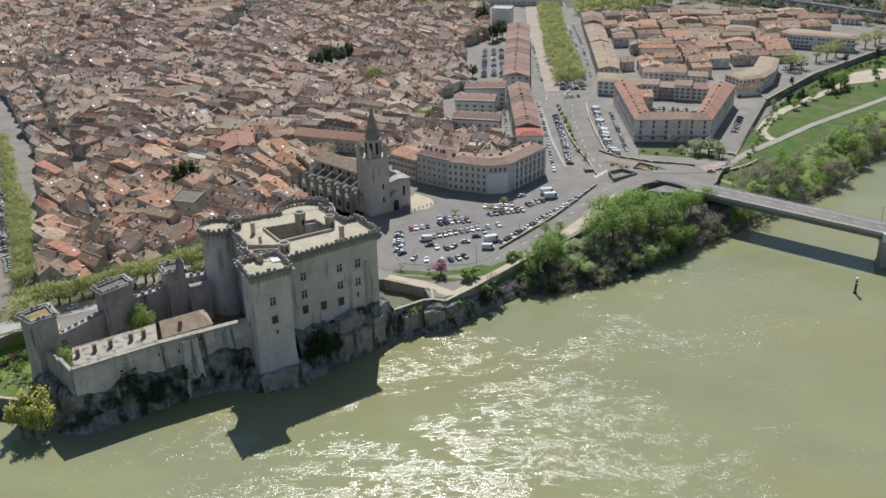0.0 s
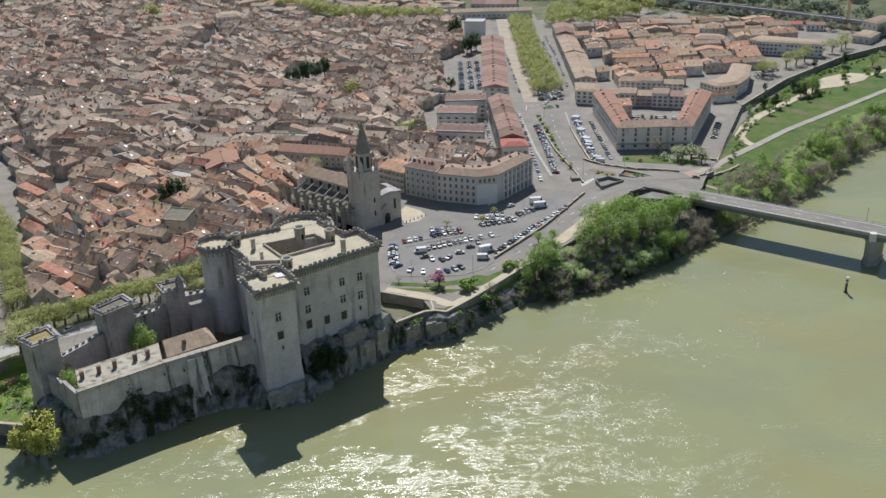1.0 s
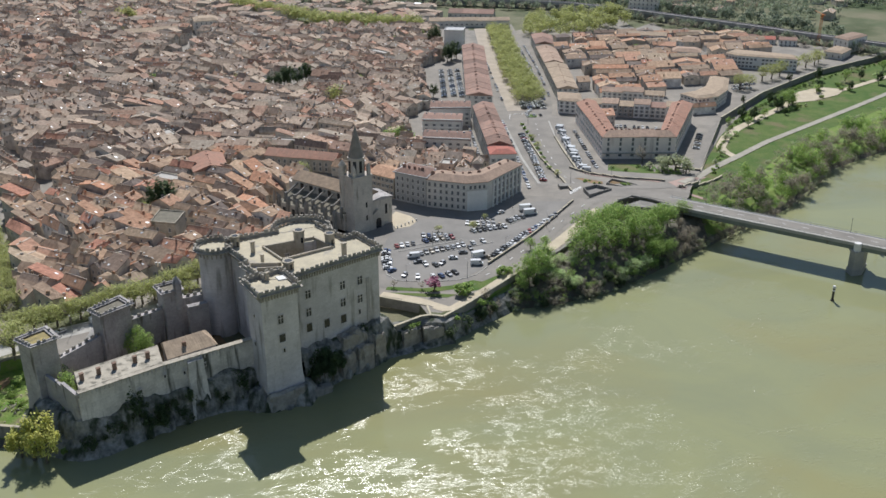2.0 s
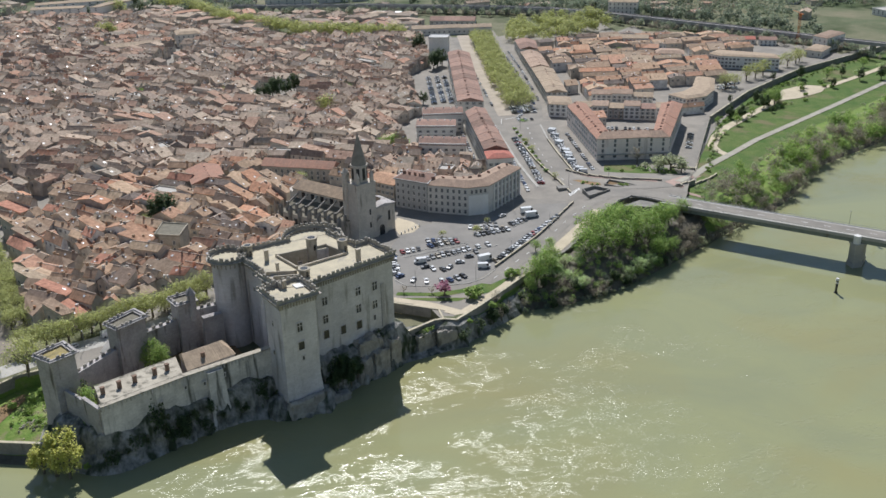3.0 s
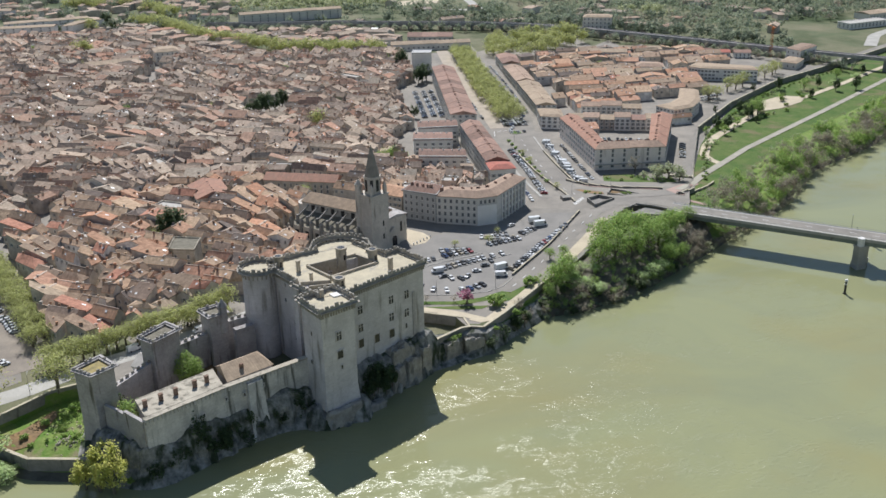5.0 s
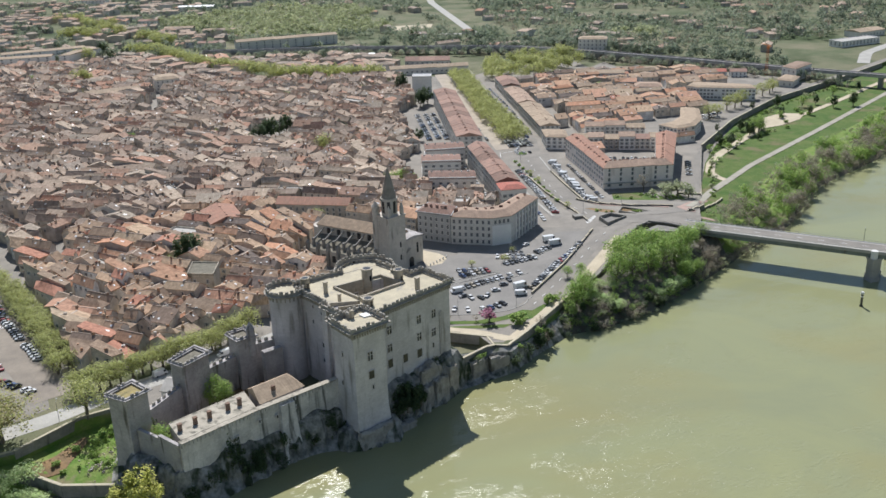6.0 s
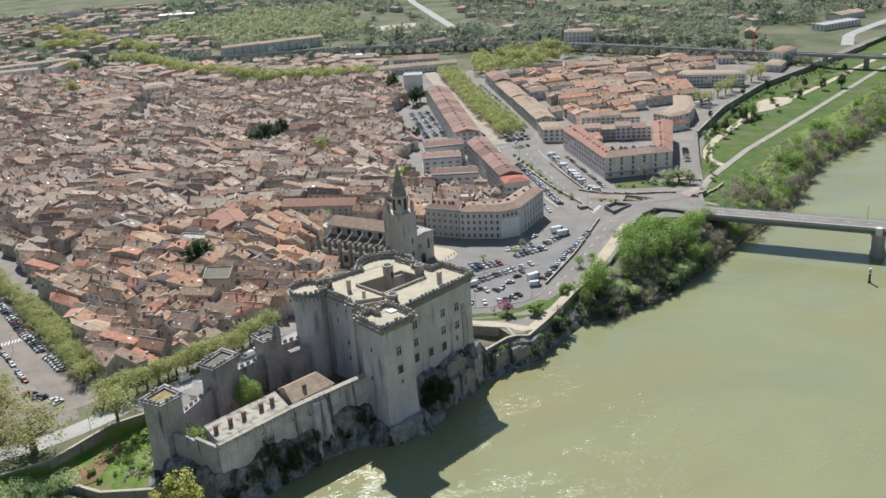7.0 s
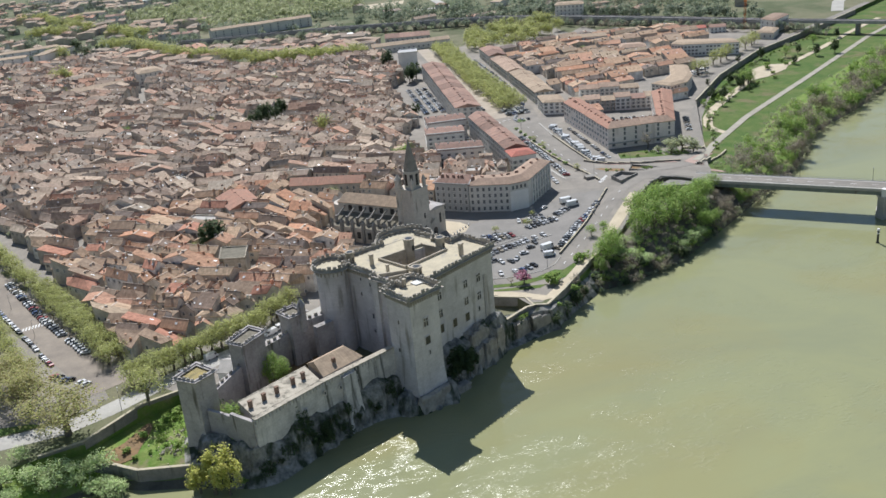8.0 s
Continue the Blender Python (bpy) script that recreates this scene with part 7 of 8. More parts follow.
# building crane behind the quay houses
crane = thing("tower_crane", "slender orange lattice tower crane", "crane", pose(385.8, 824.8, 9.0))
orange = surface("orange_crane_paint", (0.6, 0.2, 0.06), (0.5, 0.17, 0.05), 0.5, 0.5, 0.0, 3.0)
s = Soup()
for x, y in ((-0.8, -0.8), (0.8, -0.8), (0.8, 0.8), (-0.8, 0.8)):
    s.limb((x, y, -0.3), (x, y, 25.0), 0.14, 0.14, 4)
for k in range(10):
    z = 2.5 * k
    s.limb((-0.8, -0.8, z), (0.8, -0.8, z + 2.5), 0.09, 0.09, 4)
    s.limb((0.8, 0.8, z), (0.8, -0.8, z + 2.5), 0.09, 0.09, 4)
    s.limb((-0.8, 0.8, z), (-0.8, -0.8, z + 2.5), 0.09, 0.09, 4)
part("mast", s, orange, crane)
s = Soup()
s.box(-1.0, 1.0, -1.0, 1.0, 25.0, 27.2)
part("cab", s, orange, crane)
s = Soup()
s.limb((0, -6, 27.6), (0, 14, 28.2), 0.35, 0.2, 4)
part("jib", s, orange, crane)

# channel marker
mk = thing("channel_marker", "dark channel marker with white bands standing in the river", "buoy", pose(167.5, 341.5, 0))
s = Soup()
s.drum(0, 0, 0.8, -2, 0.5, 12)
part("foot", s, metal_dark, mk)
s = Soup()
s.drum(0, 0, 0.5, 0.4, 6.5, 10)
part("mast", s, metal_dark, mk)
s = Soup()
s.drum(0, 0, 0.6, 4.4, 5.0, 10)
part("band", s, paint_white, mk)
s = Soup()
s.drum(0, 0, 0.75, 5.9, 6.9, 10, 0, 0.6)
part("topmark", s, paint_white, mk)

copy_thing(mk, pose(212.5, 389.0, 0, 0, 0, 40))

# ---------------------------------------------------------------- railway viaduct
VIA = [(-150, 1150), (-97, 1134), (-52, 1126), (1, 1118), (69, 1092), (156, 1062), (205, 1036), (256, 990), (340, 890), (414, 797), (461, 744), (540, 655), (700, 480)]
via = thing("railway_viaduct", "long low stone railway viaduct with arches", "viaduct")
s = Soup()
s.prism(mitred(VIA, 8.0), 15.0, 17.0, 0, floor=True)
part("deck", s, stone_dark, via)
rim = mitred(VIA, 7.6)
for side in (rim[:len(VIA)], rim[len(VIA):]):
    s = Soup()
    s.prism(mitred(side, 0.4), 16.9, 17.9, 0)
    part("parapet", s, stone_dark, via)
for i, (x, y, a) in enumerate(along(VIA, 12.0)):
    if -460 < x < 620 and (x < 400 or i % 3 == 0):
        c = Soup()
        lo = min(0.0, land(x, y)) - 2 if y < brink(x) else 8.0
        c.box(-1.6, 1.6, -3.8, 3.8, lo, 12.0)
        wide = 5.0 if x < 400 else 1.6
        c.prism([(-1.6, -3.8), (1.6, -3.8), (1.6, 3.8), (-1.6, 3.8)], 12.0, 15.0, 0, ring2=[(-wide, -3.8), (wide, -3.8), (wide, 3.8), (-wide, 3.8)])
        part("pier", c, wall_stone, via, "", pose(x, y, 0, 0, 0, math.degrees(a)))

# ---------------------------------------------------------------- parked cars
def car_shape(l, w, h, van=False):
    body, glass = Soup(), Soup()
    hw = w / 2
    if van:
        prof = [(-l / 2, 0.35), (l / 2, 0.35), (l / 2, 1.0), (l / 2 - 0.5, 1.25), (l / 2 - 1.1, h), (-l / 2 + 0.1, h), (-l / 2, h - 0.2)]
    else:
        prof = [(-l / 2, 0.32), (l / 2, 0.32), (l / 2 + 0.05, 0.62), (l / 2 - 0.15, 0.82), (l / 2 - 1.1, 0.95), (-l / 2 + 0.35, 1.0), (-l / 2, 0.85)]
    inn = [(x * 0.97, z * 0.99) for x, z in prof]
    n = len(prof)
    v = [(x, -hw + 0.1, z) for x, z in inn] + [(x, -hw, z) for x, z in prof] + [(x, hw, z) for x, z in prof] + [(x, hw - 0.1, z) for x, z in inn]
    f = [tuple(range(n))] + [tuple(range(4 * n - 1, 3 * n - 1, -1))]
    for k in range(3):
        f += [(k * n + i, (k + 1) * n + i, (k + 1) * n + (i + 1) % n, k * n + (i + 1) % n) for i in range(n)]
    body.shape(v, f)
    if van:
        glass.box(l / 2 - 1.75, l / 2 - 0.78, -hw + 0.03, hw - 0.03, 1.35, h - 0.25, 0, True)
        roof = None
    else:
        lo = [(-l / 2 + 0.45, -hw + 0.08), (l / 2 - 1.1, -hw + 0.08), (l / 2 - 1.1, hw - 0.08), (-l / 2 + 0.45, hw - 0.08)]
        hi = [(-l / 2 + 0.8, -hw + 0.25), (l / 2 - 1.85, -hw + 0.25), (l / 2 - 1.85, hw - 0.25), (-l / 2 + 0.8, hw - 0.25)]
        glass.prism(lo, 0.93, h - 0.08, 0, ring2=hi)
        roof = Soup()
        roof.prism(offset(hi, 0.03), h - 0.09, h, 0, ring2=offset(hi, -0.12))
    return body, glass, roof


def car_kind(name, label, paint, l=4.2, w=1.75, h=1.48, van=False):
    ob = thing(name, label, "van" if van else "car", pose(0, 0, -50), "parked cars")
    body, glass, roof = car_shape(l, w, h, van)
    part("body", body, paint, ob)
    part("glazing", glass, dark_glass, ob, "dark car glass")
    if roof:
        part("roof", roof, paint, ob)
    for x in (-l * 0.3, l * 0.31):
        for y in (-w / 2 + 0.1, w / 2 - 0.1):
            part("wheel", WHEEL, None, ob, "", pose(x, y, 0.32, 90))
    return ob


s = Soup()
s.drum(0, 0, 0.32, -0.11, 0.11, 10)
WHEEL = s.mesh("wheel", surface("tyre", (0.025, 0.025, 0.025), (0.035, 0.035, 0.035), 2.0, 0.8, 0.0))


def lacquer(name, c):
    m = surface(name, c, tuple(v * 0.9 for v in c), 0.4, 0.3, 0.0, 3.0, spec=0.5)
    m.node_tree.nodes["Principled BSDF"].inputs["Coat Weight"].default_value = 0.5
    return m


PAINTS = [("white", (0.75, 0.75, 0.74), 30), ("silver", (0.42, 0.43, 0.44), 20), ("black", (0.02, 0.02, 0.022), 16), ("grey", (0.13, 0.135, 0.14), 14), ("blue", (0.05, 0.09, 0.2), 8), ("red", (0.3, 0.035, 0.035), 3), ("beige", (0.4, 0.34, 0.25), 4)]
LAC = [lacquer(n + "_lacquer", c) for n, c, _ in PAINTS]
CARS = [(car_kind("car", f"parked {n} hatchback car", LAC[i]), k) for i, (n, c, k) in enumerate(PAINTS)]
VANS = [(car_kind("van", f"parked {n} delivery van", lacquer(n + "_van_lacquer", c), 5.6, 2.0, 2.4, True), k) for n, c, k in PAINTS[:2]]
CAMPER = car_kind("camper_van", "white camper van parked on asphalt", lacquer("camper_lacquer", (0.78, 0.78, 0.76)), 6.8, 2.3, 3.0, True)
cr = random.Random(5)


FAR_CARS = Soup()


def park_car(x, y, deg, stock=None):
    if y > 600:
        c, sn = math.cos(radians(deg)), math.sin(radians(deg))
        b, g, t = car_shape(4.2, 1.75, 1.48)
        k = cr.choices(range(5), (30, 22, 16, 14, 6))[0]
        for so, m in ((b, k), (g, 5), (t, k)):
            n = len(FAR_CARS.v)
            FAR_CARS.v += [(x + c * u - sn * v, y + sn * u + c * v, w + land(x, y) + 0.08) for u, v, w in so.v]
            FAR_CARS.f += [tuple(n + i for i in q) for q in so.f]
            FAR_CARS.m += [m] * len(so.f)
        return None
    stock = stock or CARS
    src = cr.choices([c for c, _ in stock], [k for _, k in stock])[0]
    return copy_thing(src, pose(x, y, land(x, y) + 0.08, 0, 0, deg + cr.choice((0, 180)) + cr.uniform(-4, 4)))


WHITES = [(CARS[0][0], 6), (CARS[1][0], 1), (VANS[0][0], 3)]


def park_row(pts, pitch, deg, skip=0.12, rel=True, stock=None):
    for x, y, a in along(pts, pitch):
        if cr.random() > skip:
            park_car(x + cr.uniform(-0.15, 0.15), y + cr.uniform(-0.3, 0.3), (math.degrees(a) if rel else 0) + deg, stock)


park_row([(-14.5, 395.5), (-5.5, 399)], 2.7, 75, 0.0)
park_row([(-19.3, 391), (-20.0, 380), (-19.0, 370)], 2.7, 85, 0.05)
park_row([(-1.5, 407.2), (14, 405.7)], 2.6, 100, 0.05)
park_row([(-1, 401), (12, 404.2)], 2.6, 100, 0.05)
park_row([(-4, 386.5), (28, 399)], 2.65, 80, 0.05)
park_row([(8.5, 386.4), (28.6, 394.6)], 2.8, 80, 0.55)
park_row([(20.8, 421), (40, 416)], 2.6, 95, 0.08)
park_row([(22.8, 411), (40, 416)], 2.6, 95, 0.08)
park_row([(26, 424.5), (36, 422.2)], 2.6, 95, 0.3)
park_row([(41.5, 422), (50, 427.5)], 2.7, 80, 0.0)
park_row([(26.2, 378.2), (47, 405)], 2.6, 70, 0.05)
park_row([(47.3, 405.5), (68, 428)], 2.6, 40, 0.12)
for x, y, d in ((-5.8, 377.2, 20), (-2.8, 374.5, 100), (1.5, 373.6, 110), (4.7, 375.0, 60), (9.9, 380.0, 0), (15.0, 385.6, 10), (-17.9, 378.5, 80), (-17.6, 369.2, 40), (-12.4, 364.1, 70), (-7.0, 361.9, 85), (-0.5, 361.6, 95), (3.1, 361.9, 110), (6.4, 363.2, 115), (9.2, 364.7, 120), (39.1, 433.7, 30), (-144.5, 325.5, 40), (137, 452, 0)):
    park_car(x, y, d)
park_car(-7.5, 383.0, 5, VANS)
for x, y, d in ((52.1, 436.0, 5), (53.2, 429.6, 5), (21.5, 380.6, 20)):
    park_car(x, y, d, [(CAMPER, 1)])
park_car(19.6, 372.8, 0, VANS)
park_row([(64.1, 598), (62.1, 537), (59.2, 468)], 5.6, 0, 0.15)
park_row([(71.7, 568), (70.8, 520), (69, 478)], 2.7, 60, 0.1)
park_row([(98.7, 583), (96.2, 545), (94.6, 500), (96, 492)], 2.5, 65, 0.03, stock=WHITES)
park_row([(106.5, 574), (105, 540), (103, 499)], 4.4, 10, 0.2)
park_row([(78, 606), (92, 634)], 5.5, 20, 0.2)
park_row([(83, 612), (92, 612)], 4.4, 90, 0.1)
park_row([(102.5, 655), (105, 690), (111, 760), (115, 850)], 5.6, 0, 0.15)
park_row([(107.5, 660), (111, 700), (116.5, 770), (120, 845)], 5.6, 0, 0.25)
for x0 in (84, 88.5, 93, 97.5):
    park_row([(x0, 630), (x0 + 1, 648)], 2.8, 90, 0.2)
park_row([(72, 655), (75, 730), (80, 850)], 5.8, 0, 0.3)
for x0 in (30, 37, 43):
    park_row([(x0 + 2, 668), (x0 + 7, 755)], 2.8, 90, 0.25)
park_row([(39.4, 508), (40.6, 586)], 5.2, 0, 0.15)
park_row([(-192, 342), (-178, 330)], 2.8, 80, 0.1)
for x, y, d in ((-109.3, 344.7, 35), (-105.2, 348.3, 35), (-133, 333.5, 30)):
    park_car(x, y, d, VANS[:1])
park_row([(134, 540), (156, 536)], 2.8, 95, 0.15)
park_row([(134, 556), (162, 550)], 2.8, 95, 0.2)
park_row([(136, 580), (168, 570)], 2.8, 95, 0.2)
park_row([(169.5, 524.7), (183, 556)], 4.8, 90, 0.1)
park_row([(252, 678), (270, 686)], 2.7, 90, 0.1)
park_row([(248, 670), (262, 672)], 2.7, 90, 0.2)
park_row([(-226, 452), (-203, 400), (-182, 359)], 2.7, 65, 0.12)
park_row([(-226, 421), (-205, 376), (-195, 354)], 4.6, 5, 0.12)
tagged(new("distant_parked_cars", FAR_CARS.mesh("distant_parked_cars", [LAC[i] for i in range(5)] + [dark_glass])), "rows of distant parked cars of mixed colours", "cars", kind="stuff")
for src in [c for c, _ in CARS + VANS] + [CAMPER]:
    for o in [*src.children_recursive, src]:
        bpy.data.objects.remove(o)

# ---------------------------------------------------------------- planting
pr_ = random.Random(3)
for x, y, _ in along([(-162, 324.5), (-150, 328.5), (-138, 338), (-126, 343), (-110, 354), (-99, 366)], 4.2):
    tree("plane", x + pr_.uniform(-0.6, 0.6), y + pr_.uniform(-0.8, 0.8), 1.2, "plane trees behind the castle")
for x, y, _ in along([(-172, 345), (-186, 376), (-200, 408), (-216, 444), (-240, 496), (-262, 540)], 5.0):
    tree("plane", x + 1 + pr_.uniform(-1.2, 1.2), y + pr_.uniform(-1, 1), 0.95, "plane trees of the boulevard")
for x, y, _ in along([(-168, 347), (-181, 374), (-195, 404), (-210, 436)], 6.0):
    tree("plane", x + 2.5 + pr_.uniform(-1, 1), y + pr_.uniform(-1, 1), 0.95, "plane trees of the boulevard")
for x, y, _ in along([(-200, 345), (-222, 398), (-252, 462), (-290, 540)], 8.0):
    tree("plane", x - 2, y, 1.0, "plane trees of the boulevard")
for x, y, k in ((-181.7, 296.3, 1.35), (-197, 318, 1.3), (-206, 336, 1.15), (-214, 343, 1.0), (-228, 368, 0.9)):
    tree("bigplane", x, y, k, tall=0.72)
tree("plane", -155.7, 307.4, 1.5, tall=1.1)
for x, y, z, k, t in ((-105, 267.5, 14, 1.2, 1.5), (-103.5, 267.4, 9, 1.6, 1.0), (-80, 281, 6, 1.2, 1.0), (-76, 284, 9, 1.2, 1.2), (-47.5, 292.5, 9, 1.3, 1.6), (-45, 295, 6, 1.5, 1.3), (-49, 291, 5, 1.2, 1.2), (-110, 263, 6, 1.2, 0.8), (-96, 274, 6, 1.3, 0.9), (-118, 257, 5, 1.2, 0.8), (-71, 286.5, 8, 1.0, 1.3), (-126, 266.5, 8, 1.2, 1.2), (-131, 281.5, 14, 1.1, 1.8), (-31, 308, 14, 1.1, 0.7), (-14, 318, 7.5, 1.1, 0.6), (3, 320.5, 6, 1.2, 0.7), (10, 328, 5, 1.3, 0.8), (16, 334, 4, 1.3, 0.9)):
    ivy(x, y, z, k, t)
for i in range(22):
    f = pr_.random()
    ivy(-121 + 52 * f + pr_.uniform(0, 2), 257.5 + 29.5 * f - pr_.uniform(0, 2), pr_.uniform(2.5, 10.5), pr_.uniform(0.6, 1.15), pr_.uniform(0.6, 1.2))
draped("garden_earth", [(-171, 284.6), (-164, 291), (-157, 301), (-154, 300), (-157, 290), (-160, 281), (-167, 280)], earth, 0.25, "bare brown earth in the wild garden", "earth")
for i in range(36):
    f = (i + pr_.random()) / 36
    tree("fresh", -224 + 59 * f, pr_.uniform(259, 290 - 8 * f), pr_.uniform(0.7, 1.15), "leafy trees on the river bank")
for x, y, k in ((-135, 256.5, 1.65), (-130.5, 254.5, 1.25), (-139.5, 258.5, 1.0)):
    tree("yellow", x, y, k, z=0.6, tall=1.2)
for x, y, k in ((-126, 257, 0.7), (-146, 282, 0.7), (-152, 288, 0.6), (-160, 281, 0.5), (-150, 301, 0.9), (-146, 305, 0.8), (-129, 272, 1.3), (-126.5, 270, 1.2)):
    tree("bush", x, y, k, z=land(x, y) if x < -131 else None)
tree("oval", -110.2, 302.0, 1.05, z=9.5, label="dense bright green tree inside the castle court")
tree("green", -126.5, 273.5, 1.0, z=11.5, label="green bush behind the castle's end wall")
tree("dark", -131.5, 287.0, 0.6, z=9)
for x, y in ((-113, 350), (-100, 352)):
    tree("plane", x, y, 0.8)
for x, y, k in ((-46.5, 293.6, 0.85), (-44.5, 296.5, 0.7)):
    tree("dark", x, y, k, z=3.0, label="dark ivy-clad shrub in the corner of the walls")
for x, y, k in ((-44.0, 295.5, 0.9), (-46.5, 294, 0.8), (-41, 297.5, 0.8), (-48, 292.5, 0.7), (-43.5, 293, 0.7), (-46, 296, 1.0)):
    tree("dark", x + 1.9, y - 2.7, k * 0.95, z=0.5 + 5.0 * k, label="dark green shrubs on the castle rock", tall=1.1)
for x, y, k in ((-12, 319.5, 0.8), (-9.5, 320.8, 0.7), (6, 324.5, 0.6), (17, 336, 0.9)):
    tree("bush", x, y, k, z=7.6)
tree("pink", -1.0, 348.0, 1.7, tall=0.8)
tree("bare", -17.5, 352.5, 0.42)
tree("bare", -6, 350.5, 0.4)
tree("bush", 10, 343.5, 1.9)
tree("bush", 12.5, 346, 1.5)
tree("bush", 29.4, 360.6, 1.6)
tree("bush", 32, 363.5, 1.1)
for x, y in ((45.9, 387.2), (52.3, 387.4)):
    tree("green", x, y, 0.62, label="small round tree beside the car park wall")
for x, y, k in ((23, 414, 0.55), (6, 412, 0.45), (30, 426, 0.35)):
    tree("plane", x, y, k)
for x, y, k in ((66, 377, 1.3), (75, 380, 1.5), (84, 383, 1.4), (93, 387, 1.45), (101, 393, 1.3), (72, 391, 1.45), (82, 396, 1.6), (92, 399, 1.5), (99, 405, 1.2), (88, 407, 1.25), (107, 399, 1.25), (112, 404, 1.1), (79, 404, 1.0), (104, 389, 1.0)):
    tree("green", x, y, k, "tall trees on the river bank", tall=1.12)
for x, y, k in ((40, 357, 1.0), (44, 361, 1.15), (48, 367, 1.0), (36.5, 353, 0.7)):
    tree("green", x, y, k, "trees below the quay wall", tall=1.15)
for i in range(24):
    x = pr_.uniform(46, 64)
    tree(pr_.choice(("fresh", "bare", "fresh", "olive")), x, bank(x) + 3 + (brink(x) - bank(x) - 5) * pr_.random(), pr_.uniform(0.45, 0.85), "shrubs on the river bank")
for i in range(34):
    x = pr_.uniform(30, 108)
    tree(pr_.choice(("olive", "dark", "bare", "green" if x > 72 else "bare")), x, bank(x) + pr_.uniform(-1.0, 5), pr_.uniform(0.4, 0.75), "shrubs at the water", tall=0.8)
for i in range(16):
    x = pr_.uniform(114, 134)
    tree("bare" if i % 5 else "olive", x, bank(x) + pr_.uniform(0, min(16, brink(x) - bank(x) - 8)), pr_.uniform(0.42, 0.65), "bare trees beside the bridge")
for x, y, k in ((116, 408, 0.9), (126, 417, 0.8), (112, 415, 0.7)):
    tree("green", x, y, k, "trees on the river bank")
for x, k in ((84, 0.8), (90, 0.9), (96, 0.85), (101, 1.0), (107, 0.9), (111, 0.75)):
    tree("green" if x % 2 else "fresh", x, bank(x) + 4, k, "trees at the water's edge")
scrub_rng = random.Random(77)
for x, y, k in ((-158, 292, 0.9), (-152, 296, 0.8), (-163, 285, 0.7), (-147, 302, 1.0), (-150, 284, 0.55), (-143, 293, 0.5), (-140, 285, 0.45), (-155, 282, 0.4)):
    tree("bush", x, y, k, "shrubs in the wild garden")
for i in range(16):
    x = scrub_rng.uniform(17, 44)
    tree(scrub_rng.choice(("olive", "bush", "dark", "bare")), x, bank(x) + 0.6 + 0.85 * (brink(x) - bank(x)) * scrub_rng.random(), scrub_rng.uniform(0.4, 0.7), "shrubs on the river bank")
for x, y, k in ((268, 627, 1.1), (274, 631, 1.0), (262, 622, 0.9), (279, 636, 0.8), (210, 566, 0.5), (226, 584, 0.6), (312, 668, 0.6), (340, 672, 0.7), (380, 706, 0.8), (410, 722, 0.9), (430, 745, 0.8), (400, 735, 0.7), (288, 662, 0.6), (264, 640, 0.9), (268, 636, 0.9), (280, 640, 0.8), (300, 690, 0.6), (318, 676, 0.7), (350, 700, 0.8), (246, 606, 0.5), (330, 705, 0.9), (365, 705, 0.8), (372, 690, 0.9), (390, 690, 1.0), (205, 560, 0.4), (215, 590, 0.5), (230, 610, 0.5), (240, 630, 0.5)):
    tree(pr_.choice(("dark", "fresh", "dark", "green")), x, y, 1.15 * k)
for x, y in ((252, 668), (262, 674), (280, 694), (290, 700), (300, 708), (322, 728), (334, 736), (345, 744), (352, 752)):
    tree("plane", x, y, 1.25, "plane trees by the quay road", label="round plane tree in pale young leaf", tall=1.15)
for x, y, k in ((118, 490, 0.6), (132, 492, 1.1), (138, 487, 1.9), (146, 489, 2.1), (126, 496, 0.5), (112, 497, 0.6), (150, 483, 1.6), (142, 493, 1.7)):
    tree("bush" if k < 0.7 else "olive", x, y, k)
for i in range(8):
    tree("bush", pr_.uniform(107, 113), pr_.uniform(456.8, 461), 0.4)
    tree("bush", pr_.uniform(89, 98), pr_.uniform(464, 474), 0.4)
for side in (0, 0.5, 1):
    for x, y, _ in along([(85 + 12 * side, 648), (87.5 + 12 * side, 740), (99.5 + 12 * side, 915)], 7.6):
        tree("plane", x + pr_.uniform(-0.8, 0.8), y + pr_.uniform(-1, 1), 1.1, "plane trees of the avenue", tall=1.4)
SQUARE = [(118, 878), (190, 890), (232, 925), (258, 985), (235, 1022), (145, 978)]
for i in range(150):
    x, y = pr_.uniform(112, 262), pr_.uniform(870, 1025)
    if inside((x, y), SQUARE):
        tree("plane", x, y, pr_.uniform(1.2, 1.6), "plane trees of the far square")
for o in (0, 12):
    for x, y, _ in along([(-242, 1204 + o), (-209, 1193 + o), (-186, 1138 + o), (-161, 1084 + o), (-131, 1044 + o), (-102, 1014 + o), (-75, 977 + o), (-59, 966 + o), (-20, 952 + o), (33, 928 + o)], 8.5):
        tree("plane", x, y, 1.5, "plane trees of the far boulevard")
for line in ([(-389, 1611), (-365, 1616), (-321, 1490), (-293, 1530)], [(-353, 1390), (-326, 1411), (-299, 1363)], [(-349, 1402), (-322, 1424), (-295, 1376)], [(-242, 1338), (-225, 1330), (-208, 1262)], [(-230, 1340), (-196, 1262)], [(-302, 1186), (-275, 1167)], [(-300, 1450), (-270, 1400)]):
    for x, y, _ in along(line, 9.0):
        tree("plane", x + pr_.uniform(-3, 3), y + pr_.uniform(-3, 3), pr_.uniform(1.4, 1.8), "plane trees on the edge of town")
for x, y, k in ((40, 857, 2.0), (37, 851, 1.5), (45, 786, 1.5), (54, 800, 1.6), (49, 793, 1.6)):
    tree("dark", x, y, k)
tree("plane", -267, 1008, 2.0)
tree("plane", -258, 1003, 1.8)
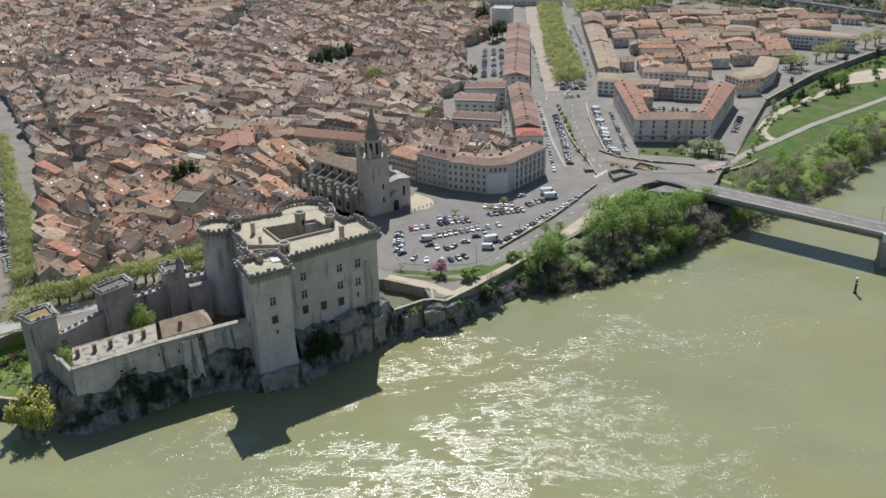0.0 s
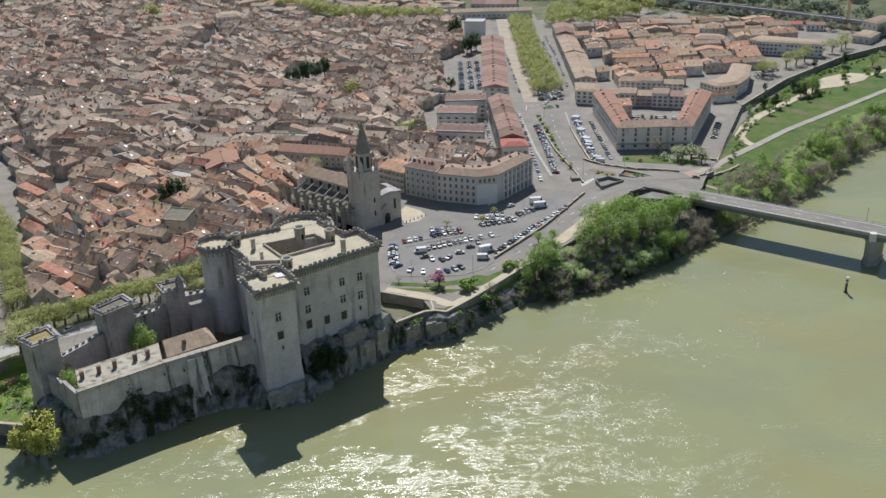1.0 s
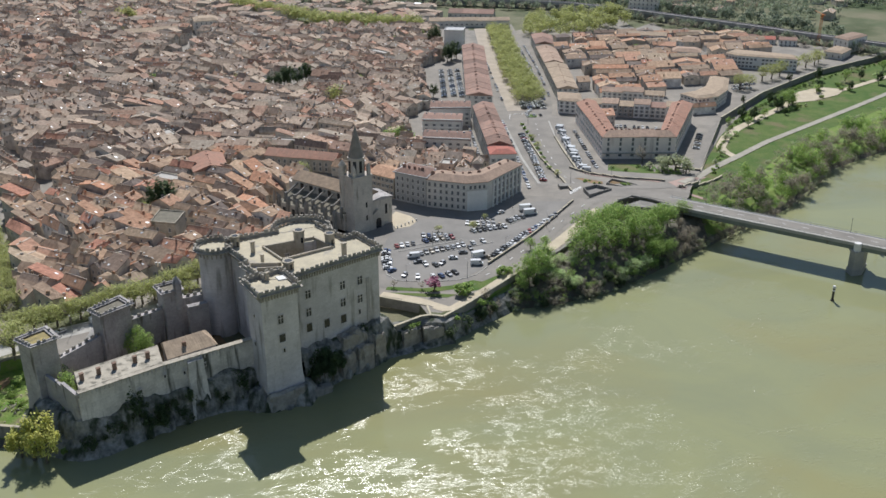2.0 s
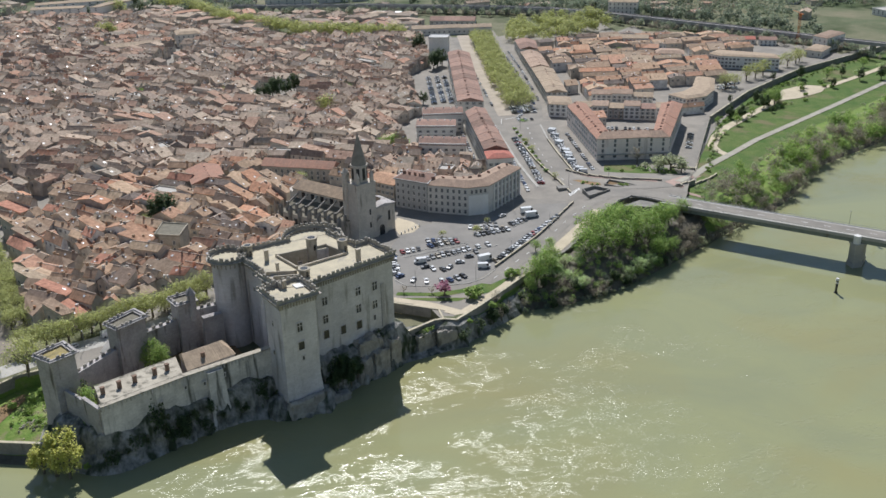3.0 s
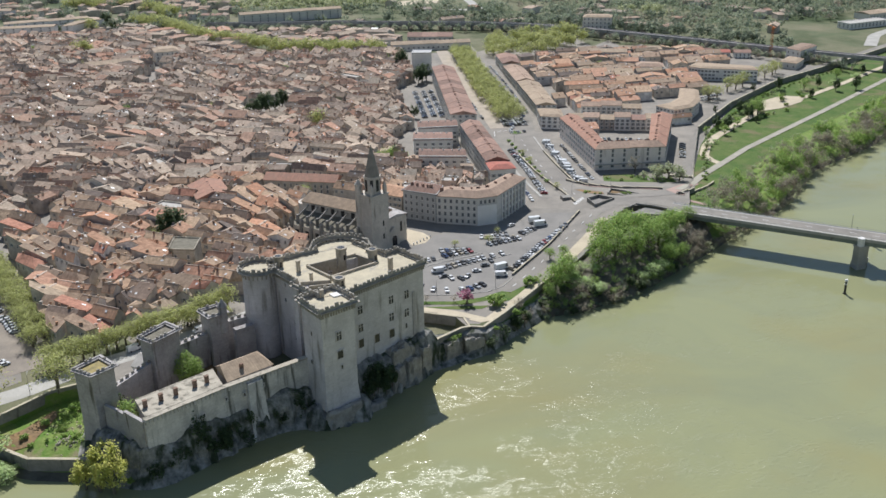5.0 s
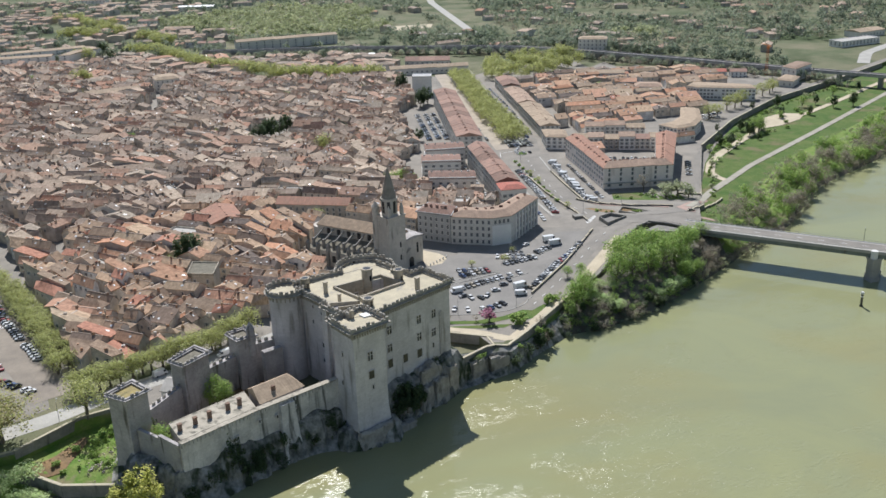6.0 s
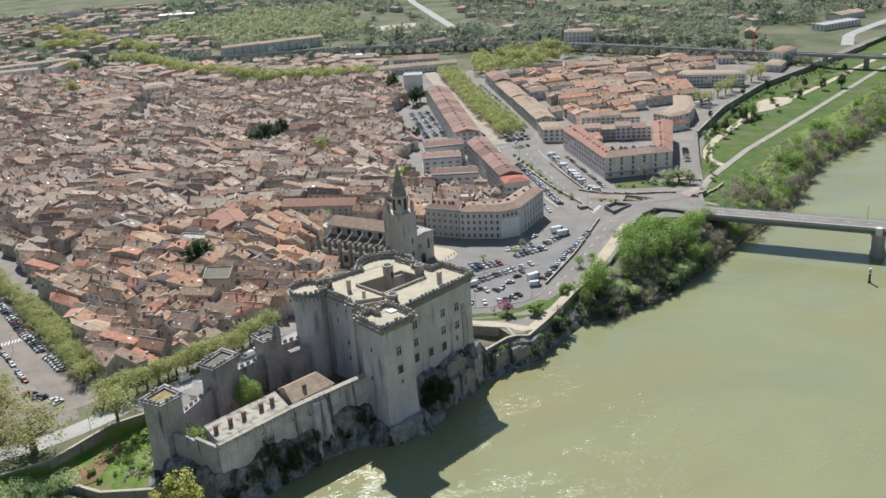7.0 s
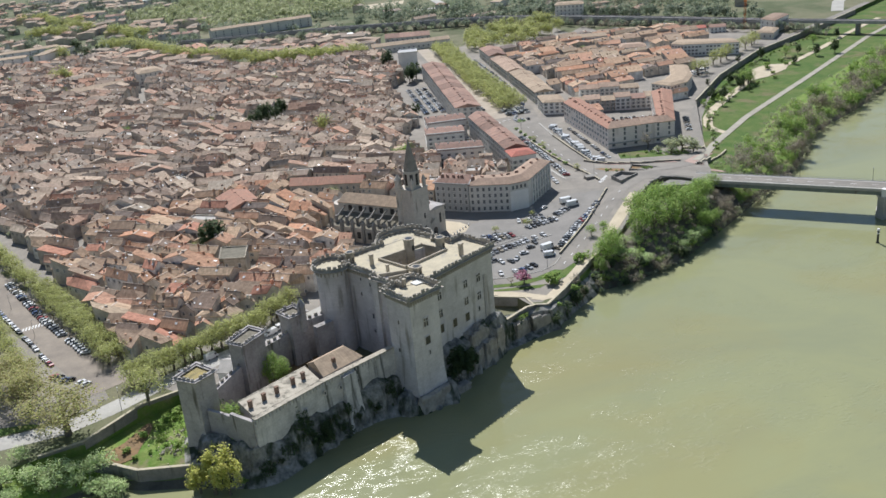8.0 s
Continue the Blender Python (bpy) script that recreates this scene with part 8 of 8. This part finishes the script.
for x, y, k in ((-90, 700, 1.6), (-82, 708, 1.7), (-76, 716, 1.6), (-70, 728, 1.5), (-86, 716, 1.5), (-95, 695, 1.4), (-129.5, 447, 1.9), (-126.5, 450, 1.6), (-271, 1201, 1.9), (-266, 1206, 1.7), (-253, 1145, 1.7), (-240, 1167, 1.6), (104, 1170, 1.7), (-64, 538, 1.2), (24, 669, 1.0)):
    tree("dark", x, y, k)
for x, y, k in ((-48.8, 654.5, 1.5), (-20, 520, 1.0), (-62, 500, 1.0)):
    tree("plane", x, y, k)
for x, y, k in ((-10, 556, 1.0), (-4, 559, 0.95), (1, 555, 0.8), (-14, 561, 0.8)):
    tree("green", x, y, k)
for x, y, _ in along([(164, 488), (186, 536), (212, 588), (264, 650), (332, 712), (420, 768)], 7.0):
    tree(pr_.choice(("bush", "bush", "bush", "olive")), x + pr_.uniform(1.5, 4), y - pr_.uniform(1, 4), pr_.uniform(0.5, 1.0), "shrubs below the terrace wall")
for i in range(26):
    f = scrub_rng.random()
    tree(scrub_rng.choice(("bush", "dark", "olive", "bush")), 222 + 150 * f + scrub_rng.uniform(-9, 9), 592 + 112 * f + scrub_rng.uniform(-10, 12), scrub_rng.uniform(0.5, 1.1), "bushes in the riverside park")
tree("bare", -83, 531, 1.5)
tree("bare", 131, 504, 1.1)
tree("bare", -29, 544, 1.0)


# pale rubble strewn over the wild garden
rub = Soup()
for i in range(70):
    x, y = pr_.gauss(-148, 4), pr_.gauss(284, 6)
    k, z = pr_.uniform(0.15, 0.5), land(x, y)
    a = pr_.uniform(0, 3)
    ring = [(x + k * pr_.uniform(0.7, 1.2) * math.cos(a + j * 1.05), y + k * pr_.uniform(0.7, 1.2) * math.sin(a + j * 1.05)) for j in range(6)]
    rub.prism(ring, z - 0.3, z + k * 0.6, 0, ring2=[lerp2(p, (x, y), 0.4) for p in ring])
tagged(new("rubble", rub.mesh("rubble", sand)), "pale stones strewn over rough grass", "stones", kind="stuff")


# far woods: crowns too many to count
def woods(name, mat, spots, label, r=5.0, n=110, size=1.1):
    q = random.Random(len(spots))
    s = Soup()
    for x, y, k in spots:
        z = land(x, y)
        h = 10.5 * k
        cl = [(x + q.uniform(-0.6, 0.6) * r * k, y + q.uniform(-0.6, 0.6) * r * k, z + h * q.uniform(0.4, 0.85), r * k * q.uniform(0.4, 0.6)) for _ in range(5)]
        for _ in range(n):
            cx, cy, cz, cr_ = cl[q.randrange(5)]
            v = Vector((q.gauss(0, 1), q.gauss(0, 1), q.gauss(0, 1))).normalized()
            c = Vector((cx, cy, cz)) + v * cr_ * q.uniform(0.35, 1.15)
            ax = (v * 0.7 + Vector((q.uniform(-1, 1), q.uniform(-1, 1), q.uniform(0.2, 1.6)))).normalized()
            t1 = ax.orthogonal().normalized()
            t2 = ax.cross(t1)
            w = size * k * q.uniform(0.6, 1.3)
            s.poly([c - t1 * w, c + t2 * w * 0.7, c + t1 * w, c - t2 * w * 0.7])
    return tagged(new(name, s.mesh(name, mat)), label, "woods", kind="stuff")


def scatter(n, x0, x1, y0, y1, kmin, kmax, seed, keep=None):
    q = random.Random(seed)
    out = []
    while len(out) < n:
        x, y = q.uniform(x0, x1), q.uniform(y0, y1)
        if noise.noise((x * 0.006, y * 0.006, seed)) > -0.5 and (keep is None or keep(x, y)):
            out.append((x, y, q.uniform(kmin, kmax)))
    return out


def beyond(x, y):
    return y > 1130 - 0.45 * max(0, x + 20) * (1 if x < 480 else 0.6) + 25 and y > brink(x) + 30


SUBURB = [(-640, 1180), (-330, 1215), (-225, 1225), (-120, 1215), (-120, 1330), (-210, 1420), (-200, 1760), (-240, 1960), (-640, 1960)]
GROVES = [[(-115, 1290), (-5, 1240), (92, 1296), (96, 1560), (-60, 1680), (-240, 1500)], [(330, 1110), (395, 1075), (420, 1130), (350, 1160)]]
OPEN = [[(170, 1230), (236, 1230), (262, 1700), (180, 1700)], [(92, 1290), (165, 1290), (170, 1360), (92, 1360)], [(350, 1330), (400, 1430), (570, 1320), (520, 1230)], [(500, 930), (640, 930), (690, 1050), (600, 1050)], [(60, 1390), (150, 1360), (180, 1500), (80, 1490)], [(-125, 1155), (25, 1165), (25, 1232), (-125, 1210)]]


def wooded(level, freq):
    return lambda x, y: beyond(x, y) and not any(inside((x, y), r) for r in OPEN + GROVES) and noise.noise((x * freq, y * freq, 7.7)) > level and not (inside((x, y), SUBURB) and noise.noise((x * 0.03, y * 0.03, 3.3)) < 0.14)


woods("far_woods", leaf_wood_hazed, scatter(4600, -620, 1050, 880, 1950, 0.6, 1.3, 1, wooded(-0.3, 0.006)), "hazy mixed trees beyond the town", 5.5, 40, 1.15)
woods("far_woods", leaf_grove_hazed, scatter(520, -330, 420, 1050, 1700, 0.9, 1.5, 2, lambda x, y: any(inside((x, y), r) for r in GROVES)), "pale yellow-green groves beyond the viaduct", 5.5, 80, 0.95)
woods("far_woods", leaf_evergreen_hazed, scatter(1300, -620, 1050, 900, 1950, 0.7, 1.4, 3, wooded(0.06, 0.01)), "dark evergreens beyond the viaduct", 5.0, 55, 0.95)
woods("far_woods", leaf_bare, scatter(600, 100, 1050, 750, 1900, 0.7, 1.3, 4, wooded(-0.1, 0.008)), "brownish trees in the fields downstream", 5.5, 60, 0.8)
back = random.Random(15)
for m, lab in ((leaf_wood_hazed, "green wood behind the viaduct"), (leaf_evergreen_hazed, "dark wood behind the viaduct")):
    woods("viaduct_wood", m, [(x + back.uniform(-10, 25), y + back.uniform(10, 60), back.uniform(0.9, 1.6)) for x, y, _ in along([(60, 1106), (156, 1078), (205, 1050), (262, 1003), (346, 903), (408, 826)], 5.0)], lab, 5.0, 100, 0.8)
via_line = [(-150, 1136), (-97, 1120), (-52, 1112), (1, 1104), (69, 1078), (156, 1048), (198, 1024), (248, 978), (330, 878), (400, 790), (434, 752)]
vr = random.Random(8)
woods("viaduct_trees", leaf_wood_hazed, [(x + vr.uniform(-6, 6), y + vr.uniform(-7, 5), vr.uniform(0.5, 1.05)) for x, y, _ in along(via_line, 4.5)], "mixed trees along the foot of the viaduct", 5.0, 120, 0.75)
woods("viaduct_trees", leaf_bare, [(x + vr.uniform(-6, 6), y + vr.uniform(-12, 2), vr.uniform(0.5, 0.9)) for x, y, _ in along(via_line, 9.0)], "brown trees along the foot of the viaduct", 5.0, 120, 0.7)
def strip(n, x0, x1, w0, w1, k0, k1, seed):
    q = random.Random(seed)
    out = []
    for _ in range(n):
        x = x0 + (x1 - x0) * q.random()
        out.append((x, bank(x) + q.uniform(w0, w1), q.uniform(k0, k1)))
    return out


woods("bank_undergrowth", leaf_green, strip(150, 32, 112, -1.0, 26, 0.22, 0.45, 31), "dense low undergrowth on the shaded bank", 5.0, 130, 0.6)
woods("bank_undergrowth", leaf_evergreen_hazed, strip(60, 32, 108, -2.0, 6, 0.2, 0.4, 32), "dark leaves hanging over the water", 5.0, 130, 0.6)
GARDEN = [(-168, 282), (-158, 297), (-150, 304), (-140, 297), (-136, 284), (-140, 279), (-152, 277)]
woods("garden_weeds", leaf_weed, [(x, y, k) for x, y, k in scatter(260, -170, -134, 276, 305, 0.07, 0.19, 41) if inside((x, y), GARDEN) and not (x < -153 and y < 297 and y - 284 < (x + 171) * 1.2)], "bright green weeds in the wild garden", 7.0, 60, 1.1)
stone_rng = random.Random(12)
RUBBLE = Soup()
for a, b, n in (((-152, 279), (-139, 290), 90), ((-148, 278.5), (-137, 283), 80), ((-147, 288), (-140, 296), 45)):
    for i in range(n):
        f = stone_rng.random()
        x, y = a[0] + (b[0] - a[0]) * f + stone_rng.gauss(0, 0.5), a[1] + (b[1] - a[1]) * f + stone_rng.gauss(0, 0.5)
        w, h, z = stone_rng.uniform(0.15, 0.42), stone_rng.uniform(0.2, 0.6), land(x, y)
        p = [(x + w * math.cos(1.57 * j + f), y + w * math.sin(1.57 * j + f), z - 0.1) for j in range(4)]
        t = [(x + 0.7 * w * math.cos(1.57 * j + f), y + 0.7 * w * math.sin(1.57 * j + f), z + h * stone_rng.uniform(0.8, 1.1)) for j in range(4)]
        RUBBLE.poly(t)
        for j in range(4):
            RUBBLE.poly([p[j], p[(j + 1) % 4], t[(j + 1) % 4], t[j]])
tagged(new("garden_rubble", RUBBLE.mesh("garden_rubble", path_mat)), "pale tumbled stones among the weeds", "rubble", kind="stuff")
woods("bare_bank_thicket", leaf_bare, strip(12, 113, 130, -1.0, 12, 0.35, 0.6, 33), "brown leafless thicket beside the bridge", 4.6, 300, 0.32)
woods("riverside_thicket", leaf_bare, strip(120, 140, 520, 1, 32, 0.7, 1.2, 21), "grey-brown riverside thicket not yet in leaf", 5.5, 460, 0.36)
woods("riverside_trees", leaf_green, strip(120, 165, 520, 1, 34, 0.6, 1.15, 22), "green riverside trees along the bank", 5.5, 460, 0.42)
woods("riverside_scrub", leaf_olive, strip(260, 138, 520, 0, 46, 0.22, 0.5, 23), "low grey-green scrub on the bank", 5.0, 200, 0.6)
woods("waterside_fringe", leaf_bare, strip(120, 100, 420, -2.5, 2.0, 0.3, 0.6, 24), "brownish twiggy fringe at the water", 5.0, 160, 0.5)
woods("waterside_fringe", leaf_olive, strip(70, 50, 420, -1.5, 2.0, 0.3, 0.5, 25), "grey-green leafy fringe at the water", 5.0, 160, 0.5)
woods("far_plane_trees", leaf_plane, [(x, y, 0.9 * k) for x, y, k in FAR_TREES], "rows of distant plane trees in young leaf", 6.0, 330, 0.55)
# far houses among the trees
YARDS = [(-215, 1128), (-180, 1092), (-130, 1037), (-70, 977), (45, 957), (60, 1058), (-20, 1084), (-120, 1108), (-200, 1130)]
fw, frf, fc = Soup(), Soup(), Soup()
for x, y, k in scatter(260, -620, 900, 890, 1950, 0.7, 1.3, 9, lambda x, y: beyond(x, y) and not any(inside((x, y), r) for r in OPEN + GROVES)) + scatter(300, -640, -120, 1180, 1960, 0.7, 1.3, 29, lambda x, y: inside((x, y), SUBURB)) + scatter(46, -260, -80, 940, 1200, 0.7, 1.0, 39, lambda x, y: inside((x, y), [(-250, 1185), (-222, 1178), (-196, 1120), (-170, 1062), (-112, 998), (-88, 962), (-135, 960), (-195, 1020), (-250, 1100)]) and not inside((x, y), OUTLINE)) + scatter(95, -215, 60, 950, 1135, 0.7, 1.0, 19, lambda x, y: inside((x, y), YARDS)):
    r = random.Random(int(x * 13 + y))
    a, w2, d2 = r.uniform(-1.5, 1.5), r.choice((r.uniform(5, 9), r.uniform(6, 11), r.uniform(10, 18))), r.uniform(4.5, 7)
    ca, sa = math.cos(a), math.sin(a)
    q = [(x + ca * u - sa * v, y + sa * u + ca * v) for u, v in ((-w2, -d2), (w2, -d2), (w2, d2), (-w2, d2))]
    house_shapes(q, upper(x, y) - 0.3, upper(x, y) + r.uniform(4, 9), r.uniform(1.2, 2.2), r, fw, frf, fc, r.choice(("gable", "hip")))
fs = thing("far_suburb", "scattered pale houses with tiled roofs among trees", "houses", kind="stuff")
part("walls", fw, plaster_far, fs, kind="stuff")
part("roofs", frf, [roof_far_hazed, ridge_mat, sheet_white, pale_roof], fs, kind="stuff")
part("chimneys", fc, plaster_far, fs, kind="stuff")
ribbon("far_road", [(505, 850), (545, 905), (590, 938), (660, 985), (760, 1060)], 12, concrete, 0.2, "pale road downstream beyond the viaduct", "road", 15)
ribbon("far_road", [(150, 1240), (192, 1222), (200, 1400), (211, 1640), (260, 2000)], 12, concrete, 0.2, "pale road beyond the viaduct", "road", 30)
draped("sand_yard", [(92, 1296), (150, 1310), (160, 1350), (100, 1345)], sand, 0.2, "sandy yard", "yard", 40)
